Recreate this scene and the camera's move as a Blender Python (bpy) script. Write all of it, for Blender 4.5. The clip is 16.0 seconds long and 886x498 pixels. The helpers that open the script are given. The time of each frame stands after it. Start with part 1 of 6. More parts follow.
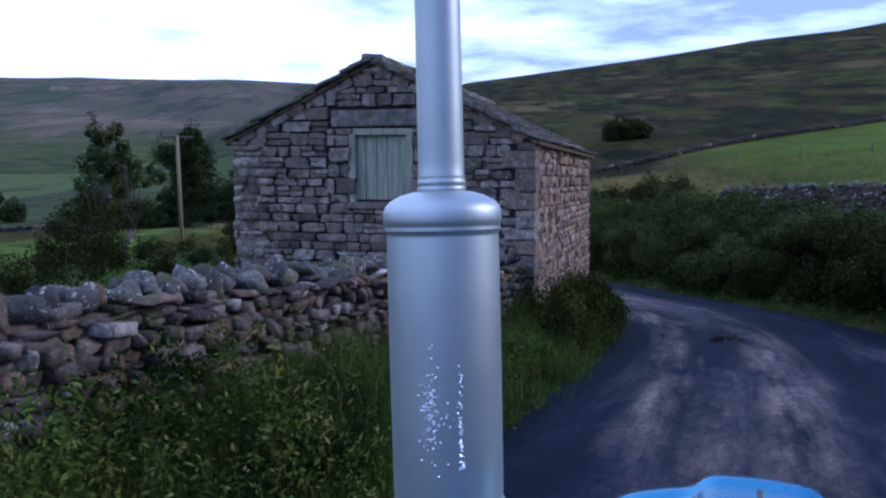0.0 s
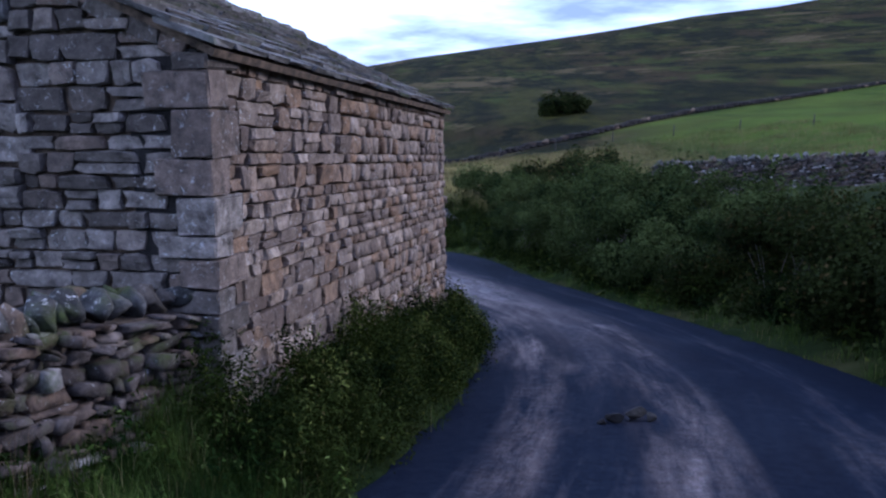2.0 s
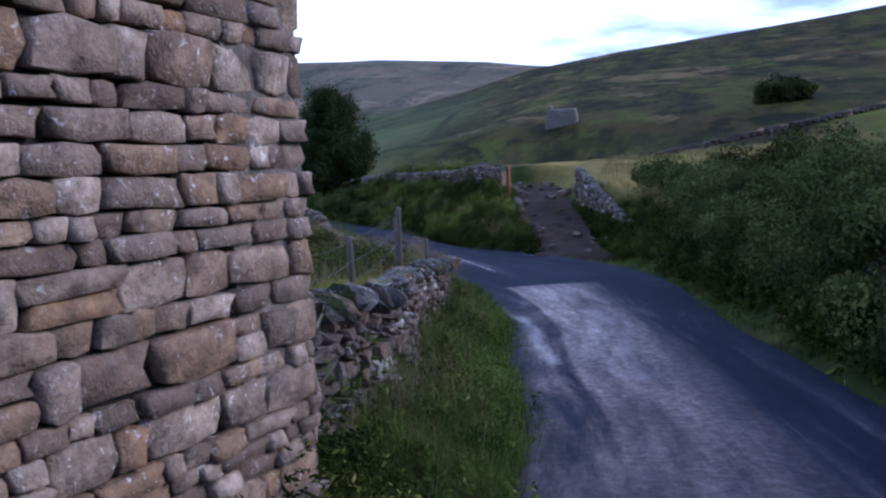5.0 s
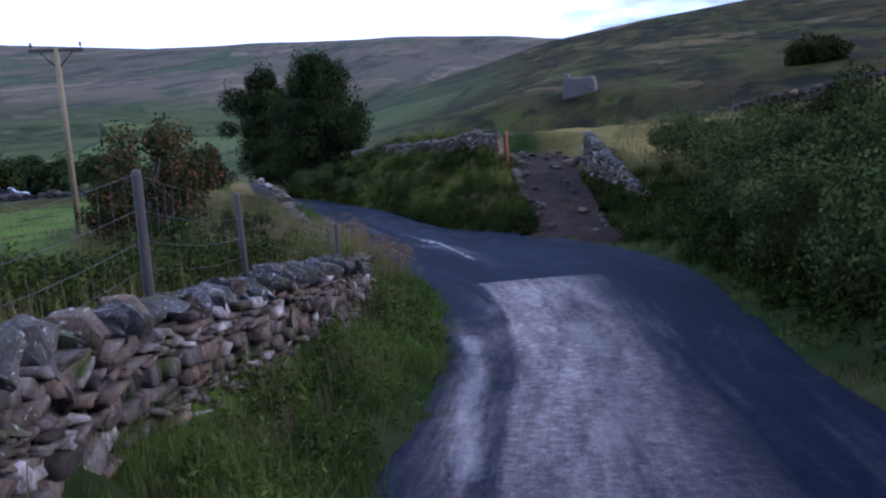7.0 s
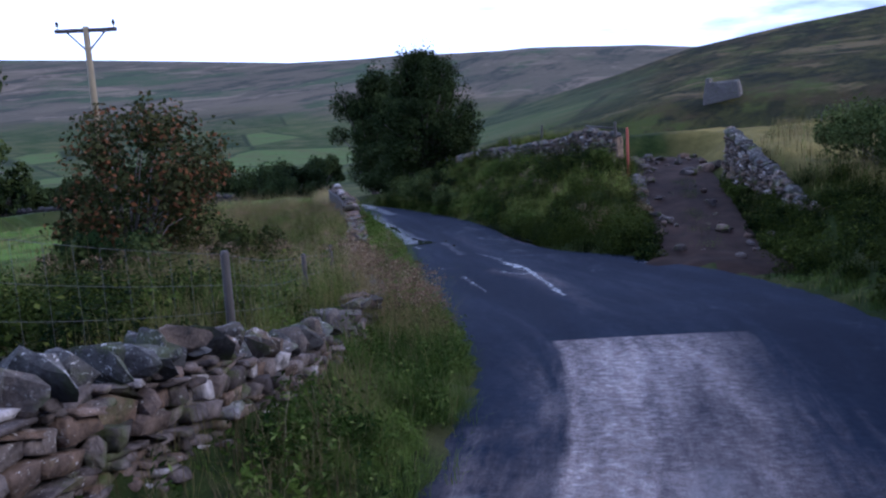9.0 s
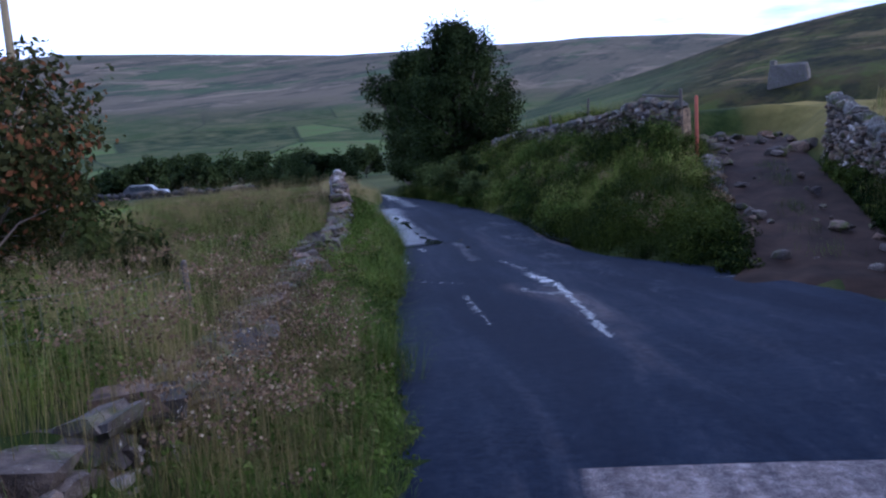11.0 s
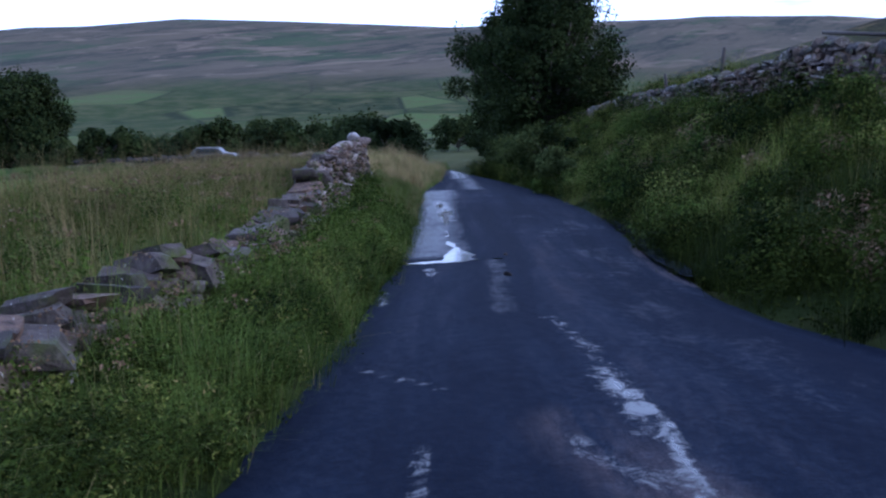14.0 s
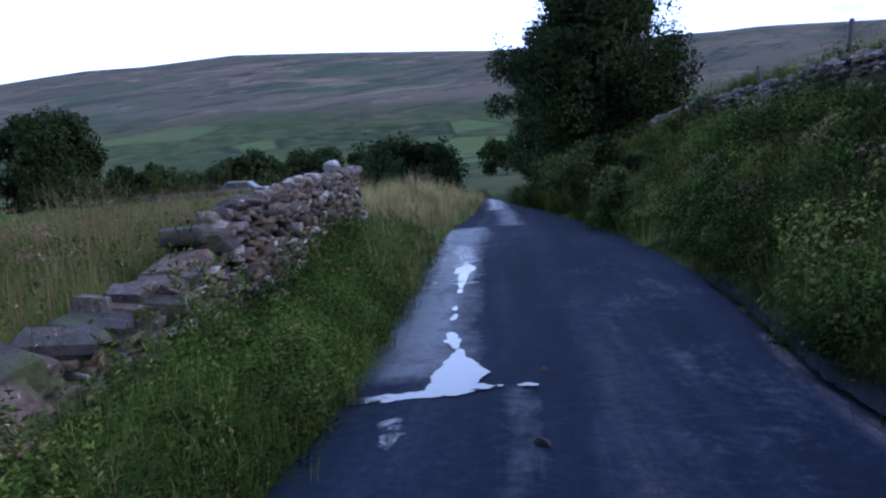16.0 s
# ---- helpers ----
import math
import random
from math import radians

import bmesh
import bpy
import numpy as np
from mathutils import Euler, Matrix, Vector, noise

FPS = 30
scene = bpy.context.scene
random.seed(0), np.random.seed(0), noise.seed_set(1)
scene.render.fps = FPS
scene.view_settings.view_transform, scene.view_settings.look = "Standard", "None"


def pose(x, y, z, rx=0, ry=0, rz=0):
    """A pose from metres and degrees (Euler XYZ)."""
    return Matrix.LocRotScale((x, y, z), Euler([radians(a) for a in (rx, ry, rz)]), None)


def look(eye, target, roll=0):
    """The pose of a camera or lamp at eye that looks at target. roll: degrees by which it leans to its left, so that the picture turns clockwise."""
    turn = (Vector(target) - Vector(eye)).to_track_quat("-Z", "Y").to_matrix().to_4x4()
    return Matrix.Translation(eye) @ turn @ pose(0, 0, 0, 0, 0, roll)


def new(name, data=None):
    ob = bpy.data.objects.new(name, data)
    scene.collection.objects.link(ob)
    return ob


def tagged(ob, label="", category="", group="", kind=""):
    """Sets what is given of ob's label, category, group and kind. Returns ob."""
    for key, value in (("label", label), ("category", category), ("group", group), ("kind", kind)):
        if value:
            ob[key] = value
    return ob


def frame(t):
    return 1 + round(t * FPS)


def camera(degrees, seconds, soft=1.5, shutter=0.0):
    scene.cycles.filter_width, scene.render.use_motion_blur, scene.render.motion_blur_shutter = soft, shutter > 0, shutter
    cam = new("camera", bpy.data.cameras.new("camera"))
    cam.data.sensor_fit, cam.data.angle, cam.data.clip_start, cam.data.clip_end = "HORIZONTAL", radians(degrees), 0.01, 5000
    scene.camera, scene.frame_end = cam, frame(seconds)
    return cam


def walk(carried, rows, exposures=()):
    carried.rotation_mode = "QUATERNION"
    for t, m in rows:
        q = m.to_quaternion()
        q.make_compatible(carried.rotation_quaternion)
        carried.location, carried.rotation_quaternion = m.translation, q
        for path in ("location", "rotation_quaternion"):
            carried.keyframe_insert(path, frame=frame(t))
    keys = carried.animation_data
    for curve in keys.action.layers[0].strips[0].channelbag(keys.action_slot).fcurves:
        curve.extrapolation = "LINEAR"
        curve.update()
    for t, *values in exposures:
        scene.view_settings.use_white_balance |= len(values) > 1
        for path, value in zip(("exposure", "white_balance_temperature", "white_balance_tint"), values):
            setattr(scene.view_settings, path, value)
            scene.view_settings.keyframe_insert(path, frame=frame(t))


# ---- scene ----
cam = camera(54.0, 16.0, soft=2.3)
PATH = [
    (0, (2.651, 1.397, 2.001), (2.506, 3.373, 1.734), -0.4),
    (0.5, (3.197, 2.955, 1.892), (3.126, 4.927, 1.566), -0.3),
    (1, (3.68, 4.516, 1.769), (3.649, 6.491, 1.46), -0.6),
    (1.5, (4.116, 6.062, 1.634), (4.105, 8.043, 1.363), -0.7),
    (2, (4.555, 7.594, 1.484), (4.533, 9.568, 1.167), -0.6),
    (2.5, (4.976, 9.141, 1.315), (4.891, 11.113, 0.991), -1.0),
    (3, (5.302, 10.662, 1.15), (5.148, 12.633, 0.843), -1.3),
    (3.5, (5.589, 12.189, 1.0), (5.363, 14.157, 0.719), -1.8),
    (3.7, (5.683, 12.801, 0.94), (5.426, 14.766, 0.667), -1.7),
    (5.8, (6.069, 19.257, 0.14), (5.518, 21.148, -0.209), -2.1),
    (6, (6.085, 19.899, 0.059), (5.561, 21.796, -0.297), -2.2),
    (6.5, (6.088, 21.565, -0.158), (5.593, 23.47, -0.512), -2.5),
    (7, (6.047, 23.266, -0.409), (5.506, 25.158, -0.769), -3.1),
    (7.5, (5.937, 24.994, -0.645), (5.328, 26.87, -0.98), -2.4),
    (8, (5.784, 26.729, -0.882), (5.117, 28.594, -1.158), -1.0),
    (8.5, (5.572, 28.45, -1.139), (4.831, 30.283, -1.441), -2.5),
    (9, (5.261, 30.168, -1.333), (4.435, 31.961, -1.65), -3.4),
    (9.5, (4.889, 31.874, -1.522), (3.993, 33.635, -1.838), -3.8),
    (9.7, (4.717, 32.534, -1.6), (3.814, 34.29, -1.917), -3.8),
    (11.8, (2.587, 38.892, -2.507), (1.604, 40.603, -2.834), -3.4),
    (12, (2.382, 39.483, -2.57), (1.378, 41.184, -2.889), -3.2),
    (12.5, (1.862, 40.942, -2.67), (0.823, 42.627, -2.957), -2.9),
    (13, (1.289, 42.386, -2.779), (0.219, 44.055, -3.044), -3.2),
    (13.5, (0.692, 43.804, -2.908), (-0.411, 45.441, -3.229), -2.9),
    (14, (0.068, 45.198, -3.066), (-1.056, 46.81, -3.438), -1.6),
    (14.5, (-0.599, 46.571, -3.237), (-1.757, 48.146, -3.662), -1.9),
    (15, (-1.343, 47.961, -3.344), (-2.541, 49.511, -3.744), -3.2),
    (15.5, (-2.149, 49.345, -3.407), (-3.369, 50.89, -3.761), -4.0),
    (16, (-2.98, 50.741, -3.463), (-4.21, 52.287, -3.775), -4.2),
]
walk(cam, [(t, look(eye, target, roll)) for t, eye, target, roll in PATH], [(0.0, 0.5, 4650, 12), (0.6, 0.82, 4680, 13), (1.1, 0.8, 4680, 13), (2.0, 0.6, 4690, 13), (2.4, 0.84, 4690, 13), (3.0, 0.88, 4700, 13), (6.5, 0.8, 4800, 15), (12.0, 0.76, 4650, 14.5), (16.0, 0.72, 4560, 13)])

# ---------------------------------------------------------------- sky and sun
SUN_AZ, SUN_EL = radians(78), radians(27)


def make_world():
    world = bpy.data.worlds.new("dusk_sky")
    scene.world = world
    world.use_nodes = True
    nt = world.node_tree
    nt.nodes.clear()
    out = nt.nodes.new("ShaderNodeOutputWorld")
    bg = nt.nodes.new("ShaderNodeBackground")
    sky = nt.nodes.new("ShaderNodeTexSky")
    sky.sky_type = "NISHITA"
    sky.sun_disc = False
    sky.sun_elevation = SUN_EL
    sky.sun_rotation = SUN_AZ
    sky.air_density, sky.dust_density, sky.ozone_density = 1.2, 2.0, 1.5
    geo = nt.nodes.new("ShaderNodeTexCoord")
    sep = nt.nodes.new("ShaderNodeSeparateXYZ")
    nt.links.new(geo.outputs["Generated"], sep.inputs[0])
    add = nt.nodes.new("ShaderNodeMath")
    add.operation = "ADD"
    add.inputs[1].default_value = 0.12
    nt.links.new(sep.outputs[2], add.inputs[0])
    div = nt.nodes.new("ShaderNodeVectorMath")
    div.operation = "DIVIDE"
    comb = nt.nodes.new("ShaderNodeCombineXYZ")
    for k in range(3):
        nt.links.new(add.outputs[0], comb.inputs[k])
    nt.links.new(geo.outputs["Generated"], div.inputs[0])
    nt.links.new(comb.outputs[0], div.inputs[1])
    noi = nt.nodes.new("ShaderNodeTexNoise")
    noi.inputs["Scale"].default_value = 1.5
    noi.inputs["Detail"].default_value = 5
    noi.inputs["Roughness"].default_value = 0.55
    nt.links.new(div.outputs[0], noi.inputs["Vector"])
    ramp = nt.nodes.new("ShaderNodeValToRGB")
    ramp.color_ramp.elements[0].position = 0.24
    ramp.color_ramp.elements[1].position = 0.56
    drift = nt.nodes.new("ShaderNodeMath")
    drift.operation = "MULTIPLY_ADD"
    nt.links.new(sep.outputs[0], drift.inputs[0])
    drift.inputs[1].default_value = -0.42
    nt.links.new(noi.outputs["Fac"], drift.inputs[2])
    shift = nt.nodes.new("ShaderNodeMath")
    shift.operation = "SUBTRACT"
    nt.links.new(drift.outputs[0], shift.inputs[0])
    shift.inputs[1].default_value = 0.09
    nt.links.new(shift.outputs[0], ramp.inputs[0])
    grey = nt.nodes.new("ShaderNodeMix")
    grey.data_type = "RGBA"
    grey.inputs["A"].default_value = (3.6, 3.9, 6.4, 1)
    grey.inputs["B"].default_value = (11.9, 12.1, 14.6, 1)
    nt.links.new(ramp.outputs[0], grey.inputs["Factor"])
    # an overcast sky is brighter overhead than at its rim
    dome = nt.nodes.new("ShaderNodeMath")
    dome.operation = "MULTIPLY_ADD"
    dome.use_clamp = False
    nt.links.new(sep.outputs[2], dome.inputs[0])
    dome.inputs[1].default_value, dome.inputs[2].default_value = 0.75, 1.12
    lift = nt.nodes.new("ShaderNodeVectorMath")
    lift.operation = "SCALE"
    nt.links.new(grey.outputs["Result"], lift.inputs[0])
    nt.links.new(dome.outputs[0], lift.inputs["Scale"])
    mix = nt.nodes.new("ShaderNodeMix")
    mix.data_type = "RGBA"
    mix.inputs["Factor"].default_value = 0.88
    nt.links.new(sky.outputs[0], mix.inputs["A"])
    nt.links.new(lift.outputs[0], mix.inputs["B"])
    nt.links.new(mix.outputs["Result"], bg.inputs["Color"])
    bg.inputs["Strength"].default_value = 0.083
    nt.links.new(bg.outputs[0], out.inputs[0])


make_world()
sun_data = bpy.data.lights.new("low_sun", "SUN")
sun_data.energy, sun_data.angle, sun_data.color = 2.5, radians(22), (1.0, 0.83, 0.7)
sun = new("low_sun", sun_data)
sun_dir = Vector((math.sin(SUN_AZ) * math.cos(SUN_EL), math.cos(SUN_AZ) * math.cos(SUN_EL), math.sin(SUN_EL)))
sun.matrix_basis = look(sun_dir * 50, (0, 0, 0))


# ---------------------------------------------------------------- materials
class Mat:
    """A small builder for node materials."""

    def __init__(self, name):
        self.m = bpy.data.materials.new(name)
        self.m.use_nodes = True
        self.nt = self.m.node_tree
        self.bsdf = self.nt.nodes["Principled BSDF"]
        self.coord = self.nt.nodes.new("ShaderNodeTexCoord").outputs["Object"]
        self.world = self.nt.nodes.new("ShaderNodeNewGeometry")

    def link(self, a, b):
        self.nt.links.new(a, b)

    def node(self, kind, **inputs):
        n = self.nt.nodes.new(kind)
        for k, v in inputs.items():
            key = k.replace("_", " ")
            if hasattr(v, "is_linked"):
                self.link(v, n.inputs[key])
            else:
                n.inputs[key].default_value = v
        return n

    def scaled(self, sx, sy, sz, vec=None):
        n = self.node("ShaderNodeMapping", Scale=(sx, sy, sz))
        self.link(vec or self.world.outputs["Position"], n.inputs["Vector"])
        return n.outputs[0]

    def noise(self, scale, detail=4.0, rough=0.6, vec=None, distort=0.0):
        n = self.node("ShaderNodeTexNoise", Scale=scale, Detail=detail, Roughness=rough, Distortion=distort)
        self.link(vec or self.world.outputs["Position"], n.inputs["Vector"])
        return n.outputs["Fac"]

    def ramp(self, fac, lo, hi, a=(0, 0, 0), b=(1, 1, 1)):
        n = self.nt.nodes.new("ShaderNodeValToRGB")
        e = n.color_ramp.elements
        e[0].position, e[1].position = lo, hi
        e[0].color, e[1].color = (*a, 1), (*b, 1)
        self.link(fac, n.inputs[0])
        return n.outputs[0]

    def mix(self, fac, a, b, blend="MIX"):
        n = self.nt.nodes.new("ShaderNodeMix")
        n.data_type, n.blend_type = "RGBA", blend
        for v, key in ((fac, "Factor"), (a, "A"), (b, "B")):
            if hasattr(v, "is_linked"):
                self.link(v, n.inputs[key])
            elif isinstance(v, tuple):
                n.inputs[key].default_value = (*v, 1)
            else:
                n.inputs[key].default_value = v
        return n.outputs["Result"]

    def math(self, op, a, b=0.0):
        n = self.nt.nodes.new("ShaderNodeMath")
        n.operation = op
        for v, key in ((a, 0), (b, 1)):
            if hasattr(v, "is_linked"):
                self.link(v, n.inputs[key])
            else:
                n.inputs[key].default_value = v
        return n.outputs[0]

    def random(self):
        """One number for each piece, whether an object of its own or an island of a joined mesh."""
        info = self.nt.nodes.new("ShaderNodeObjectInfo")
        return self.math("FRACT", self.math("ADD", info.outputs["Random"], self.world.outputs["Random Per Island"]))

    def bump(self, height, strength=0.3, distance=0.02):
        n = self.node("ShaderNodeBump", Strength=strength, Distance=distance)
        self.link(height, n.inputs["Height"])
        self.link(n.outputs[0], self.bsdf.inputs["Normal"])

    def done(self, colour, rough=0.8, metal=0.0, spec=0.5):
        for v, key in ((colour, "Base Color"), (rough, "Roughness"), (metal, "Metallic"), (spec, "Specular IOR Level")):
            if hasattr(v, "is_linked"):
                self.link(v, self.bsdf.inputs[key])
            elif isinstance(v, tuple):
                self.bsdf.inputs[key].default_value = (*v, 1)
            else:
                self.bsdf.inputs[key].default_value = v
        return self.m


def stone_material(name, dark, light, lichen, moss=0.0, warm=(0.28, 0.2, 0.13), warm_share=0.8, pale=0.0):
    m = Mat(name)
    r = m.random()
    col = m.mix(r, dark, light)
    hot = m.ramp(m.math("FRACT", m.math("MULTIPLY", r, 7.3)), warm_share, 1.0)
    col = m.mix(hot, col, warm)
    if pale:
        col = m.mix(m.math("GREATER_THAN", m.math("FRACT", m.math("MULTIPLY", r, 13.7)), 1 - pale), col, (0.42, 0.385, 0.36))
    grain = m.noise(38, 5, 0.7)
    col = m.mix(m.ramp(m.noise(9, 4), 0.3, 0.75), col, tuple(c * 0.55 for c in dark))
    col = m.mix(m.ramp(grain, 0.3, 0.8), m.mix(0.35, col, (0.0, 0.0, 0.0)), col)
    if lichen:
        spots = m.ramp(m.noise(24, 6, 0.72, distort=0.6), 0.68 - lichen, 0.74 - lichen * 0.9)
        patch = m.ramp(m.noise(1.6, 3), 0.36, 0.6)
        col = m.mix(m.math("MULTIPLY", m.math("MULTIPLY", spots, patch), 0.8), col, (0.5, 0.49, 0.46))
    if moss:
        green = m.ramp(m.noise(3.1, 4), 0.62 - moss, 0.72)
        col = m.mix(green, col, (0.045, 0.055, 0.015))
    m.bump(m.math("ADD", grain, m.math("MULTIPLY", m.noise(14, 5, 0.7), 1.6)), 0.8, 0.018)
    return m.done(col, 0.9, spec=0.12)


def ground_material():
    m = Mat("pasture_and_moor")
    pos = m.world.outputs["Position"]
    sep = m.nt.nodes.new("ShaderNodeSeparateXYZ")
    m.link(pos, sep.inputs[0])
    # near ground is darkened to stand for shade between the grass blades
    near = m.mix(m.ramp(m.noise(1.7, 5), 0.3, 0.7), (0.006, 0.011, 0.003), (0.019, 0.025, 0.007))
    near = m.mix(m.ramp(m.noise(0.35, 3), 0.5, 0.8), near, (0.045, 0.041, 0.016))
    cells = m.node("ShaderNodeTexVoronoi", Scale=0.011)
    m.link(m.scaled(1, 0.7, 0.0), cells.inputs["Vector"])
    one = m.nt.nodes.new("ShaderNodeSeparateColor")
    m.link(cells.outputs["Color"], one.inputs[0])
    field = m.mix(one.outputs[0], (0.009, 0.016, 0.006), (0.028, 0.041, 0.011))
    field = m.mix(m.math("GREATER_THAN", one.outputs[1], 0.72), field, (0.042, 0.064, 0.018))
    field = m.mix(m.ramp(m.noise(0.06, 4), 0.4, 0.7), field, (0.0468, 0.04836, 0.0195))
    # tussock, rush and bracken in bands along the slope
    streak = m.noise(0.05, 8, 0.75, m.scaled(1.4, 0.3, 1.5))
    moor = m.mix(m.ramp(streak, 0.43, 0.57), (0.0072, 0.0083, 0.0022), (0.033, 0.032, 0.006))
    moor = m.mix(m.ramp(m.noise(0.02, 8, 0.72, m.scaled(1, 0.5, 2.5)), 0.50, 0.58), moor, (0.028, 0.0195, 0.0075))
    moor = m.mix(m.ramp(m.noise(0.05, 6, 0.7, m.scaled(1, 0.2, 3.0)), 0.53, 0.59), moor, (0.031, 0.038, 0.006))
    moor = m.mix(m.ramp(m.noise(0.03, 8, 0.75, m.scaled(0.7, 0.3, 5), 1.2), 0.545, 0.60), moor, (0.07, 0.054, 0.022))
    moor = m.mix(m.ramp(m.noise(0.09, 8, 0.78, m.scaled(1.0, 0.35, 3.0)), 0.50, 0.58), moor, (0.0051, 0.0062, 0.002))
    moor = m.mix(0.2, moor, (0.0, 0.0, 0.0))
    # hedges and walls between the valley fields
    hedge = m.node("ShaderNodeTexVoronoi", Scale=0.011)
    hedge.feature = "DISTANCE_TO_EDGE"
    m.link(m.scaled(1, 0.7, 0.0), hedge.inputs["Vector"])
    field = m.mix(m.ramp(hedge.outputs["Distance"], 0.006, 0.018), (0.01248, 0.01716, 0.0078), field)
    east = m.math("MINIMUM", m.math("MAXIMUM", m.math("MULTIPLY", m.math("ADD", sep.outputs[0], 70.0), 0.5), 0.0), 45.0)
    level = m.math("ADD", m.math("ADD", sep.outputs[2], east), m.math("MULTIPLY", m.noise(0.012, 3), 30.0))
    high = m.ramp(m.math("MULTIPLY", m.math("ADD", level, 20.0), 0.01), 0.30, 0.52)
    far = m.mix(high, field, moor)
    dist = m.node("ShaderNodeVectorMath")
    dist.operation = "DISTANCE"
    m.link(pos, dist.inputs[0])
    dist.inputs[1].default_value = (-2, 40, -4)
    # distance haze put into the colour: the far fell is paler than the moor
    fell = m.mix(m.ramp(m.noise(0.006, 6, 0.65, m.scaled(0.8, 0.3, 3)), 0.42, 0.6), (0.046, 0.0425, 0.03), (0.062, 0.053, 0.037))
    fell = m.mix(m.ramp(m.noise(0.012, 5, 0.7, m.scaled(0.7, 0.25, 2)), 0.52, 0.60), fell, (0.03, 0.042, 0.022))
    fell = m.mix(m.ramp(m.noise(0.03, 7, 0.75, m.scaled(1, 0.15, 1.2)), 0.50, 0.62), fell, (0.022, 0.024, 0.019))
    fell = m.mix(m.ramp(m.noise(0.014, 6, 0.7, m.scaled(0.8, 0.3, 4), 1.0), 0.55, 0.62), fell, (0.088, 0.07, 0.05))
    haze = m.ramp(m.math("MULTIPLY", dist.outputs["Value"], 0.001), 0.62, 0.9)
    far = m.mix(m.math("MULTIPLY", haze, m.ramp(m.math("MULTIPLY", m.math("ADD", level, 20.0), 0.01), 0.2, 0.5)), far, fell)
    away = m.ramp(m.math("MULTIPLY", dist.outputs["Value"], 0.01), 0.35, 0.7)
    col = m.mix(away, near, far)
    # bright grazed pasture behind the fence
    graze = m.math("MULTIPLY", m.ramp(m.math("MULTIPLY", sep.outputs[0], -0.01), 0.055, 0.085), m.ramp(m.math("MULTIPLY", sep.outputs[1], 0.01), 0.46, 0.56, (1, 1, 1), (0, 0, 0)))
    west = m.math("MULTIPLY", m.ramp(m.math("MULTIPLY", sep.outputs[0], -0.01), 0.15, 0.19), m.ramp(m.math("MULTIPLY", sep.outputs[1], 0.01), 0.72, 0.86, (1, 1, 1), (0, 0, 0)))
    croft = m.math("MULTIPLY", m.math("MULTIPLY", m.math("MAXIMUM", m.ramp(m.math("MULTIPLY", sep.outputs[1], 0.01), 0.19, 0.23), m.ramp(m.math("MULTIPLY", sep.outputs[0], -0.1), 0.02, 0.2)), m.ramp(m.math("MULTIPLY", m.math("SUBTRACT", 3.0, sep.outputs[0]), 0.1), 0.0, 0.06)), m.ramp(m.math("MULTIPLY", sep.outputs[1], 0.01), 0.29, 0.33, (1, 1, 1), (0, 0, 0)))
    graze = m.math("MAXIMUM", graze, m.math("MAXIMUM", west, croft))
    col = m.mix(m.math("MULTIPLY", graze, m.ramp(m.noise(0.3, 4), 0.35, 0.55)), col, (0.058, 0.092, 0.014))
    # the mown field above the hedge
    mown = m.math("MULTIPLY", m.ramp(m.math("MULTIPLY", sep.outputs[0], 0.01), 0.19, 0.25), m.ramp(m.math("MULTIPLY", m.math("SUBTRACT", sep.outputs[1], m.math("MULTIPLY", sep.outputs[0], 0.75)), 0.01), 0.955, 0.985, (1, 1, 1), (0, 0, 0)))
    col = m.mix(m.math("MULTIPLY", mown, m.ramp(m.noise(0.035, 4), 0.38, 0.62, (0.2,) * 3, (0.75,) * 3)), col, m.mix(m.ramp(m.noise(0.2, 5), 0.3, 0.7), (0.045, 0.071, 0.008), (0.076, 0.102, 0.012)))
    # dry uncut grass above the track
    line = m.math("ADD", m.math("MULTIPLY", m.math("SUBTRACT", sep.outputs[1], 55.0), 0.42), m.math("SUBTRACT", sep.outputs[0], 4.6))
    hay = m.math("MULTIPLY", m.ramp(m.math("MULTIPLY", line, 0.1), 0.0, 0.15), m.math("MULTIPLY", m.ramp(m.math("MULTIPLY", sep.outputs[1], 0.01), 0.54, 0.58), m.ramp(m.math("MULTIPLY", sep.outputs[1], 0.01), 0.92, 1.0, (1, 1, 1), (0, 0, 0))))
    hay = m.math("MULTIPLY", hay, m.ramp(m.math("MULTIPLY", sep.outputs[0], 0.01), 0.16, 0.24, (1, 1, 1), (0, 0, 0)))
    col = m.mix(m.math("MULTIPLY", hay, m.ramp(m.noise(0.25, 5, 0.7), 0.3, 0.6, (0.25,) * 3, (0.95,) * 3)), col, (0.112, 0.09, 0.028))
    m.bump(m.noise(2.5, 6, 0.7), 0.7, 0.15)
    return m.done(col, 0.95, spec=0.02)


OLD_END = 63.6


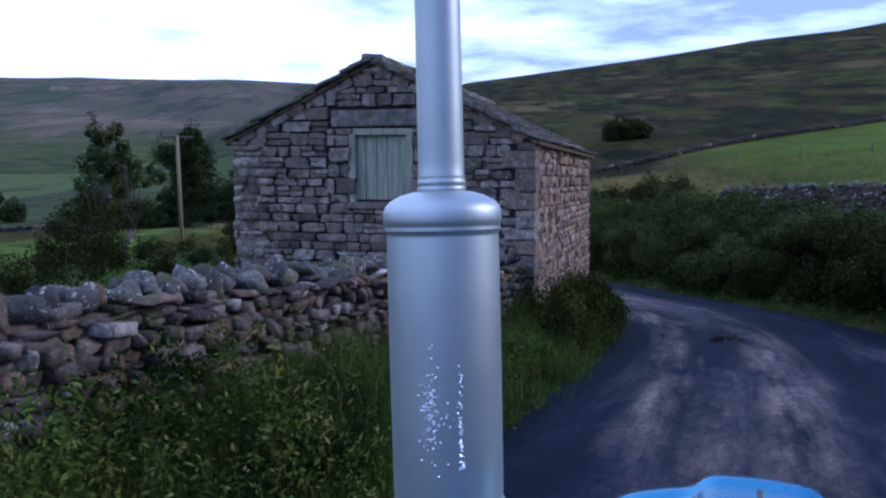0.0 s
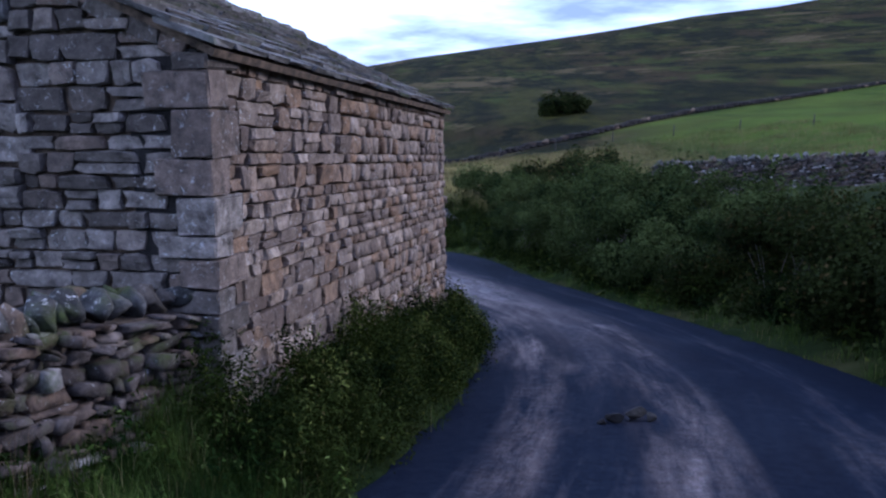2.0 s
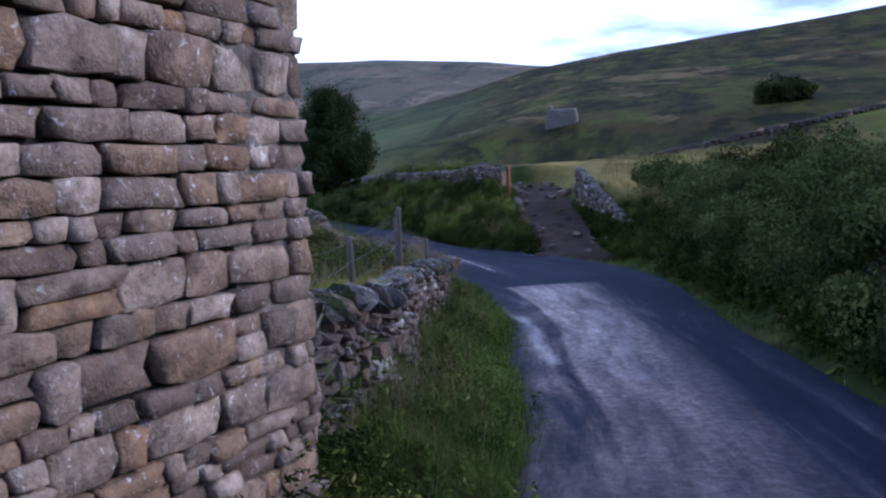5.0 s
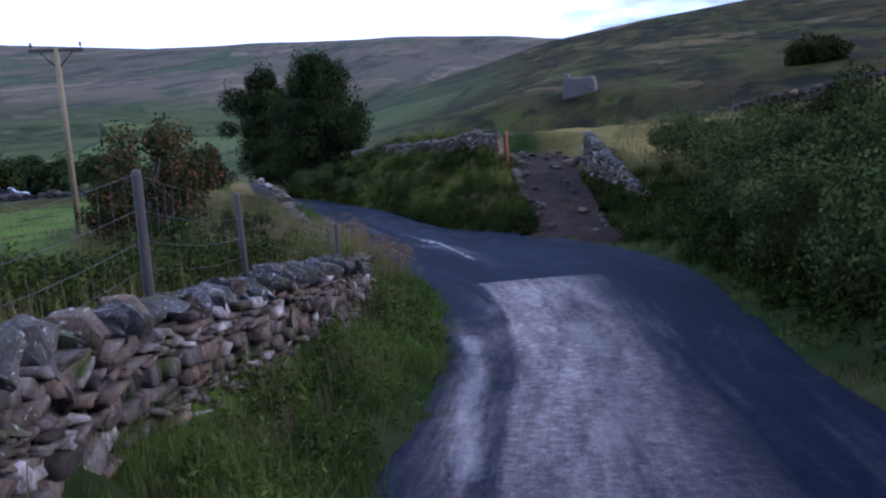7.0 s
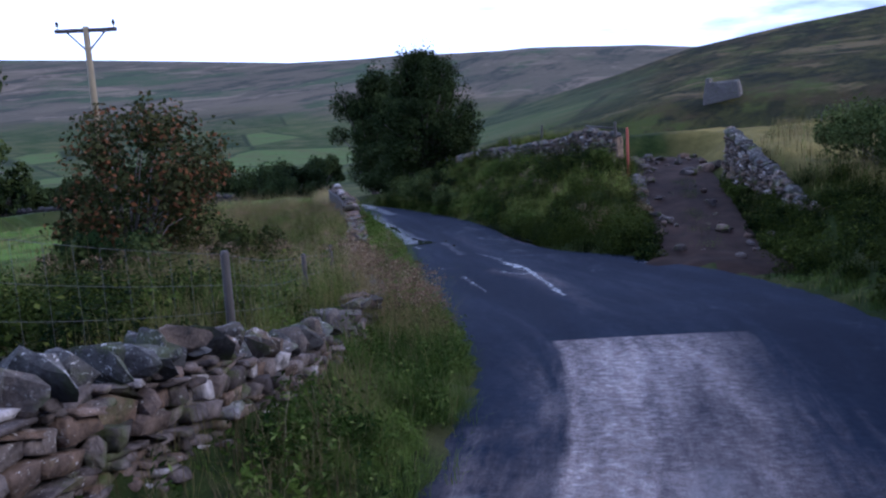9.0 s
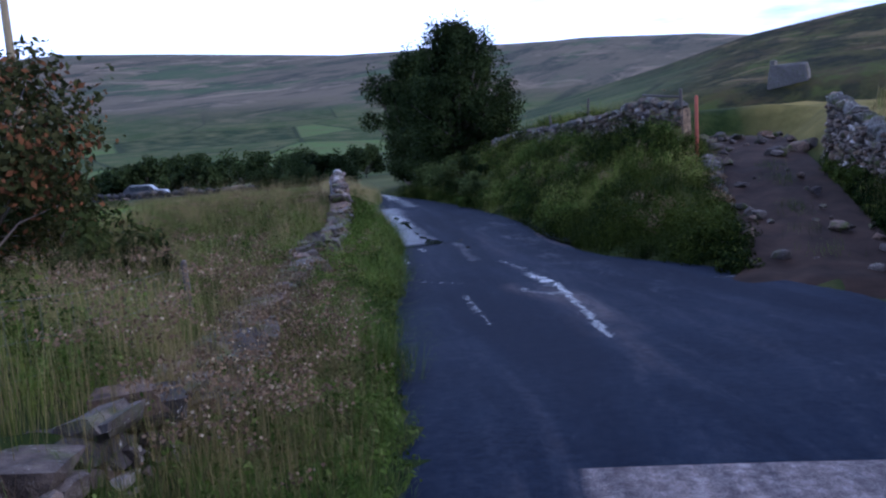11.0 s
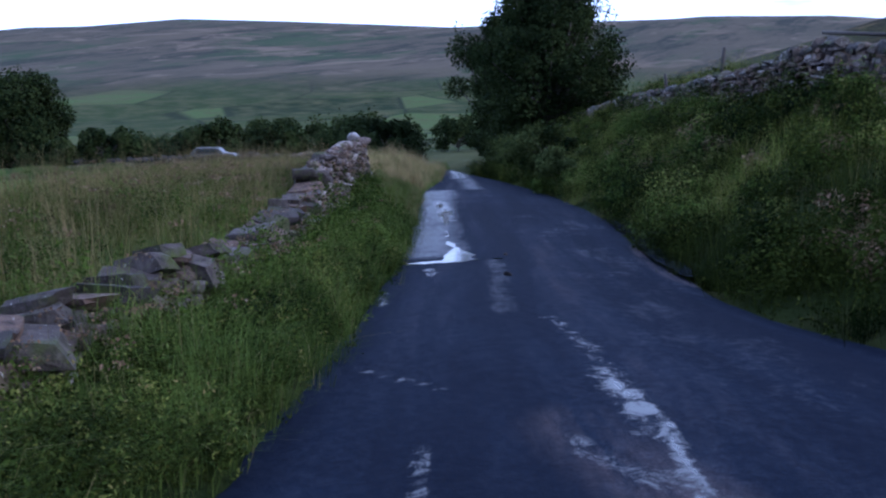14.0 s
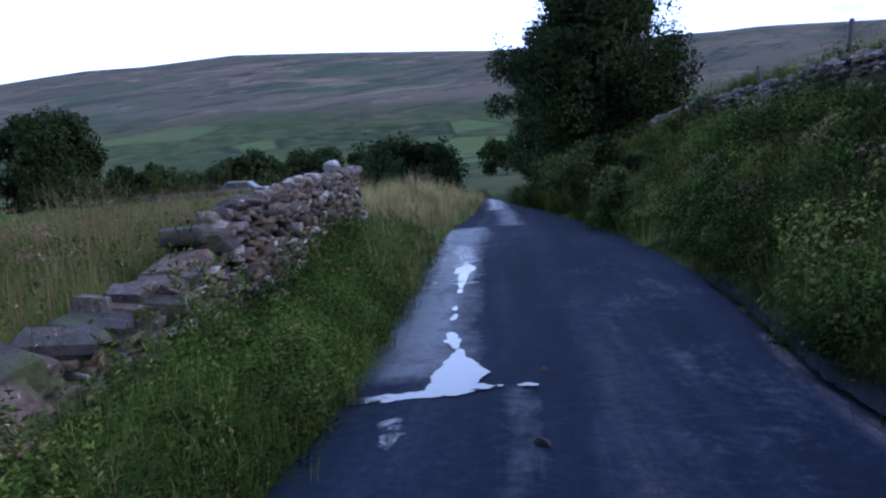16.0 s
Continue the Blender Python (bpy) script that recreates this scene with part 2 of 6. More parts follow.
def road_material():
    m = Mat("wet_asphalt")
    uv = m.nt.nodes.new("ShaderNodeUVMap")
    uv.uv_map = "lane"
    sep = m.nt.nodes.new("ShaderNodeSeparateXYZ")
    m.link(uv.outputs[0], sep.inputs[0])
    across, along = sep.outputs[0], sep.outputs[1]
    grit = m.noise(60, 4, 0.75)
    blot = m.noise(0.7, 6, 0.65)
    speck = m.noise(9, 5, 0.75)
    # bluish base takes the sky's blue reflection into its colour
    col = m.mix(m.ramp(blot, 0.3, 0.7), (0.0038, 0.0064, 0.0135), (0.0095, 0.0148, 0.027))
    # paler speckle paints in glints off the wet aggregate
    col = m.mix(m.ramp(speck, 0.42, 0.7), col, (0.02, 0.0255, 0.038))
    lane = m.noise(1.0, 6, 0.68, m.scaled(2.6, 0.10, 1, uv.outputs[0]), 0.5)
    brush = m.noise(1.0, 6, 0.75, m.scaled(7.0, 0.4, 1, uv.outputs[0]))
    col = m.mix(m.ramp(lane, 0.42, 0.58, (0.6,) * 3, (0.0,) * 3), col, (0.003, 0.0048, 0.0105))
    edge = m.ramp(m.math("ABSOLUTE", across), 0.66, 0.9, (1, 1, 1), (0, 0, 0))
    worn = m.math("MULTIPLY", m.math("MULTIPLY", m.ramp(lane, 0.52, 0.68), m.ramp(brush, 0.36, 0.64)), edge)
    laid = m.nt.nodes.new("ShaderNodeAttribute")
    laid.attribute_name = "wear_glare"
    ruts = m.math("MULTIPLY", m.math("MULTIPLY", laid.outputs["Fac"], m.ramp(brush, 0.36, 0.62)), m.ramp(m.noise(1.0, 5, 0.7, m.scaled(3.0, 0.22, 1, uv.outputs[0])), 0.36, 0.62))
    # the older, paler surfacing ends at a cut across the road
    old = m.math("MULTIPLY", m.math("LESS_THAN", along, OLD_END), m.ramp(m.math("MULTIPLY", m.math("SUBTRACT", along, OLD_END - 26.0), 0.05), 0.0, 0.75))
    fade = m.ramp(m.math("ADD", across, m.math("MULTIPLY", lane, 0.9)), 0.42, 0.78, (1, 1, 1), (0, 0, 0))
    inner = m.math("MULTIPLY", m.ramp(m.math("ADD", m.math("ADD", across, 1.0), m.math("MULTIPLY", brush, 0.08)), 0.44, 0.49), fade)
    pale = m.math("MULTIPLY", m.math("MULTIPLY", old, inner), m.ramp(m.math("ADD", m.math("MULTIPLY", brush, 0.7), m.math("MULTIPLY", speck, 0.3)), 0.28, 0.66))
    streaks = m.math("MAXIMUM", m.math("MAXIMUM", m.math("MULTIPLY", worn, m.math("ADD", 0.07, m.math("MULTIPLY", m.math("LESS_THAN", along, OLD_END), 0.2))), ruts), m.math("MULTIPLY", pale, m.ramp(lane, 0.36, 0.62, (0.45,) * 3, (1.0,) * 3)))
    # streak colour holds worn asphalt and the warm wet glare painted in
    col = m.mix(streaks, col, (0.285, 0.222, 0.19))
    col = m.mix(m.ramp(grit, 0.38, 0.66), m.mix(0.65, col, (0.004, 0.004, 0.007)), col)
    # rain lying in the hollows of the surface
    wet = m.nt.nodes.new("ShaderNodeAttribute")
    wet.attribute_name = "wet"
    pool = m.ramp(m.math("ADD", wet.outputs["Fac"], m.math("MULTIPLY", m.math("SUBTRACT", m.noise(5.0, 8, 0.8, distort=0.6), 0.5), 1.5)), 0.46, 0.66)
    sheen = m.ramp(wet.outputs["Fac"], 0.55, 0.95, (0.30,) * 3, (0.06,) * 3)
    col = m.mix(pool, col, (0.014, 0.015, 0.018))
    film = m.nt.nodes.new("ShaderNodeAttribute")
    film.attribute_name = "film"
    patchy = m.math("SUBTRACT", m.math("ADD", m.math("MULTIPLY", brush, 0.8), m.math("ADD", m.math("MULTIPLY", speck, 0.7), blot)), 1.25)
    thin = m.ramp(m.math("ADD", film.outputs["Fac"], m.math("MULTIPLY", patchy, 1.3)), 0.25, 1.0)
    damp = m.math("MAXIMUM", m.math("MULTIPLY", streaks, m.ramp(speck, 0.35, 0.65)), m.math("MULTIPLY", thin, 0.55))
    rough = m.mix(pool, m.ramp(damp, 0.0, 0.8, (0.85,) * 3, (0.34,) * 3), sheen)
    m.bump(m.math("ADD", grit, m.noise(25, 3)), m.math("SUBTRACT", 0.5, m.math("MULTIPLY", pool, 0.47)), 0.008)
    spec = m.mix(pool, m.ramp(damp, 0.0, 0.8, (0.03,) * 3, (0.3,) * 3), (0.35,) * 3)
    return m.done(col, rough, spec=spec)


def leaf_material(name, dark, light, accent=None, share=0.9):
    m = Mat(name)
    r = m.world.outputs["Random Per Island"]
    col = m.mix(m.ramp(m.noise(1.1, 5, 0.7), 0.40, 0.60), dark, light)
    col = m.mix(m.ramp(m.noise(0.33, 3), 0.5, 0.66), col, m.mix(0.45, light, tuple(c * 1.5 for c in light)))
    col = m.mix(m.math("MULTIPLY", r, 0.38), col, tuple(c * 0.4 for c in dark))
    if accent:
        col = m.mix(m.ramp(m.math("FRACT", m.math("MULTIPLY", r, 5.7)), share, share + 0.03), col, accent)
    surface = m.done(col, 0.8, spec=0.02)
    trans = m.nt.nodes.new("ShaderNodeBsdfTranslucent")
    m.link(col, trans.inputs[0])
    both = m.nt.nodes.new("ShaderNodeMixShader")
    both.inputs[0].default_value = 0.22
    m.link(m.bsdf.outputs[0], both.inputs[1])
    m.link(trans.outputs[0], both.inputs[2])
    m.link(both.outputs[0], m.nt.nodes["Material Output"].inputs[0])
    return surface


def plain_material(name, a, b, scale, rough=0.7, metal=0.0, bump=0.2, stretch=(1, 1, 1), spec=0.5):
    m = Mat(name)
    n = m.noise(scale, 5, 0.65, m.scaled(*stretch))
    col = m.mix(m.ramp(n, 0.3, 0.7), a, b)
    m.bump(n, bump, 0.01)
    return m.done(col, rough, metal, spec)


def water_material():
    m = Mat("standing_water")
    m.bump(m.noise(6, 2), 0.03, 0.01)
    return m.done((0.012, 0.014, 0.019), 0.08, spec=0.3)


def blue_paint():
    m = Mat("metallic_blue_paint")
    fleck = m.noise(900, 2, 0.5)
    col = m.mix(m.ramp(m.noise(2.5, 4), 0.3, 0.7), (0.018, 0.13, 0.235), (0.026, 0.16, 0.27))
    m.bump(fleck, 0.02, 0.001)
    m.bsdf.inputs["Coat Weight"].default_value = 0.12
    m.bsdf.inputs["Coat Roughness"].default_value = 0.08
    return m.done(col, m.ramp(m.noise(14, 4), 0.3, 0.7, (0.24,) * 3, (0.34,) * 3), 0.85)


def silver_metal():
    m = Mat("silvered_steel")
    brushed = m.noise(1.0, 5, 0.7, m.scaled(160, 160, 3))
    col = m.mix(m.ramp(m.noise(7, 5, 0.6), 0.3, 0.7), (0.25, 0.275, 0.285), (0.31, 0.335, 0.345))
    m.bump(brushed, 0.04, 0.002)
    return m.done(col, m.ramp(m.noise(5, 4), 0.3, 0.7, (0.46,) * 3, (0.56,) * 3), 0.85)


MAT = {
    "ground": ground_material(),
    "road": road_material(),
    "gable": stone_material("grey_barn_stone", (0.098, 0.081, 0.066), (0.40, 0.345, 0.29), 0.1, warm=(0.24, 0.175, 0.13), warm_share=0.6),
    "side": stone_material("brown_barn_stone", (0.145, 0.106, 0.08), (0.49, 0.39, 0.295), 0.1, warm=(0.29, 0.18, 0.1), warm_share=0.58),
    "wall": stone_material("field_wall_stone", (0.036, 0.029, 0.025), (0.205, 0.17, 0.148), 0.07, 0.08, warm=(0.175, 0.12, 0.082), warm_share=0.5, pale=0.1),
    "cope": stone_material("coping_stone", (0.044, 0.042, 0.039), (0.158, 0.15, 0.139), 0.11, 0.1, warm=(0.17, 0.12, 0.08), warm_share=0.55),
    "slab": stone_material("flat_coping_slab", (0.036, 0.031, 0.028), (0.135, 0.114, 0.1), 0.06, 0.1, warm=(0.15, 0.1, 0.07), warm_share=0.6),
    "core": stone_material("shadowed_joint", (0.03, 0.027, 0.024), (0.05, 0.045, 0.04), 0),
    "pale": stone_material("lichened_boulder", (0.3, 0.29, 0.28), (0.5, 0.49, 0.47), 0.1),
    "slate": stone_material("stone_slate", (0.11, 0.1, 0.09), (0.24, 0.22, 0.195), 0.07, 0.1, warm_share=0.95),
    "timber": plain_material("weathered_timber", (0.016, 0.013, 0.01), (0.045, 0.038, 0.03), 9, 0.85, stretch=(6, 6, 0.6)),
    "pole": plain_material("pole_timber", (0.09, 0.07, 0.035), (0.17, 0.135, 0.07), 7, 0.85, stretch=(6, 6, 0.5)),
    "paint": plain_material("faded_green_paint", (0.09, 0.097, 0.068), (0.235, 0.25, 0.175), 6, 0.75, stretch=(5, 5, 0.5)),
    "dirt": plain_material("muddy_track", (0.005, 0.003, 0.0022), (0.024, 0.0148, 0.0105), 1.6, 0.95, bump=1.0, spec=0.06),
    "bark": plain_material("bark", (0.045, 0.035, 0.028), (0.11, 0.09, 0.075), 12, 0.9, bump=0.5, stretch=(3, 3, 0.7)),
    "wire": plain_material("galvanised_wire", (0.03, 0.03, 0.028), (0.055, 0.055, 0.05), 20, 0.7, 0.2, 0.05),
    "rust": plain_material("rusted_iron", (0.16, 0.035, 0.02), (0.28, 0.07, 0.035), 14, 0.8, 0.2),
    "carpaint": plain_material("dark_car_paint", (0.012, 0.013, 0.016), (0.02, 0.021, 0.025), 2, 0.5, 0.0, 0.0, spec=0.15),
    "carsilver": plain_material("grey_car_paint", (0.05, 0.053, 0.058), (0.07, 0.073, 0.08), 2, 0.32, 0.5, 0.0),
    "rubber": plain_material("tyre_rubber", (0.015, 0.015, 0.016), (0.03, 0.03, 0.03), 12, 0.85),
    "glass": plain_material("dark_glass", (0.02, 0.025, 0.03), (0.03, 0.035, 0.04), 1, 0.06, 0.0, 0.0),
    "chrome": plain_material("bright_metal", (0.6, 0.61, 0.62), (0.7, 0.71, 0.72), 6, 0.18, 1.0, 0.0),
    "water": water_material(),
    "blue": blue_paint(),
    "silver": silver_metal(),
    "grass": leaf_material("grass_blade", (0.012, 0.026, 0.005), (0.082, 0.115, 0.022), (0.16, 0.14, 0.055), 0.92),
    "meadow": leaf_material("meadow_grass_blade", (0.018, 0.028, 0.006), (0.095, 0.112, 0.025), (0.17, 0.145, 0.06), 0.88),
    "fresh": leaf_material("fresh_grass_blade", (0.038, 0.054, 0.009), (0.128, 0.142, 0.027), (0.19, 0.16, 0.06), 0.9),
    "hay": leaf_material("seeding_grass", (0.075, 0.066, 0.024), (0.16, 0.13, 0.058)),
    "straw": leaf_material("straw_grass", (0.17, 0.13, 0.06), (0.32, 0.25, 0.13)),
    "weed": leaf_material("weed_leaf", (0.006, 0.015, 0.003), (0.053, 0.078, 0.013), (0.09, 0.115, 0.028), 0.88),
    "nettle": leaf_material("nettle_leaf", (0.03, 0.044, 0.009), (0.115, 0.13, 0.028), (0.15, 0.13, 0.045), 0.9),
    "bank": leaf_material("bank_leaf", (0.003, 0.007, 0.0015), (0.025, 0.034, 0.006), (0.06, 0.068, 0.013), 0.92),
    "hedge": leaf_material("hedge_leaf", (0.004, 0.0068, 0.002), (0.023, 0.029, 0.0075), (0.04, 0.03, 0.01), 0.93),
    "willow": leaf_material("willow_leaf", (0.007, 0.014, 0.004), (0.056, 0.07, 0.02)),
    "tree": leaf_material("tree_leaf", (0.007, 0.013, 0.0045), (0.027, 0.037, 0.0115)),
    "rowan": leaf_material("rowan_leaf", (0.015, 0.021, 0.007), (0.043, 0.043, 0.015), (0.1, 0.045, 0.02), 0.78),
    "seed": leaf_material("brown_seed_head", (0.06, 0.04, 0.024), (0.135, 0.092, 0.054), (0.2, 0.16, 0.1), 0.88),
}


# ---------------------------------------------------------------- mesh helpers
def mesh_object(name, verts, faces, material, smooth=False):
    me = bpy.data.meshes.new(name)
    me.from_pydata([tuple(v) for v in verts], [], [tuple(f) for f in faces])
    me.materials.append(material)
    if smooth:
        me.polygons.foreach_set("use_smooth", [True] * len(me.polygons))
    me.update()
    return new(name, me)


def big_mesh(name, verts, faces, material, smooth=False):
    """As mesh_object, from arrays: faces all with the same number of corners."""
    verts, faces = np.asarray(verts, np.float32), np.asarray(faces, np.int32)
    me = bpy.data.meshes.new(name)
    k = faces.shape[1]
    me.vertices.add(len(verts))
    me.vertices.foreach_set("co", verts.ravel())
    me.loops.add(faces.size)
    me.loops.foreach_set("vertex_index", faces.ravel())
    me.polygons.add(len(faces))
    me.polygons.foreach_set("loop_start", np.arange(0, faces.size, k, dtype=np.int32))
    if smooth:
        me.polygons.foreach_set("use_smooth", np.ones(len(faces), bool))
    me.materials.append(material)
    me.update(calc_edges=True)
    return new(name, me)


def root(name, loc, label, category, group=""):
    ob = new(name)
    ob.empty_display_size = 0.2
    ob.location = loc
    return tagged(ob, label, category, group)


def under(ob, parent, label="", kind=""):
    """Hang ob, built in world coordinates, under a thing or a part."""
    ob.parent = parent
    top = parent
    if parent.data is None:
        ob.matrix_parent_inverse = Matrix.Translation(-parent.location)
    return tagged(ob, label, "", "", kind)


def part(name, bm, material, parent, label=""):
    me = bpy.data.meshes.new(name)
    bm.to_mesh(me)
    bm.free()
    me.materials.append(material)
    return under(new(name, me), parent, label)


def box_bm(size, matrix=None, bevel=0.0):
    bm = bmesh.new()
    bmesh.ops.create_cube(bm, size=1.0, matrix=Matrix.Diagonal((*size, 1)))
    if bevel:
        bmesh.ops.bevel(bm, geom=bm.edges[:], offset=bevel, segments=2, affect="EDGES", profile=0.6)
    if matrix is not None:
        bm.transform(matrix)
    return bm


def tube(points, radii, sides=8):
    """Verts and faces of a tapered tube along points."""
    verts, faces = [], []
    pts = [Vector(p) for p in points]
    for i, p in enumerate(pts):
        d = (pts[min(i + 1, len(pts) - 1)] - pts[max(i - 1, 0)]).normalized()
        a = d.orthogonal().normalized()
        b = d.cross(a)
        for k in range(sides):
            w = 2 * math.pi * k / sides
            verts.append(p + (a * math.cos(w) + b * math.sin(w)) * radii[i])
    for i in range(len(pts) - 1):
        for k in range(sides):
            n = (k + 1) % sides
            faces.append((i * sides + k, i * sides + n, (i + 1) * sides + n, (i + 1) * sides + k))
    faces.append(tuple(range(sides))[::-1])
    faces.append(tuple(range((len(pts) - 1) * sides, len(pts) * sides)))
    return verts, faces


def tubes(name, many, material, sides=6, smooth=True):
    verts, faces = [], []
    for points, radii in many:
        v, f = tube(points, radii, sides)
        n = len(verts)
        verts += v
        faces += [tuple(i + n for i in face) for face in f]
    return mesh_object(name, verts, faces, material, smooth)


# ---------------------------------------------------------------- road line and lie of the land
EDGES = [
    (-6.0, -18.0, 0.0, -20.0), (-2.8, -8.0, 2.8, -10.0), (0.0, 0.3, 5.4, -1.4), (1.5, 5.0, 6.9, 3.4), (2.7, 9.2, 8.2, 8.0),
    (3.4, 11.6, 8.8, 11.0), (4.5, 16.0, 9.3, 15.8), (5.0, 20.7, 9.1, 20.5), (4.7, 25.0, 8.5, 25.5), (3.8, 29.0, 8.0, 29.8),
    (3.3, 32.3, 7.5, 33.0), (1.9, 37.4, 7.0, 38.5), (0.4, 41.3, 6.2, 43.6), (-2.2, 45.5, 4.2, 48.8), (-4.2, 48.9, 0.9, 52.6),
    (-6.7, 53.4, -2.5, 54.9), (-8.6, 56.4, -4.5, 57.6), (-12.5, 62.0, -8.2, 63.6), (-17.2, 69.0, -13.2, 70.0), (-20.2, 74.2, -17.4, 74.6),
    (-26.0, 83.0, -22.8, 80.4), (-36.0, 97.0, -32.5, 93.5), (-60.0, 122.0, -57.0, 118.0),
]
LEVEL_Y = [-20, -12, 1.4, 4.5, 7.6, 10.7, 12.8, 19.3, 21.6, 25.0, 28.4, 31.9, 38.9, 42.4, 45.2, 48.0, 50.7, 56.5, 60.0, 80.0, 125.0]
LEVEL_Z = [1.3, 1.0, 0.0, -0.23, -0.52, -0.85, -1.06, -1.86, -2.16, -2.65, -3.14, -3.52, -4.51, -4.78, -5.07, -5.34, -5.46, -5.8, -6.05, -7.25, -13.0]


def smooth_rows(rows, n):
    rows = np.array(rows, float)
    t = np.r_[0, np.cumsum(np.hypot(*np.diff((rows[:, :2] + rows[:, 2:]) / 2, axis=0).T))]
    u = np.linspace(0, t[-1], n)
    out = np.empty((n, rows.shape[1]))
    slope = np.gradient(rows, t, axis=0)
    k = np.clip(np.searchsorted(t, u) - 1, 0, len(t) - 2)
    h = (t[k + 1] - t[k])[:, None]
    s = ((u - t[k])[:, None]) / h
    out = (2 * s**3 - 3 * s**2 + 1) * rows[k] + (s**3 - 2 * s**2 + s) * h * slope[k] + (3 * s**2 - 2 * s**3) * rows[k + 1] + (s**3 - s**2) * h * slope[k + 1]
    return out, u


STN, ALONG = smooth_rows(EDGES, 420)
LEFT, RIGHT = STN[:, :2], STN[:, 2:]
MID = (LEFT + RIGHT) / 2
HALF = np.hypot(*(RIGHT - LEFT).T) / 2
SIDE = (RIGHT - LEFT) / (2 * HALF)[:, None]
ROAD_Z = np.interp(MID[:, 1], LEVEL_Y, LEVEL_Z)
ROAD_Z = np.convolve(np.pad(ROAD_Z, 8, mode="edge"), np.ones(17) / 17, "valid")

LEFT_PROFILE = [
    (-20, [(0, 0), (0.5, 0.25), (1.0, 0.5), (1.6, 0.65), (6, 0.4), (30, -0.6)]),
    (12, [(0, 0), (0.5, 0.25), (1.0, 0.55), (1.6, 0.65), (6, 0.4), (30, -0.8)]),
    (20, [(0, 0), (0.5, 0.3), (1.0, 0.55), (2.0, 0.65), (8, 0.3), (30, -0.8)]),
    (24, [(0, 0), (0.5, 0.2), (1.05, 0.4), (1.6, 1.45), (2.4, 1.45), (6, 0.95), (30, -0.5)]),
    (36, [(0, 0), (0.5, 0.2), (1.05, 0.35), (1.55, 0.95), (6, 0.8), (14, 0.2), (30, -1.7)]),
    (52, [(0, 0), (0.5, 0.2), (1.05, 0.35), (1.5, 0.75), (6, 0.75), (14, 0.3), (30, -1.9)]),
    (64, [(0, 0), (0.5, 0.3), (1.2, 0.75), (2.5, 1.0), (6, 0.9), (14, 0.4), (30, -1.9)]),
    (90, [(0, 0), (0.5, 0.3), (1.2, 0.6), (2.5, 0.8), (6, 0.8), (30, -0.3)]),
]
RIGHT_PROFILE = [
    (-20, [(0, 0), (0.5, 0.1), (1.6, 0.7), (3.2, 1.7), (6, 2.5), (30, 3.0)]),
    (40, [(0, 0), (0.5, 0.1), (1.6, 0.6), (3.2, 1.5), (6, 2.3), (30, 3.6)]),
    (50, [(0, 0), (0.6, 0.1), (1.6, 0.3), (3.5, 0.7), (7, 1.6), (30, 3.0)]),
    (55, [(0, 0), (0.4, 0.15), (1.4, 0.9), (3.2, 1.7), (6.5, 2.4), (30, 2.7)]),
    (64, [(0, 0), (0.4, 0.25), (1.4, 1.15), (2.6, 2.15), (3.5, 2.95), (6.0, 3.3), (8.0, 3.3), (30, 3.1)]),
    (72, [(0, 0), (0.4, 0.25), (1.4, 1.15), (2.6, 2.15), (3.5, 2.9), (6.0, 3.2), (8.0, 3.2), (30, 3.0)]),
    (90, [(0, 0), (0.4, 0.15), (1.4, 0.5), (3.2, 0.9), (6.5, 1.3), (30, 2.0)]),
]


def profile(table, y, d):
    ys = [row[0] for row in table]
    vals = np.array([np.interp(d, [p[0] for p in row[1]], [p[1] for p in row[1]]) for row in table])
    k = np.clip(np.searchsorted(ys, y) - 1, 0, len(ys) - 2)
    f = np.clip((y - np.take(ys, k)) / (np.take(ys, k + 1) - np.take(ys, k)), 0, 1)
    n = np.arange(len(y))
    return vals[k, n] * (1 - f) + vals[k + 1, n] * f


TRACK = [(3.0, 50.6), (2.3, 53.0), (1.2, 57.5), (0.1, 62.0), (-1.0, 66.5), (-1.6, 68.5)]
TRACK_Z = [-5.58, -5.42, -5.0, -4.5, -4.1, -4.1]

FAR_AZ = [-180, -140, -100, -75, -65, -62, -57, -50, -46, -40, -34, -30, -25, -18, -14, -11, -8, 0, 40, 180]
FAR_EL = [2.5, 2.5, 2.8, 3.0, 3.3, 3.7, 4.1, 4.4, 4.3, 3.9, 3.7, 3.6, 3.8, 3.8, 3.5, 3.3, 3.0, 2.6, 2.0, 2.5]
HILL_AZ = [-180, -120, -60, -35, -23, -16, -12.6, -8, -5, -2, 3, 8, 12, 16, 20, 40, 90, 140, 180]
HILL_EL = [1.0, -4.0, -6.0, -4.0, -1.0, 0.7, 1.6, 3.0, 3.5, 4.0, 4.6, 5.15, 5.6, 6.1, 6.7, 8.6, 8.5, 6.0, 1.0]
BASE_AZ = [-180, -60, -30, -12, 0, 10, 25, 90, 180]
BASE_Z = [-3, -16, -13, -6.5, -3.5, -1.0, 0.5, 3.0, -3]


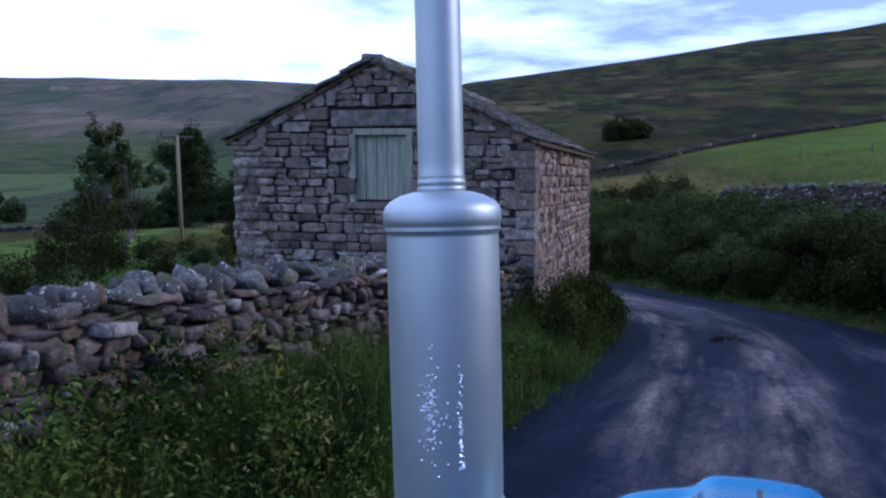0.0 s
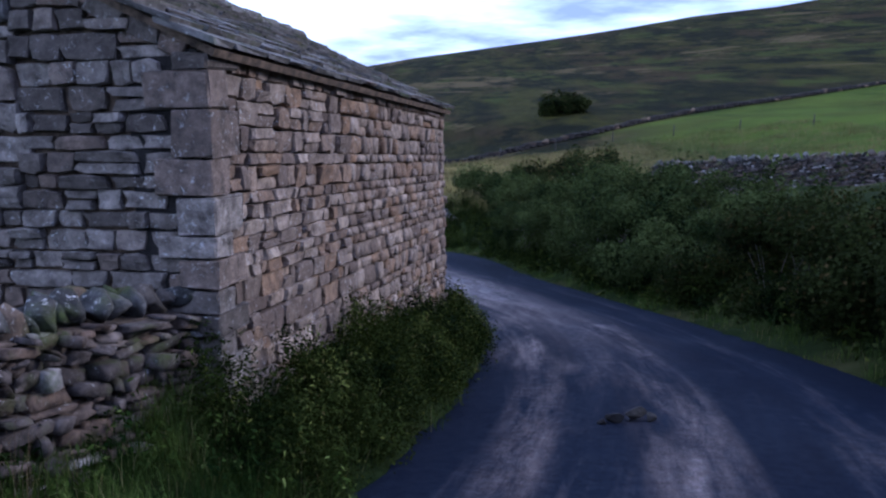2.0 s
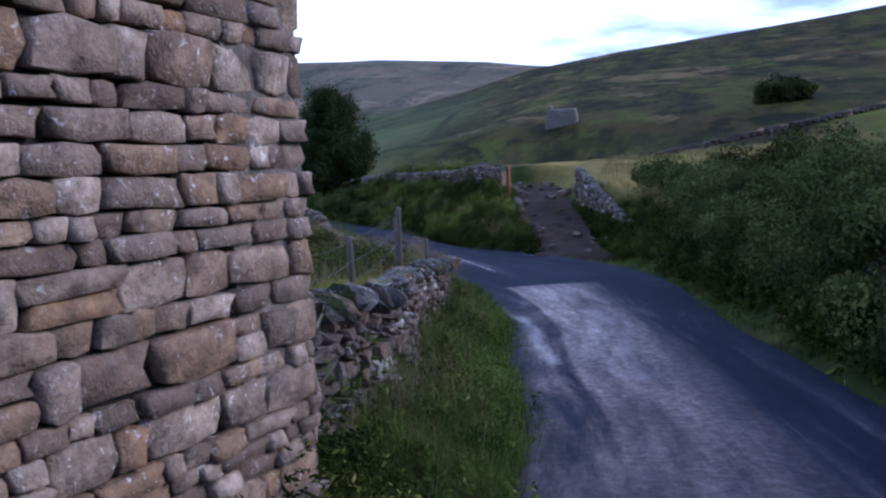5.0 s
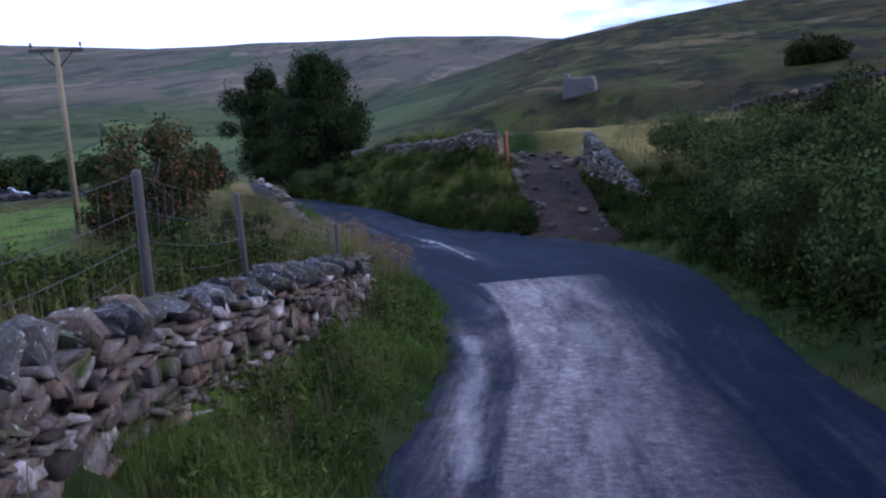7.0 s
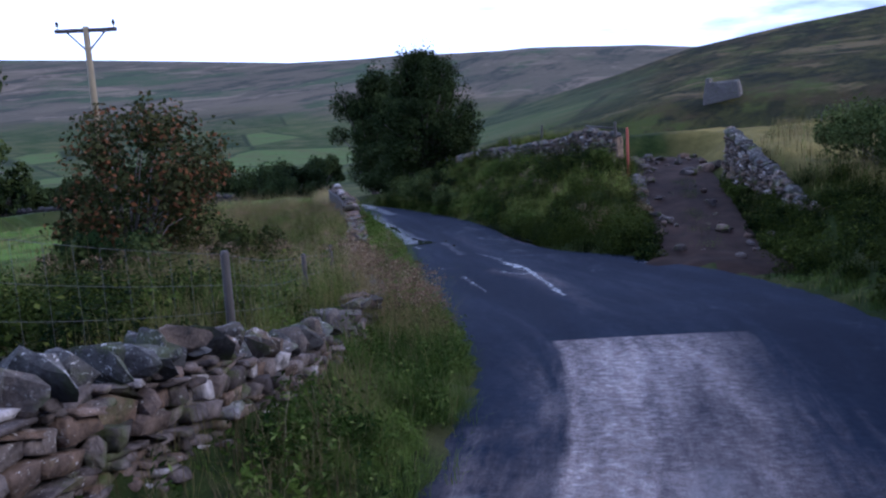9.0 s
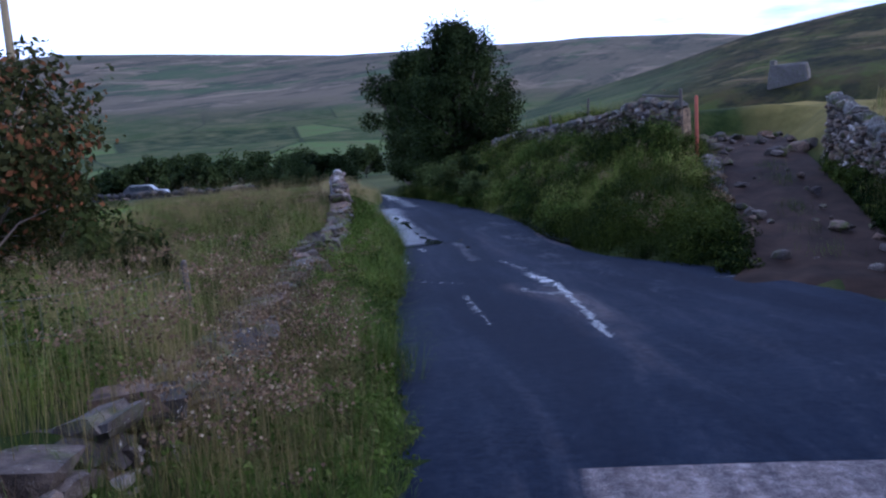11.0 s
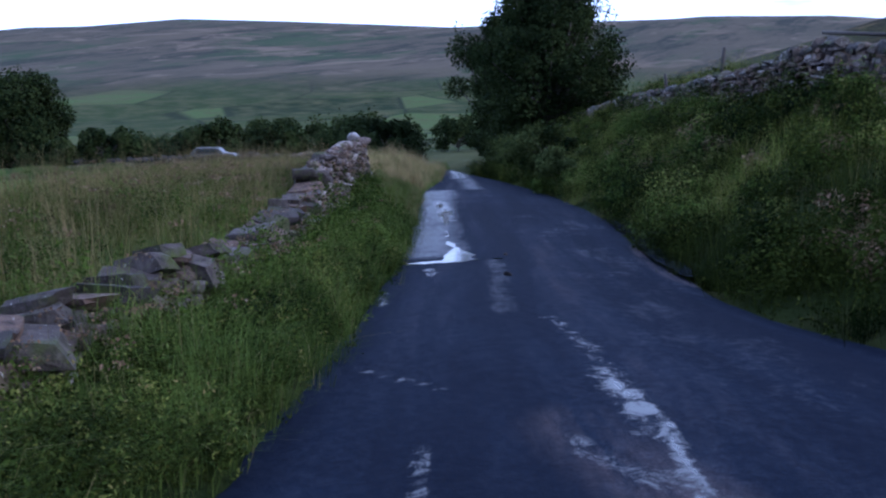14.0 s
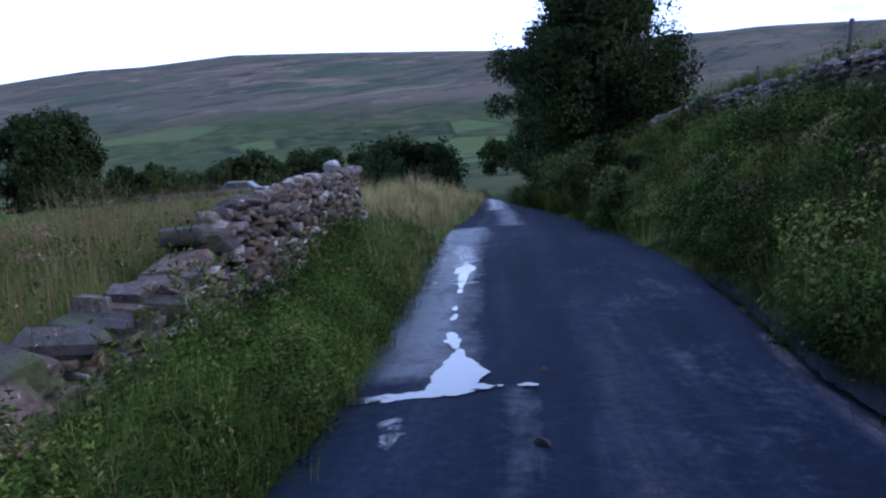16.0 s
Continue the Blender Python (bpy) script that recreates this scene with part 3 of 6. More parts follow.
def land(x, y):
    """Height of the ground, for arrays of places."""
    x, y = np.asarray(x, float), np.asarray(y, float)
    shape = x.shape
    x, y = x.ravel(), y.ravel()
    best, near = np.full(len(x), 1e9), np.zeros(len(x), int)
    for k in range(0, len(MID), 2):
        d = (x - MID[k, 0]) ** 2 + (y - MID[k, 1]) ** 2
        hit = d < best
        best[hit], near[hit] = d[hit], k
    away = np.sqrt(best)
    lat = (x - MID[near, 0]) * SIDE[near, 0] + (y - MID[near, 1]) * SIDE[near, 1]
    lat = np.where(np.abs(lat) < away * 0.7, np.sign(lat) * away, lat)
    out_l, out_r = -lat - HALF[near], lat - HALF[near]
    zl = profile(LEFT_PROFILE, MID[near, 1], np.maximum(out_l, 0))
    zr = profile(RIGHT_PROFILE, MID[near, 1], np.maximum(out_r, 0))
    z_near = ROAD_Z[near] + np.where(lat < 0, zl, zr) - 0.06 * ((out_l < 0.1) & (out_r < 0.1))
    outside = np.maximum(np.maximum(out_l, out_r), 0)
    lumps = np.array([noise.noise((a * 0.45, b * 0.45, 3.0)) for a, b in zip(x, y)]) if len(x) < 200000 else 0
    z_near = z_near + lumps * np.where(lat > 0, 0.30, 0.14) * np.clip((outside - 0.4) / 2, 0, 1)
    # the farm track cuts into the bank
    tx, tz = np.array(TRACK), np.array(TRACK_Z)
    td, tl = np.full(len(x), 1e9), np.zeros(len(x))
    for (a, b), (za, zb) in zip(zip(tx[:-1], tx[1:]), zip(tz[:-1], tz[1:])):
        ab = b - a
        u = np.clip(((x - a[0]) * ab[0] + (y - a[1]) * ab[1]) / (ab @ ab), 0, 1)
        d = np.hypot(x - a[0] - u * ab[0], y - a[1] - u * ab[1])
        hit = d < td
        td, tl = np.where(hit, d, td), np.where(hit, za + u * (zb - za), tl)
    cut = np.clip((td - 1.5) / 1.5, 0, 1)
    cut = cut * cut * (3 - 2 * cut)
    z_near = np.where((out_r > 0.3) | (out_l > 0.3), tl * (1 - cut) + z_near * cut, z_near)
    # the valley and the hills
    px, py = x - 0.0, y - 40.0
    r, az = np.hypot(px, py), np.degrees(np.arctan2(px, py))
    swell = np.array([noise.fractal((a * 0.004, b * 0.004, 7.0), 1.0, 2.0, 5) for a, b in zip(x, y)])
    far_top = 1500 * np.tan(np.radians(np.interp(az, FAR_AZ, FAR_EL))) - 2.5
    floor = np.interp(r, [0, 60, 100, 180, 420, 560], [-4, -9.3, -13.0, -17.5, -26, -27])
    u = np.clip((r - 560) / 940, 0, 1)
    valley = floor + (far_top - floor) * (0.25 * u + 0.75 * u**1.5) + swell * np.clip((r - 150) / 400, 0, 1) * 5 * (1.02 - u)
    valley = np.where(r > 1500, far_top - (r - 1500) * 0.03, valley)
    ridge = 480 * np.tan(np.radians(np.interp(az, HILL_AZ, HILL_EL))) - 1.5
    base = np.interp(az, BASE_AZ, BASE_Z)
    v = np.clip((r - 90) / 390, 0, 1)
    hill = base + (ridge - base) * (0.35 * v + 0.65 * v**1.5) + swell * 3.5 * np.clip((r - 90) / 150, 0, 1) * (1.03 - v)
    hill = np.where(r > 480, ridge - (r - 480) * 0.12, hill)
    z_far = np.maximum(valley, hill)
    w = np.clip((away - 22) / 55, 0, 1)
    w = w * w * (3 - 2 * w)
    return (z_near * (1 - w) + z_far * w).reshape(shape)


def land_at(x, y):
    return float(land([x], [y])[0])


def spaced(lo, hi, step, far, grow=1.16):
    mid = list(np.arange(lo, hi + step / 2, step))
    for sign, edge in ((-1, lo), (1, hi)):
        p, s = edge, step
        more = []
        while abs(p) < far:
            s *= grow
            p += sign * s
            more.append(p)
        mid = more[::-1] + mid if sign < 0 else mid + more
    return np.array(mid)


def build_ground():
    xs, ys = spaced(-34, 24, 0.42, 3600, 1.12), spaced(-12, 96, 0.42, 3600, 1.12)
    gx, gy = np.meshgrid(xs, ys)
    gz = land(gx, gy)
    nx, ny = len(xs), len(ys)
    i = np.arange(nx * ny).reshape(ny, nx)
    faces = np.stack([i[:-1, :-1], i[:-1, 1:], i[1:, 1:], i[1:, :-1]], -1).reshape(-1, 4)
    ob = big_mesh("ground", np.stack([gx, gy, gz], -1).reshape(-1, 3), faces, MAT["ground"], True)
    return tagged(ob, "rough green pasture and brown moorland rolling up to far fells", "ground", kind="structure")


# lines of lying water, and of pale wheel wear and painted glare, on the lane: (x, y) places, half width, strength
WATER = [
    ([(-11.1, 61.4), (-12.5, 63.4), (-14.2, 65.5)], 0.3, 0.58),
    ([(-11.6, 60.9), (-14.0, 64.3), (-17.4, 69.2)], 0.45, 0.48), ([(-20.0, 75.4), (-24.0, 81.0)], 0.5, 0.6),
    ([(-4.2, 53.3), (-3.4, 52.5), (-2.9, 51.8)], 0.14, 0.5), ([(-2.91, 51.8), (-1.91, 50.7), (-1.24, 49.5), (-0.58, 48.35), (-0.12, 47.45), (0.23, 46.85)], 0.09, 0.66),
    ([(-2.5, 50.2), (-1.6, 49.75)], 0.16, 0.5), ([(-2.9, 51.8), (-2.0, 50.6)], 0.2, 0.5), ([(-4.86, 50.8), (-3.8, 50.7)], 0.07, 0.58),
    ([(-3.2, 49.6), (-2.4, 48.4), (-1.7, 47.4)], 0.09, 0.58), ([(-7.3, 55.4), (-6.9, 54.9)], 0.12, 0.55), ([(-6.8, 53.7), (-6.3, 53.0)], 0.08, 0.6),
    
    ([(0.66, 51.73), (1.1, 51.95)], 0.08, 0.85),
]
FILM = [
    ([(2.9, 35.4), (3.35, 34.0), (3.75, 32.3), (4.0, 31.0), (4.5, 29.0)], 0.14, 0.9), ([(4.4, 36.5), (5.1, 33.0), (5.8, 28.0)], 0.3, 0.6),
    ([(-8.3, 56.75), (-9.5, 58.5), (-10.8, 60.3), (-13.4, 64.2), (-16.6, 68.9)], 0.5, 1.0), ([(-6.85, 56.5), (-5.9, 55.04), (-4.82, 53.44)], 0.14, 0.55),
    ([(-9.6, 63.5), (-6.0, 58.2), (-3.4, 54.6), (0.2, 50.4)], 0.9, 0.18),
    ([(-19.5, 75.0), (-16.0, 70.2)], 0.3, 0.8),
]
# the long curve from y 27 to 37 paints in wet glare
WEAR_GLARE = [
    ([(2.2, 37.2), (2.9, 35.4), (3.35, 34.0), (3.75, 32.3), (4.0, 31.0), (4.5, 29.0), (4.8, 27.0)], 0.2, 0.85), ([(-2.5, 50.4), (-1.4, 49.6), (0.2, 47.2)], 0.3, 0.22),
    ([(2.9, 39.6), (2.2, 41.6)], 0.1, 0.3), 
    ([(-5.8, 59.5), (-4.9, 57.8), (-3.95, 56.46), (-3.6, 56.2)], 0.07, 0.8), ([(-4.5, 58.4), (-3.52, 56.8)], 0.05, 0.8), ([(3.6, 8.0), (4.5, 11.0), (5.4, 16.0), (5.8, 22.0)], 0.2, 0.6), ([(4.6, 7.0), (5.9, 11.0), (6.7, 16.0), (7.0, 22.0)], 0.3, 0.55),
    ([(2.8, 4.0), (4.3, 8.0), (5.2, 12.0)], 0.25, 0.45), ([(2.6, 38.6), (3.5, 34.5), (4.5, 29.0), (5.4, 23.0), (5.7, 18.0)], 0.45, 0.35), ([(-4.6, 58.3), (-5.6, 59.9)], 0.08, 0.9),
]


def near_lines(p, lines):
    """How strongly each place lies on any of the lines, 0 to about 1."""
    out = np.zeros(len(p))
    for pts, half, strong in lines:
        for a, b in zip(np.array(pts[:-1]), np.array(pts[1:])):
            ab = b - a
            u = np.clip(((p - a) @ ab) / (ab @ ab), 0, 1)
            d = np.hypot(*(p - a - u[:, None] * ab).T)
            out = np.maximum(out, strong * np.clip(1 - (d / (half * 1.6)) ** 2, 0, 1))
    return out


def build_road():
    lanes, fine = np.linspace(-1, 1, 61), 3
    u = np.linspace(0, len(MID) - 1, (len(MID) - 1) * fine + 1)
    i = np.arange(len(MID))
    mid, side = (np.stack([np.interp(u, i, q[:, c]) for c in (0, 1)], 1) for q in (MID, SIDE))
    half, level, along = (np.interp(u, i, q) for q in (HALF, ROAD_Z, ALONG))
    ragged = np.ones((len(u), len(lanes)))
    for c in (0, -1):
        ragged[:, c] = [1 + 0.035 * noise.noise((s * 0.9, c * 3.0, 0.0)) + 0.02 * noise.noise((s * 4.0, c * 3.0, 0.0)) for s in along]
    off = half[:, None] * lanes[None] * ragged
    xy = mid[:, None] + side[:, None] * off[..., None]
    z = level[:, None] + 0.05 * (1 - lanes[None] ** 2) - 0.02 * (np.abs(lanes[None]) > 0.99)
    n = len(lanes)
    k = np.arange(len(u) * n).reshape(-1, n)
    faces = np.stack([k[:-1, :-1], k[:-1, 1:], k[1:, 1:], k[1:, :-1]], -1).reshape(-1, 4)
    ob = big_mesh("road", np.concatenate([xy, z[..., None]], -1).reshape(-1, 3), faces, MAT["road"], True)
    uv = np.stack(np.broadcast_arrays(lanes[None], along[:, None]), -1).reshape(-1, 2).astype(np.float32)
    layer = ob.data.uv_layers.new(name="lane")
    layer.data.foreach_set("uv", uv[faces.ravel()].ravel())
    for name, lines in (("wet", WATER), ("film", FILM), ("wear_glare", WEAR_GLARE)):
        ob.data.attributes.new(name, "FLOAT", "POINT").data.foreach_set("value", near_lines(xy.reshape(-1, 2), lines).astype(np.float32))
    return tagged(ob, "narrow wet blue-grey asphalt lane with worn pale streaks and painted sheen", "road", kind="structure")


def build_track():
    verts, faces = [], []
    pts = np.array(TRACK)
    fine = np.linspace(0, len(pts) - 1.001, 70)
    for t in fine:
        k = int(t)
        p, z = pts[k] + (pts[k + 1] - pts[k]) * (t - k), TRACK_Z[k] + (TRACK_Z[k + 1] - TRACK_Z[k]) * (t - k)
        d = (pts[k + 1] - pts[k]) / np.linalg.norm(pts[k + 1] - pts[k])
        s = np.array((d[1], -d[0]))
        wide = 1.35 + 1.0 * max(0, 1 - t)
        for a in np.linspace(-1, 1, 9):
            q = p + s * wide * a
            rut = -0.10 * math.exp(-((abs(a) - 0.55) / 0.2) ** 2) + 0.05 * noise.noise((q[0] * 1.5, q[1] * 1.5, 5.0))
            verts.append((q[0], q[1], z + 0.16 - 0.16 * max(0, 1 - t / 0.4) + rut - 0.25 * max(0, abs(a) - 0.8) * 2))
    for i in range(len(fine) - 1):
        for k in range(8):
            a = i * 9 + k
            faces.append((a, a + 1, a + 10, a + 9))
    ob = mesh_object("farm_track", verts, faces, MAT["dirt"], True)
    return tagged(ob, "rutted muddy farm track climbing from the lane", "track", kind="structure")


build_ground()
build_road()
build_track()

# ---------------------------------------------------------------- stones
rng = random.Random(7)


def unit_block(seed):
    """A dressed wall stone: x along, y outward, z up, about 1 x 1 x 1, its face rounded off."""
    r = random.Random(seed)
    ring = []
    for k, (a, b) in enumerate([(-1, -1), (0, -1), (1, -1), (1, 0), (1, 1), (0, 1), (-1, 1), (-1, 0)]):
        j = 0.085
        ring.append((a * 0.5 + r.uniform(-j, j) - (0.02 * a if k % 2 == 0 else 0), b * 0.5 + r.uniform(-j, j) - (0.03 * b if k % 2 == 0 else 0)))
    verts = [(x, 0.0, z) for x, z in ring]
    verts += [(x, 0.78 + r.uniform(-0.08, 0.06), z) for x, z in ring]
    tip_x, tip_z = r.uniform(-0.12, 0.12), r.uniform(-0.12, 0.12)
    verts += [(x * 0.935 + r.uniform(-0.03, 0.03), 0.96 + tip_x * x * 2 + tip_z * z * 2 + r.uniform(-0.05, 0.05), z * 0.89 + r.uniform(-0.03, 0.03)) for x, z in ring]
    verts.append((r.uniform(-0.2, 0.2), 1.0 + r.uniform(-0.06, 0.06), r.uniform(-0.2, 0.2)))
    faces = []
    for base in (0, 8):
        for k in range(8):
            n = (k + 1) % 8
            faces.append((base + k, base + n, base + 8 + n))
            faces.append((base + k, base + 8 + n, base + 8 + k))
    faces += [(16 + k, 16 + (k + 1) % 8, 24) for k in range(8)]
    return np.array(verts), np.array(faces)


def unit_rock(seed):
    """An angular field stone, about 1 across."""
    bm = bmesh.new()
    bmesh.ops.create_icosphere(bm, subdivisions=2, radius=0.5)
    r = random.Random(seed)
    planes = [(Vector((r.gauss(0, 1), r.gauss(0, 1), r.gauss(0, 1))).normalized(), r.uniform(0.2, 0.36)) for _ in range(11)]
    for v in bm.verts:
        for n, d in planes:
            over = v.co.dot(n) - d
            if over > 0:
                v.co -= n * over
        v.co *= 1.34 + 0.09 * noise.noise(v.co * 5 + Vector((seed, 0, 0)))
    verts = np.array([v.co for v in bm.verts])
    faces = np.array([[v.index for v in f.verts] for f in bm.faces])
    bm.free()
    return verts, faces


BLOCKS = [unit_block(k) for k in range(14)]
ROCKS = [unit_rock(k) for k in range(12)]


def stone_meshes(kind, material):
    out = []
    for v, f in BLOCKS if kind == "block" else ROCKS:
        me = bpy.data.meshes.new("stone")
        me.from_pydata([tuple(p) for p in v], [], [tuple(q) for q in f])
        me.materials.append(material)
        me.update()
        out.append(me)
    return out


def lay(parent, name, kind, material, places, most=300):
    """Lay stones: the first as pieces of their own, those past the limit joined into one mesh."""
    meshes, shapes = stone_meshes(kind, material), BLOCKS if kind == "block" else ROCKS
    for k, m in enumerate(places[:most]):
        ob = new(name, meshes[k % len(meshes)])
        ob.parent = parent
        if parent.data is None:
            ob.matrix_parent_inverse = Matrix.Translation(-parent.location)
        ob.matrix_basis = m
    rest = places[most:]
    if rest:
        verts, faces, n = [], [], 0
        for k, m in enumerate(rest):
            v, f = shapes[k % len(shapes)]
            m = np.array(m)
            verts.append(v @ m[:3, :3].T + m[:3, 3])
            faces.append(f + n)
            n += len(v)
        ob = big_mesh(name + "work", np.concatenate(verts), np.concatenate(faces), material)
        under(ob, parent, "", "stuff")


def frame_matrix(at, along, outward, up, size):
    m = Matrix.Identity(4)
    for k, (axis, s) in enumerate(zip((along, outward, up), size)):
        for i in range(3):
            m[i][k] = axis[i] * s
    for i in range(3):
        m[i][3] = at[i]
    return m


def prism(name, poly, origin, u, n, thick, material, parent, label=""):
    """A wall piece: a polygon in (along, height) given its thickness along -n."""
    k = len(poly)
    verts = [Vector(origin) + Vector(u) * a + Vector((0, 0, b)) for a, b in poly]
    verts += [v - Vector(n) * thick for v in verts]
    faces = [tuple(range(k)), tuple(range(2 * k - 1, k - 1, -1))] + [(i, i + k, (i + 1) % k + k, (i + 1) % k) for i in range(k)]
    return under(mesh_object(name, verts, faces, material), parent, label)


# ---------------------------------------------------------------- the barn
BARN = Vector((2.99, 13.18, 0.0))
B_U, B_V = Vector((0.1956, 0.9807, 0.0)), Vector((-0.9807, 0.1956, 0.0))
B_LEN, B_WID, EAVE, SAG, RISE = 7.35, 4.45, 1.88, -0.056, 1.06


def courses(length, low, high, tilt, hmin, hmax, wmin, wmax, hole, seed, start=0.0):
    """Stones (s, z, w, h) of a coursed wall between low and high, functions of s; hole: (s0, s1, z0, z1)."""
    r = random.Random(seed)
    out, z = [], -3.0
    z = min(low(0), low(length)) - 0.1
    top = max(high(k * length / 20) for k in range(21)) + 0.4
    while z < top:
        grow = 1.25 if z < min(low(0), low(length)) + 0.9 else 1.0
        h = r.uniform(hmin, hmax) * grow
        s = start - r.uniform(0, 0.15)
        while s < length:
            w = min((wmin + (wmax - wmin) * r.random() ** 1.5) * (0.6 + 0.5 * h / hmax), length - s + 0.02)
            parts = [(s, z, w, h)]
            if h > hmax * 0.62 and r.random() < 0.2:
                parts = [(s, z, w, h * 0.52), (s, z + h * 0.52, w, h * 0.48)]
            for a, b, cw, ch in parts:
                c = a + cw / 2
                mid = b + ch / 2
                roof = high(c) - tilt * c
                if cw < 0.05 or b + ch < low(c) - tilt * c - 0.1 or b > roof - 0.03:
                    continue
                if b + ch > roof:
                    ch = roof - b
                    mid = b + ch / 2
                if hole and hole[0] < c + cw * 0.45 and c - cw * 0.45 < hole[1] and hole[2] < mid + ch * 0.4 and mid - ch * 0.4 < hole[3]:
                    if c < (hole[0] + hole[1]) / 2 and hole[0] - a > 0.08:
                        cw = hole[0] - a
                    elif c > (hole[0] + hole[1]) / 2 and a + cw - hole[1] > 0.08:
                        a, cw = hole[1], a + cw - hole[1]
                    else:
                        continue
                    c = a + cw / 2
                out.append((c, mid + tilt * c, cw, ch))
            s += w
        z += h
    return out


def build_barn():
    barn = root("barn", BARN + Vector((0, 0, -0.9)), "old grey rubble-stone field barn with a sagging stone-slate roof", "barn")
    out_e, out_s = -B_V, -B_U
    gable_top = lambda s: EAVE + RISE * (1 - abs(s - B_WID / 2) / (B_WID / 2))
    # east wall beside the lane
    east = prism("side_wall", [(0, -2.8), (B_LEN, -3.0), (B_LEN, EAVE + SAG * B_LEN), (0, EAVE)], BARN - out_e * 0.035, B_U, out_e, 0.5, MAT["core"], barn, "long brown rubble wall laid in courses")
    low = lambda s: land_at(*(BARN + B_U * s + out_e * 0.3).xy) - 0.15
    lows = [low(k * B_LEN / 10) for k in range(11)]
    low = lambda s: float(np.interp(s, np.linspace(0, B_LEN, 11), lows))
    stones = courses(B_LEN, low, lambda s: EAVE + SAG * s - 0.02, SAG, 0.065, 0.195, 0.12, 0.42, None, 3, 0.3)
    stones.sort(key=lambda q: q[0])
    r = random.Random(5)
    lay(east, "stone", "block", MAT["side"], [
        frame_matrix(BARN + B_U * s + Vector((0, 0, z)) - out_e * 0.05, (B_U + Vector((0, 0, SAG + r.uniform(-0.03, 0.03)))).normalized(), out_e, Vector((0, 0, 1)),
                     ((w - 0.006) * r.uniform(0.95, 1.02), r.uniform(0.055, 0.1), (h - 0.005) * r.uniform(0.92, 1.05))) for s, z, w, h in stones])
    # gable towards the road behind
    hole = (1.68, 2.62, 1.0, 2.06)
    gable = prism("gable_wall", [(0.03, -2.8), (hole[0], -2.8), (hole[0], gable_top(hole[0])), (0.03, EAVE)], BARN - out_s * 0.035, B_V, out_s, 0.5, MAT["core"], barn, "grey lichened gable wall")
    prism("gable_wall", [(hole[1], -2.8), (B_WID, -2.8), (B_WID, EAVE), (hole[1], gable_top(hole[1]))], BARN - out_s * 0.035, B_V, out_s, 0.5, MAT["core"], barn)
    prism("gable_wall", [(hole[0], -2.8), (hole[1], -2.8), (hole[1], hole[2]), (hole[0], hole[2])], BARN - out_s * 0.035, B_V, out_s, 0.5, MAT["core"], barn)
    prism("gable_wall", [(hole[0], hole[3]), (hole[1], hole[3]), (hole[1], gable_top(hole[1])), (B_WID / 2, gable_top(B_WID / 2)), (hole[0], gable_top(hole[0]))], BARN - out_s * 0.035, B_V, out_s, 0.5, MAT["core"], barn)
    glow = [land_at(*(BARN + B_V * s + out_s * 0.3).xy) - 0.2 for s in np.linspace(0, B_WID, 8)]
    low2 = lambda s: float(np.interp(s, np.linspace(0, B_WID, 8), glow))
    gst = courses(B_WID, low2, lambda s: gable_top(s) - 0.05, 0.0, 0.085, 0.2, 0.16, 0.5, (hole[0] - 0.32, hole[1] + 0.3, hole[2], hole[3] + 0.26), 9, 0.3)
    side = courses(0.31, lambda s: hole[2] - 0.02, lambda s: hole[3], 0, 0.1, 0.2, 0.14, 0.3, None, 15)
    gst += [(hole[0] - 0.32 + s, z, w, h) for s, z, w, h in side] + [(hole[1] + s, z, w, h) for s, z, w, h in side]
    gst.sort(key=lambda q: q[0])
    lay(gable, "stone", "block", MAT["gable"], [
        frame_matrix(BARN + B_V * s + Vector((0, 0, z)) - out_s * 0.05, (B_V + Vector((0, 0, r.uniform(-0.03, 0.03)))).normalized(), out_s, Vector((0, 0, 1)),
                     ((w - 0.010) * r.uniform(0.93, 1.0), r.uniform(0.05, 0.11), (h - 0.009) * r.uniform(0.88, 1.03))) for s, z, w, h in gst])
    # sloping stones that close the gable under the slates
    rake = math.hypot(B_WID / 2, RISE)
    tilted = []
    for sign in (1, -1):
        d = 0.12
        while d < rake - 0.1:
            w = r.uniform(0.16, 0.36)
            f = (d + w / 2) / rake
            s = B_WID / 2 * f if sign > 0 else B_WID - B_WID / 2 * f
            way = (B_V * sign * (B_WID / 2) + Vector((0, 0, RISE))).normalized()
            up = way.cross(out_s)
            up = up if up.z > 0 else -up
            tilted.append(frame_matrix(BARN + B_V * s + Vector((0, 0, gable_top(s) - 0.06)) - out_s * 0.05, way, out_s, up, (w - 0.01, r.uniform(0.06, 0.1), r.uniform(0.1, 0.15))))
            d += w
    lay(gable, "rake_stone", "block", MAT["gable"], tilted)
    # corner stones, long one way and then the other
    z = min(lows[0], glow[0]) - 0.05
    turn = 0
    while z < EAVE - 0.12:
        h = r.choice((0.16, 0.2, 0.25, 0.31))
        h = min(h, EAVE - 0.02 - z)
        a, b = (0.37, 0.2) if turn % 2 else (0.2, 0.4)
        a, b = a * r.uniform(0.85, 1.1), b * r.uniform(0.85, 1.1)
        bm = box_bm((a + 0.06, b + 0.06, h - 0.014), None, 0.014)
        for v in bm.verts:
            v.co += Vector((r.uniform(-1, 1), r.uniform(-1, 1), r.uniform(-1, 1))) * 0.011
        m = Matrix.Identity(4)
        c = BARN + B_U * (a / 2 - 0.03) + B_V * (b / 2 - 0.03) + Vector((0, 0, z + h / 2))
        for i in range(3):
            m[i][0], m[i][1], m[i][2], m[i][3] = B_U[i], B_V[i], (0, 0, 1)[i], c[i]
        bm.transform(m)
        part("quoin", bm, MAT["gable"], barn)
        z += h
        turn += 1
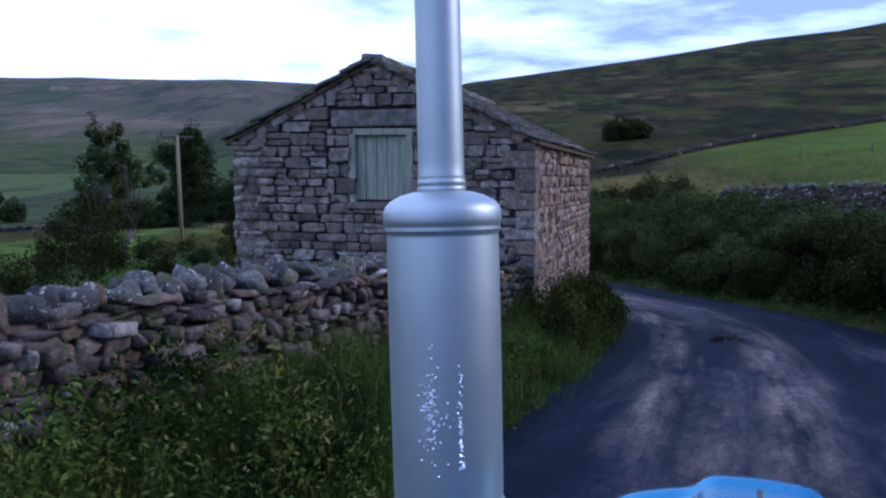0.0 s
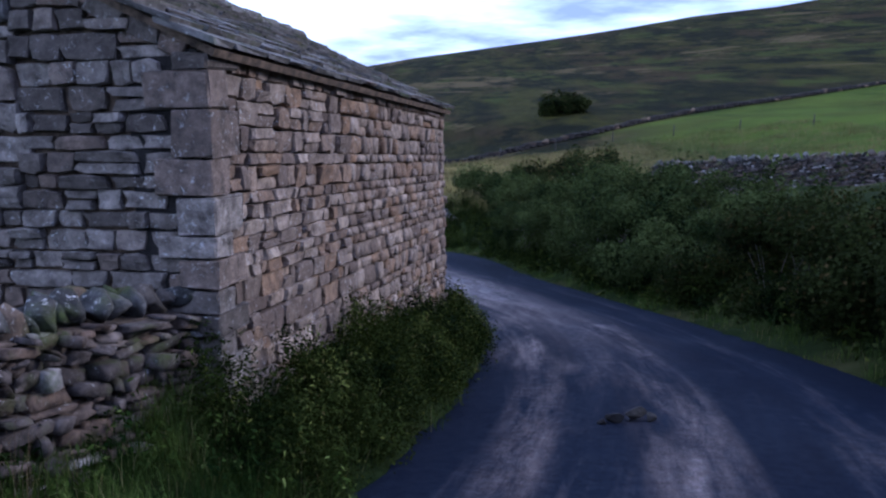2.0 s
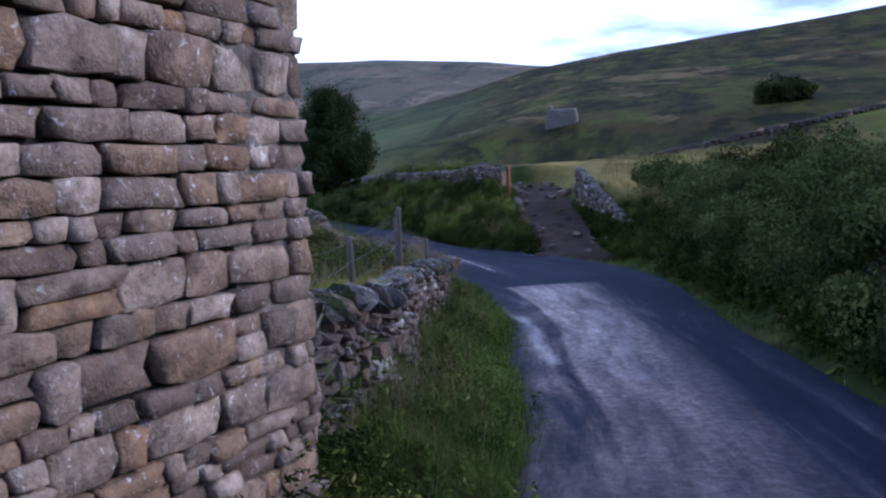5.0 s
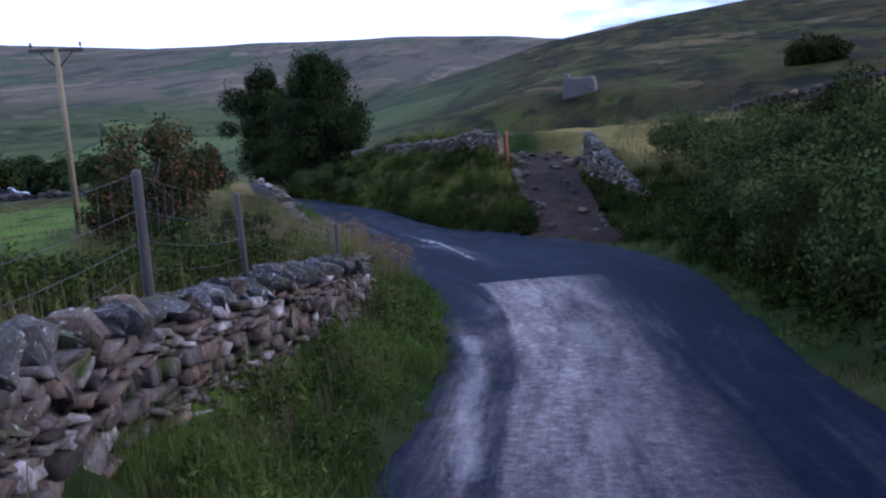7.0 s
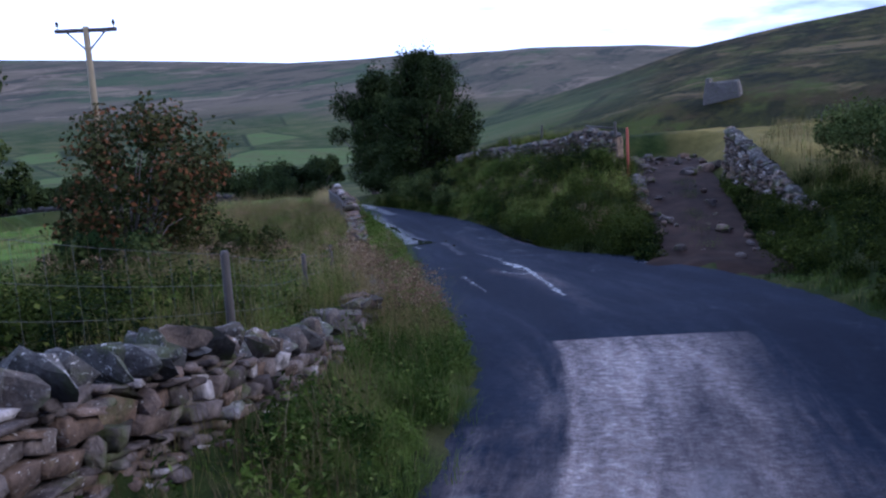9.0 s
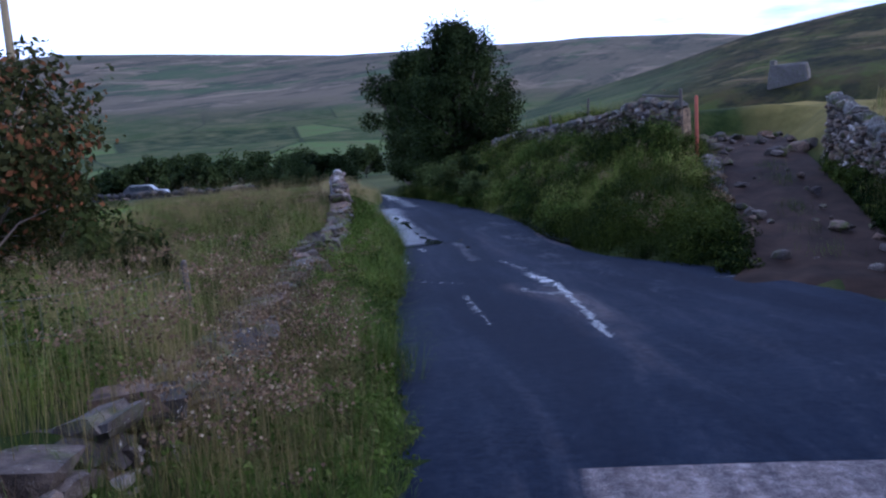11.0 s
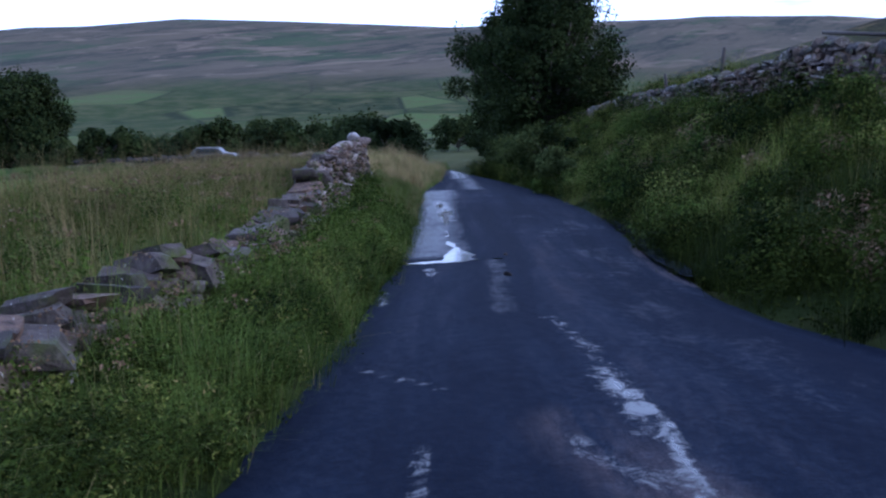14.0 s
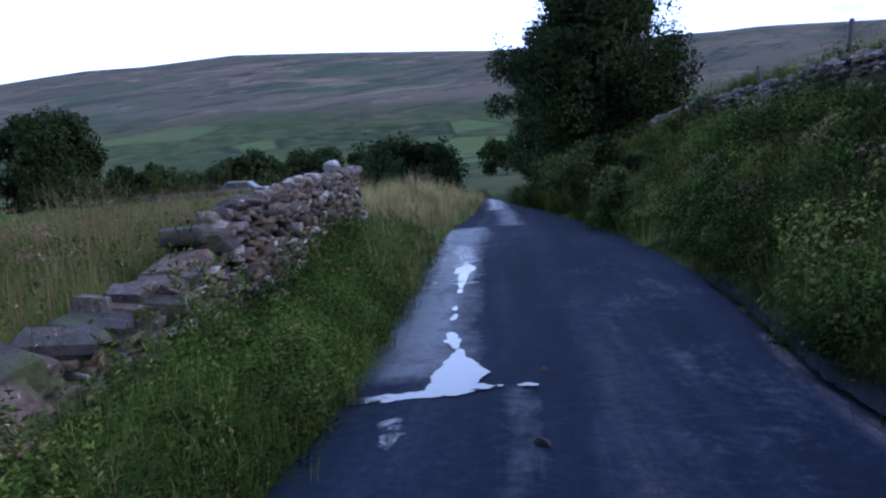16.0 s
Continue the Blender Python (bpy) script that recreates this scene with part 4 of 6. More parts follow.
    # back walls, plain and out of sight
    prism("rear_wall", [(0, -3.2), (B_WID, -3.2), (B_WID, EAVE + SAG * B_LEN), (B_WID / 2, EAVE + RISE + SAG * B_LEN), (0, EAVE + SAG * B_LEN)], BARN + B_U * B_LEN, B_V, B_U, 0.5, MAT["gable"], barn)
    prism("side_wall", [(0, -2.8), (B_LEN, -3.0), (B_LEN, EAVE + SAG * B_LEN), (0, EAVE)], BARN + B_V * B_WID, B_U, B_V, 0.5, MAT["gable"], barn)
    # lintel, sill and shutter
    def gable_box(name, s, z, w, h, d, out, mat, parent, label="", bevel=0.012):
        bm = box_bm((w, d, h), None, bevel)
        for v in bm.verts:
            v.co += Vector((r.uniform(-1, 1), 0, r.uniform(-1, 1))) * bevel * 0.4
        bm.transform(frame_matrix(BARN + B_V * s + Vector((0, 0, z)) + out_s * out, -B_V, out_s, Vector((0, 0, 1)), (1, 1, 1)))
        return part(name, bm, mat, parent, label)

    gable_box("lintel", 2.12, hole[3] + 0.14, 1.5, 0.23, 0.3, -0.115, MAT["slate"], barn, "broad grey stone lintel", 0.035)
    gable_box("sill", 2.15, hole[2] - 0.03, 1.1, 0.09, 0.3, -0.08, MAT["gable"], barn)
    shutter = gable_box("shutter", 2.15, 1.52, 0.92, 1.02, 0.04, -0.14, MAT["timber"], barn, "faded green plank shutter, closed", 0.004)
    for k in range(5):
        gable_box("plank", 2.15 - 0.33 + 0.165 * k, 1.5, 0.158, 0.9, 0.035, -0.09, MAT["paint"], shutter, "", 0.006)
    for s in (1.72, 2.58):
        gable_box("jamb", s, 1.5, 0.1, 1.0, 0.1, -0.05, MAT["paint"], shutter, "", 0.008)
    gable_box("head", 2.15, 2.01, 0.96, 0.09, 0.11, -0.05, MAT["paint"], shutter, "", 0.008)
    # roof
    rise = math.atan2(RISE, B_WID / 2)
    for sign in (1, -1):
        edge = BARN + (B_V * B_WID if sign < 0 else Vector())
        inward = B_V * sign
        slope = (inward * math.cos(rise) + Vector((0, 0, math.sin(rise)))).normalized()
        along = (B_U + Vector((0, 0, SAG))).normalized()
        up = along.cross(slope) if sign < 0 else slope.cross(along)
        up = up if up.z > 0 else -up
        start = edge + Vector((0, 0, EAVE)) - slope * 0.11 - B_U * 0.1
        run = (B_WID / 2) / math.cos(rise) + 0.11
        deck = box_bm((B_LEN + 0.12, run, 0.05))
        deck.transform(frame_matrix(start + along * (B_LEN / 2 + 0.1) + slope * run / 2 + up * 0.02, along, slope, up, (1, 1, 1)))
        roof = part("roof", deck, MAT["core"], barn, "worn brown stone slates laid in shrinking courses")
        places, d, row = [], 0.0, 0
        slabs = []
        for k in range(8):
            bm = box_bm((1, 1, 1))
            for v in bm.verts:
                v.co += Vector((r.uniform(-0.03, 0.03), r.uniform(-0.05, 0.05), r.uniform(-0.12, 0.12)))
            me = bpy.data.meshes.new("slate")
            bm.to_mesh(me)
            bm.free()
            me.materials.append(MAT["slate"])
            slabs.append(me)
        while d < run - 0.08:
            show = 0.30 - 0.016 * row
            s = r.uniform(-0.1, 0.0)
            while s < B_LEN + 0.2:
                w = min(r.uniform(0.28, 0.62), B_LEN + 0.24 - s)
                if w < 0.12:
                    break
                tilt_s = (slope * 1.0 - up * 0.10).normalized()
                n = along.cross(tilt_s)
                n = n if n.z > 0 else -n
                c = start + along * (s + w / 2) + slope * (d + show * 0.7) + up * (0.075 + r.uniform(-0.008, 0.012))
                ob = new("slate", slabs[r.randrange(8)])
                ob.parent = roof
                ob.matrix_basis = frame_matrix(c, along, tilt_s, n, (w - 0.012, show * 1.45, r.uniform(0.03, 0.05)))
                s += w
            d += show
            row += 1
    for k in range(15):
        c = BARN + B_V * (B_WID / 2) + B_U * (k * 0.5 + 0.15) + Vector((0, 0, EAVE + RISE + SAG * k * 0.5 + 0.1))
        bm = box_bm((0.3, 0.52, 0.13), None, 0.04)
        for v in bm.verts:
            v.co += Vector((r.uniform(-1, 1), r.uniform(-1, 1), r.uniform(-1, 1))) * 0.02
            v.co.z -= abs(v.co.x) * 0.4
        bm.transform(frame_matrix(c, B_V, (B_U + Vector((0, 0, SAG))).normalized(), Vector((0, 0, 1)), (1, 1, 1)))
        part("ridge_stone", bm, MAT["slate"], barn)
    return barn


build_barn()


# ---------------------------------------------------------------- drystone walls
def road_offset(y, off):
    """A place off metres outside the left edge of the lane (positive off), by the edge's own y, and the lane's level there."""
    k = int(np.argmin(np.abs(LEFT[:, 1] - y)))
    return Vector((*(LEFT[k] - SIDE[k] * off), 0)), float(ROAD_Z[k])


def drystone(points, tops, bases, label, seed, facing=1, width=0.5, most=300, cope_most=90, rough=1.0, cope=True, detail=1.0, cope_size=1.0, cope_deep=1.0, slabs=False, boulders=0.2, upright=False):
    """A field wall along points (x, y); facing: which side is built in full (1: right of the line's way)."""
    r = random.Random(seed)
    pts = [Vector((p[0], p[1], 0)) for p in points]
    seg = np.r_[0, np.cumsum([(b - a).length for a, b in zip(pts[:-1], pts[1:])])]
    total = float(seg[-1])

    def at(s):
        k = min(max(int(np.searchsorted(seg, s)) - 1, 0), len(pts) - 2)
        d = (pts[k + 1] - pts[k]).normalized()
        return pts[k] + d * (s - seg[k]), d

    top = lambda s: float(np.interp(s, seg, tops))
    low = lambda s: float(np.interp(s, seg, bases))
    thing = root("drystone_wall", (pts[0].x, pts[0].y, bases[0]), label, "stone wall")
    # the dark heart of the wall
    verts, faces = [], []
    steps = max(2, int(total / 0.4))
    for k in range(steps + 1):
        s = total * k / steps
        p, d = at(s)
        n = Vector((d.y, -d.x, 0)) * facing
        hi = top(s) - (0.2 if cope else 0.05)
        for off, z in ((0.0, low(s) - 0.3), (-0.05, hi), (-width + 0.05, hi), (-width, low(s) - 0.3)):
            verts.append(p + n * (off - 0.05) + Vector((0, 0, z)))
    for k in range(steps):
        for q in range(3):
            a = k * 4 + q
            faces.append((a, a + 1, a + 5, a + 4))
    faces += [(0, 3, 2, 1), tuple(steps * 4 + i for i in range(4))]
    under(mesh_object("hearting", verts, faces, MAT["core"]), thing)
    # face stones in rough beds
    places = []
    rubble = []
    z, zmax = -0.15, max(t - b for t, b in zip(tops, bases))
    while z < zmax:
        h = r.choice((0.045, 0.06, 0.075, 0.095, 0.13)) * r.uniform(0.85, 1.15) / detail
        s = -r.uniform(0, 0.2)
        while s < total:
            w = r.choice((0.10, 0.15, 0.2, 0.27, 0.36)) * r.uniform(0.8, 1.2) / detail
            c = s + w / 2
            if 0 <= c <= total:
                p, d = at(c)
                n = Vector((d.y, -d.x, 0)) * facing
                slope_z = (low(min(c + 0.2, total)) - low(max(c - 0.2, 0))) / 0.4
                zz = z + low(c) + 0.03 * noise.noise((c * 0.8, z * 3, seed))
                hi = top(c) - (0.17 if cope else 0.0)
                if low(c) - 0.15 < zz + h / 2 and zz + h * 0.6 < hi:
                    batter = -0.07 * (zz - low(c))
                    tip = r.gauss(0, 0.085) * rough
                    along = (d + Vector((0, 0, slope_z + tip))).normalized()
                    up = n.cross(along)
                    up = up if up.z > 0 else -up
                    pos = p + n * (batter - 0.09 + r.uniform(-0.03, 0.03) * rough) + Vector((0, 0, zz + h / 2 + r.uniform(-0.02, 0.02)))
                    if r.random() < boulders:
                        roll = Matrix.Rotation(r.gauss(0, 0.35), 4, "Y") @ Matrix.Rotation(r.choice((0, math.pi)), 4, "Z")
                        spot = pos + n * r.uniform(0.05, 0.09)
                        rubble.append((c, frame_matrix(spot, along, n, up, (1, 1, 1)) @ roll @ Matrix.Diagonal((w * r.uniform(0.85, 1.1), 0.2, h * r.uniform(0.95, 1.4), 1))))
                    else:
                        places.append((c, frame_matrix(pos, along, n, up, (w * r.uniform(0.86, 1.0), r.uniform(0.10, 0.17), h * r.uniform(0.8, 1.12)))))
            s += w
        z += h
    places.sort(key=lambda q: q[0])
    lay(thing, "stone", "block", MAT["wall"], [m for _, m in places], most * 2 // 3)
    rubble.sort(key=lambda q: q[0])
    lay(thing, "rubble_stone", "rock", MAT["wall"], [m for _, m in rubble], most // 3)
    if cope:
        places, piled, s = [], [], 0.0
        while s < total:
            w = r.uniform(0.12, 0.32) / detail * (0.6 + 0.4 * cope_size)
            p, d = at(s + w / 2)
            n = Vector((d.y, -d.x, 0)) * facing
            h = r.uniform(0.14, 0.36) * cope_size
            lean = r.gauss(0.3, 0.4)
            if upright:
                w, h, lean = r.choice((0.08, 0.1, 0.13, 0.17, 0.22)) * r.uniform(0.85, 1.15), r.uniform(0.16, 0.28), r.gauss(0.3, 0.35)
            tall = slabs and top(s) - low(s) > 1.15
            if slabs and not tall:
                w, h, lean = r.uniform(0.22, 0.5), r.uniform(0.08, 0.19), r.gauss(0, 0.12)
            along = (d + Vector((0, 0, lean))).normalized()
            up = n.cross(along)
            up = up if up.z > 0 else -up
            pos = p - n * (width * 0.42 + r.uniform(-0.05, 0.05)) + Vector((0, 0, top(s) - 0.13 + r.uniform(-0.03, 0.03)))
            turn = Matrix.Rotation(r.uniform(-0.3, 0.3), 4, "Z") @ Matrix.Rotation(r.choice((0, math.pi)), 4, "X")
            if tall:
                stone = Matrix.Diagonal((r.uniform(0.14, 0.3), width * r.uniform(0.5, 0.9), r.uniform(0.1, 0.2), 1))
                piled.append(frame_matrix(pos, along, n, up, (1, 1, 1)) @ turn @ stone)
                s += w * 0.7
                continue
            if slabs:
                pos += n * r.uniform(-0.65, -0.35) * width
                turn = Matrix.Rotation(r.uniform(-0.3, 0.3), 4, "Z") @ Matrix.Rotation(r.gauss(0, 0.15), 4, "X")
            places.append(frame_matrix(pos, along, n, up, (1, 1, 1)) @ turn @ Matrix.Diagonal((w * r.uniform(0.95, 1.15), width * (r.uniform(0.8, 1.15) if slabs else r.uniform(0.75, 1.15)) * cope_deep, h * 1.15, 1)))
            if slabs and r.random() < 0.55:
                q = pos + n * r.uniform(-0.04, 0.16) + d * r.uniform(-0.2, 0.2) + Vector((0, 0, r.choice((-0.1, 0.09))))
                places.append(frame_matrix(q, along, n, up, (1, 1, 1)) @ turn @ Matrix.Diagonal((w * r.uniform(0.6, 1.1), width * r.uniform(0.5, 0.8), h * r.uniform(0.8, 1.2), 1)))
            if cope_deep < 1 and r.random() < 0.8:
                q = pos - n * width * 0.38 + Vector((0, 0, r.uniform(-0.05, 0.02)))
                places.append(frame_matrix(q, along, n, up, (1, 1, 1)) @ turn @ Matrix.Diagonal((w * r.uniform(0.8, 1.2), width * 0.55, h * r.uniform(0.9, 1.2), 1)))
            s += w * r.uniform(0.92, 1.06)
        lay(thing, "cope_stone", "block" if slabs else "rock", MAT["slab" if slabs else "cope"], places, cope_most)
        if piled:
            lay(thing, "cope_stone", "rock", MAT["wall"], piled, cope_most)
    return thing


def left_wall(y0, y1, height, label, seed, off=((0, 1.22), (90, 1.22)), most=300, **more):
    ys = np.arange(y0, y1 + 0.01, 0.8)
    pts, tops, bases = [], [], []
    for y in ys:
        out = float(np.interp(y, [q[0] for q in off], [q[1] for q in off]))
        p, z = road_offset(y, out)
        pts.append((p.x, p.y))
        tops.append(z + float(np.interp(y, [q[0] for q in height], [q[1] for q in height])))
        q, _ = road_offset(y, out - 0.15)
        bases.append(min(land_at(q.x, q.y), tops[-1] - 0.5) - 0.05)
    return drystone(pts, tops, bases, label, seed, 1, most=most, **more)


left_wall(-4.0, 13.7, [(-4, 1.5), (13.6, 1.47)], "mossy drystone wall with upright coping beside the lane", 21, rough=1.8, cope_size=0.62, cope_deep=0.62, boulders=0.15, detail=1.3, off=((8.5, 1.22), (12.6, 0.98), (14, 0.86)))
left_wall(21.2, 38.4, [(21, 1.5), (28, 1.5), (32, 1.4), (35, 1.28), (36.2, 1.0), (38.4, 1.0)], "drystone wall with rounded coping below a wire fence", 22, rough=1.5, upright=True, cope_most=180, boulders=0.08, detail=1.1)
left_wall(38.8, 63.6, [(38, 0.94), (45, 0.96), (47.5, 0.88), (49, 1.0), (51, 1.0), (52.2, 0.86), (53.4, 1.0), (55.2, 1.08), (56.4, 1.6), (57.4, 1.76), (60, 1.86), (63.6, 1.97)], "low broken drystone wall sunk in grass, rising to a tall rough end", 23, off=((0, 1.25), (90, 1.25)), rough=2.0, cope_size=1.0, slabs=True, boulders=0.25)


def bank_wall(points, label, seed, facing, **more):
    """A wall whose tops are given outright; it stands on the ground."""
    tops, pts = [z for _, _, z in points], [(x, y) for x, y, _ in points]
    bases = [min(land_at(x, y) - 0.05, z - 0.45) for x, y, z in points]
    return drystone(pts, tops, bases, label, seed, facing, **more)


bank_wall([(5.3, 54.0, -4.55), (4.2, 55.6, -4.2), (2.9, 58.6, -3.3), (2.1, 60.8, -2.8), (1.5, 62.6, -2.5)], "tumbledown grey drystone wall beside the farm track", 31, -1, most=300, rough=2.0)
bank_wall([(-2.4, 62.6, -2.55), (-3.7, 63.3, -2.38), (-4.9, 64.8, -2.65), (-5.9, 66.0, -2.9), (-7.2, 67.7, -2.98), (-8.3, 69.1, -3.2), (-13.2, 75.8, -3.7), (-18.0, 82.0, -4.6)], "weathered drystone wall along the top of the bank", 32, -1, most=200, rough=2.2, cope_size=0.8)
bank_wall([(-0.2, 57.8, -4.8), (-0.45, 58.8, -4.55), (-0.85, 60.4, -4.2), (-1.25, 62.0, -3.95)], "broken stub of dark stone walling beside the track", 34, 1, most=120, rough=2.4, cope_size=0.5)
bank_wall([(13.5, 46.5, -0.95), (16.0, 44.2, -0.6), (19.5, 42.0, -0.35), (27.0, 38.5, 0.1)], "dark drystone field wall above the hedge", 33, 1, most=60, cope_most=40, detail=0.7)


def far_wall(points, height, label, seed):
    """A distant field wall: one course of coarse lumps following the ground."""
    r = random.Random(seed)
    thing = root("field_wall", (*points[0], land_at(*points[0])), label, "stone wall")
    places = []
    xy, way = [], []
    for (ax, ay), (bx, by) in zip(points[:-1], points[1:]):
        n = int(math.hypot(bx - ax, by - ay) / 0.9)
        for k in range(n):
            xy.append((ax + (bx - ax) * k / n, ay + (by - ay) * k / n))
            way.append(math.atan2(by - ay, bx - ax))
    zs = land([p[0] for p in xy], [p[1] for p in xy])
    for (x, y), z, w in zip(xy, zs, way):
        for lift in (0.25, 0.75):
            m = Matrix.Translation((x, y, z + height * lift)) @ Matrix.Rotation(w, 4, "Z")
            places.append(m @ Matrix.Diagonal((1.3, 0.5, height * r.uniform(0.6, 0.8), 1)))
    lay(thing, "stone", "rock", MAT["core"], places, 0)
    return thing


far_wall([(-22, 112), (-8, 108), (6, 104), (14, 110), (23, 115), (38, 128), (63, 145), (110, 172)], 0.62, "long dark field wall crossing the hillside", 41)
far_wall([(-40, 100), (-58, 97), (-80, 98), (-110, 100)], 0.8, "old field wall dropping into the valley", 43)


# ---------------------------------------------------------------- posts, wire, pole
def build_post(x, y, height, lean=0.0, radius=0.05, mat="timber", label="weathered timber fence post set behind the wall", name="fence_post", group="fence posts"):
    z = land_at(x, y)
    pts = [(0, 0, -0.4), (lean * 0.5, 0, height * 0.5), (lean, 0, height * 0.97), (lean, 0.0, height)]
    v, f = tube(pts, [radius * 1.05, radius, radius * 0.95, radius * 0.7], 9)
    ob = mesh_object(name, v, f, MAT[mat], True)
    ob.matrix_basis = Matrix.Translation((x, y, z))
    return tagged(ob, label, "post", group)


FENCE = []
for x, y, top in ((3.05, 23.2, -0.62), (2.59, 25.95, -0.89), (2.36, 28.5, -0.84), (1.32, 31.8, -1.4), (0.78, 35.7, -2.35), (-0.95, 39.4, -3.05), (-2.4, 42.4, -3.45)):
    FENCE.append((x, y, top - 1.0))
    build_post(x, y, top - land_at(x, y), rng.uniform(-0.04, 0.04), 0.037 if y < 38 else 0.03)


def build_netting():
    """Stock netting: level wires and uprights strung from post to post."""
    net = root("stock_netting", FENCE[0], "slack galvanised stock netting strung between timber posts", "fence")
    wires, ups = [], []
    for lift in (0.12, 0.3, 0.5, 0.72, 0.97):
        pts = []
        for (ax, ay, za), (bx, by, zb) in zip(FENCE[:-1], FENCE[1:]):
            for k in range(6):
                t = k / 6
                pts.append((ax + (bx - ax) * t, ay + (by - ay) * t, za + (zb - za) * t + lift - 0.06 * math.sin(math.pi * t)))
        wires.append((pts, [0.0022] * len(pts)))
    for w in wires:
        under(tubes("line_wire", [w], MAT["wire"], 4), net)
    for (ax, ay, za), (bx, by, zb) in zip(FENCE[:-1], FENCE[1:]):
        n = 16
        for k in range(1, n):
            t = k / n
            x, y, z = ax + (bx - ax) * t, ay + (by - ay) * t, za + (zb - za) * t
            dip = 0.06 * math.sin(math.pi * t)
            ups.append(([(x, y, z + 0.1 - dip), (x + rng.uniform(-0.02, 0.02), y, z + 0.5 - dip), (x, y, z + 0.97 - dip)], [0.0011] * 3))
    under(tubes("stay_mesh", ups, MAT["wire"], 4), net, "", "stuff")


build_netting()


def build_pole(x, y, top):
    z = land_at(x, y)
    pole = root("electricity_pole", (x, y, z), "tall timber electricity pole with a braced crossarm", "pole")
    h = top - z
    v, f = tube([(x, y, z - 0.5), (x, y, z + h * 0.5), (x, y, z + h)], [0.125, 0.11, 0.095], 12)
    under(mesh_object("post", v, f, MAT["pole"], True), pole)
    side = Vector((0.85, 0.53, 0))
    c = Vector((x, y, z + h - 0.12))
    bm = box_bm((1.9, 0.11, 0.13), None, 0.015)
    bm.transform(frame_matrix(c, side, Vector((-side.y, side.x, 0)), Vector((0, 0, 1)), (1, 1, 1)))
    part("crossarm", bm, MAT["timber"], pole)
    for s in (-1, 1):
        under(tubes("brace", [([c + side * 0.62 * s, c + Vector((0, 0, -0.68))], [0.03, 0.03])], MAT["timber"]), pole)
        p = c + side * 0.86 * s
        under(tubes("insulator", [([p + Vector((0, 0, 0.05)), p + Vector((0, 0, 0.14)), p + Vector((0, 0, 0.15)), p + Vector((0, 0, 0.24)), p + Vector((0, 0, 0.32))], [0.015, 0.015, 0.05, 0.055, 0.02])], MAT["core"], 10), pole, "brown glazed insulator")


build_pole(-16.6, 51.5, 1.92)
build_post(-1.88, 62.55, 1.93, 0.0, 0.05, "rust", "rust-red gatepost at the head of the track", "gatepost", "gateposts")
build_post(-2.35, 62.75, 1.85, -0.02, 0.05, "timber", "dark timber gatepost beside the bank wall", "gatepost", "gateposts")
rail = tubes("gate_rail", [([(-3.6, 63.2, -2.3), (-2.35, 62.75, -2.42)], [0.035, 0.035])], MAT["timber"])
tagged(rail, "pale timber rail lashed across the wall end", "rail")
for x, y, h, lean in ((-7.2, 68.6, 1.15, 0.1), (-9.8, 71.9, 0.95, -0.12), (11.5, 47.6, 1.1, 0.0)):
    build_post(x, y, h, lean, 0.05, "timber", "leaning timber stake beside the field wall", "stake", "stakes")
for k in range(9):
    t = k / 8
    x, y = 4 + 46 * t, 101.5 - 20 * t * t
    build_post(x, y, 1.1, 0.05, 0.05, "timber", "grey timber post by the hillside wall", "stake", "hillside stakes")


# ---------------------------------------------------------------- leaves and grass
def leaf_mesh(name, centres, size, material, droop=0.3, long=1.7, seed=0, facing=None, loose=0.42):
    """Many small folded leaves, one at each centre; facing: the way that each leaf's upper side looks, more or less."""
    g = np.random.default_rng(seed)
    n = len(centres)
    a = g.normal(size=(n, 3))
    a[:, 2] = a[:, 2] * 0.6 - droop
    if facing is None:
        up = np.cross(a, g.normal(size=(n, 3)))
    else:
        up = facing + g.normal(size=(n, 3)) * loose
    up /= np.linalg.norm(up, axis=1)[:, None] + 1e-9
    a -= up * (a * up).sum(1)[:, None]
    a /= np.linalg.norm(a, axis=1)[:, None] + 1e-9
    b = np.cross(up, a)
    s = (size * g.uniform(0.6, 1.3, n))[:, None]
    p = np.asarray(centres)
    quad = np.stack([p - a * s * long * 0.5, p + b * s * 0.5 + up * s * 0.12, p + a * s * long * 0.5 - up * s * 0.1, p - b * s * 0.5 + up * s * 0.12], 1)
    return big_mesh(name, quad.reshape(-1, 3), np.arange(4 * n).reshape(n, 4), material)


def blob_points(g, centre, radii, n, shell=0.55):
    """Places in a rounded clump, and the way out of it at each."""
    d = g.normal(size=(n, 3))
    d /= np.linalg.norm(d, axis=1)[:, None]
    r = shell + (1 - shell) * g.random(n) ** 0.6
    return np.asarray(centre) + d * r[:, None] * np.asarray(radii), d + np.array((0, 0, 0.35))


def mounds(name, spots, sizes, leaf, mat, label, seed, each=340, tall=(0.8, 1.2), droop=0.3, long=2.0):
    """Rounded clumps of leaves standing on the ground."""
    g = np.random.default_rng(seed)
    z = land(spots[:, 0], spots[:, 1])
    cloud, ways = [], []
    for (a, b), c, size in zip(spots, z, sizes):
        for q in range(3):
            off = g.normal(size=2) * size * (0.0 if q == 0 else 0.55)
            part_size = size * (1.0 if q == 0 else g.uniform(0.4, 0.7))
            p, d = blob_points(g, (a + off[0], b + off[1], c + part_size * 0.45 + (0 if q == 0 else size * g.uniform(0, 0.5))), (part_size, part_size, part_size * g.uniform(*tall)), each // (1 if q == 0 else 2), 0.5)
            cloud.append(p)
            ways.append(d)
    return tagged(leaf_mesh(name, np.concatenate(cloud), leaf, MAT[mat], droop, long, seed, np.concatenate(ways)), label, "weeds", kind="stuff")


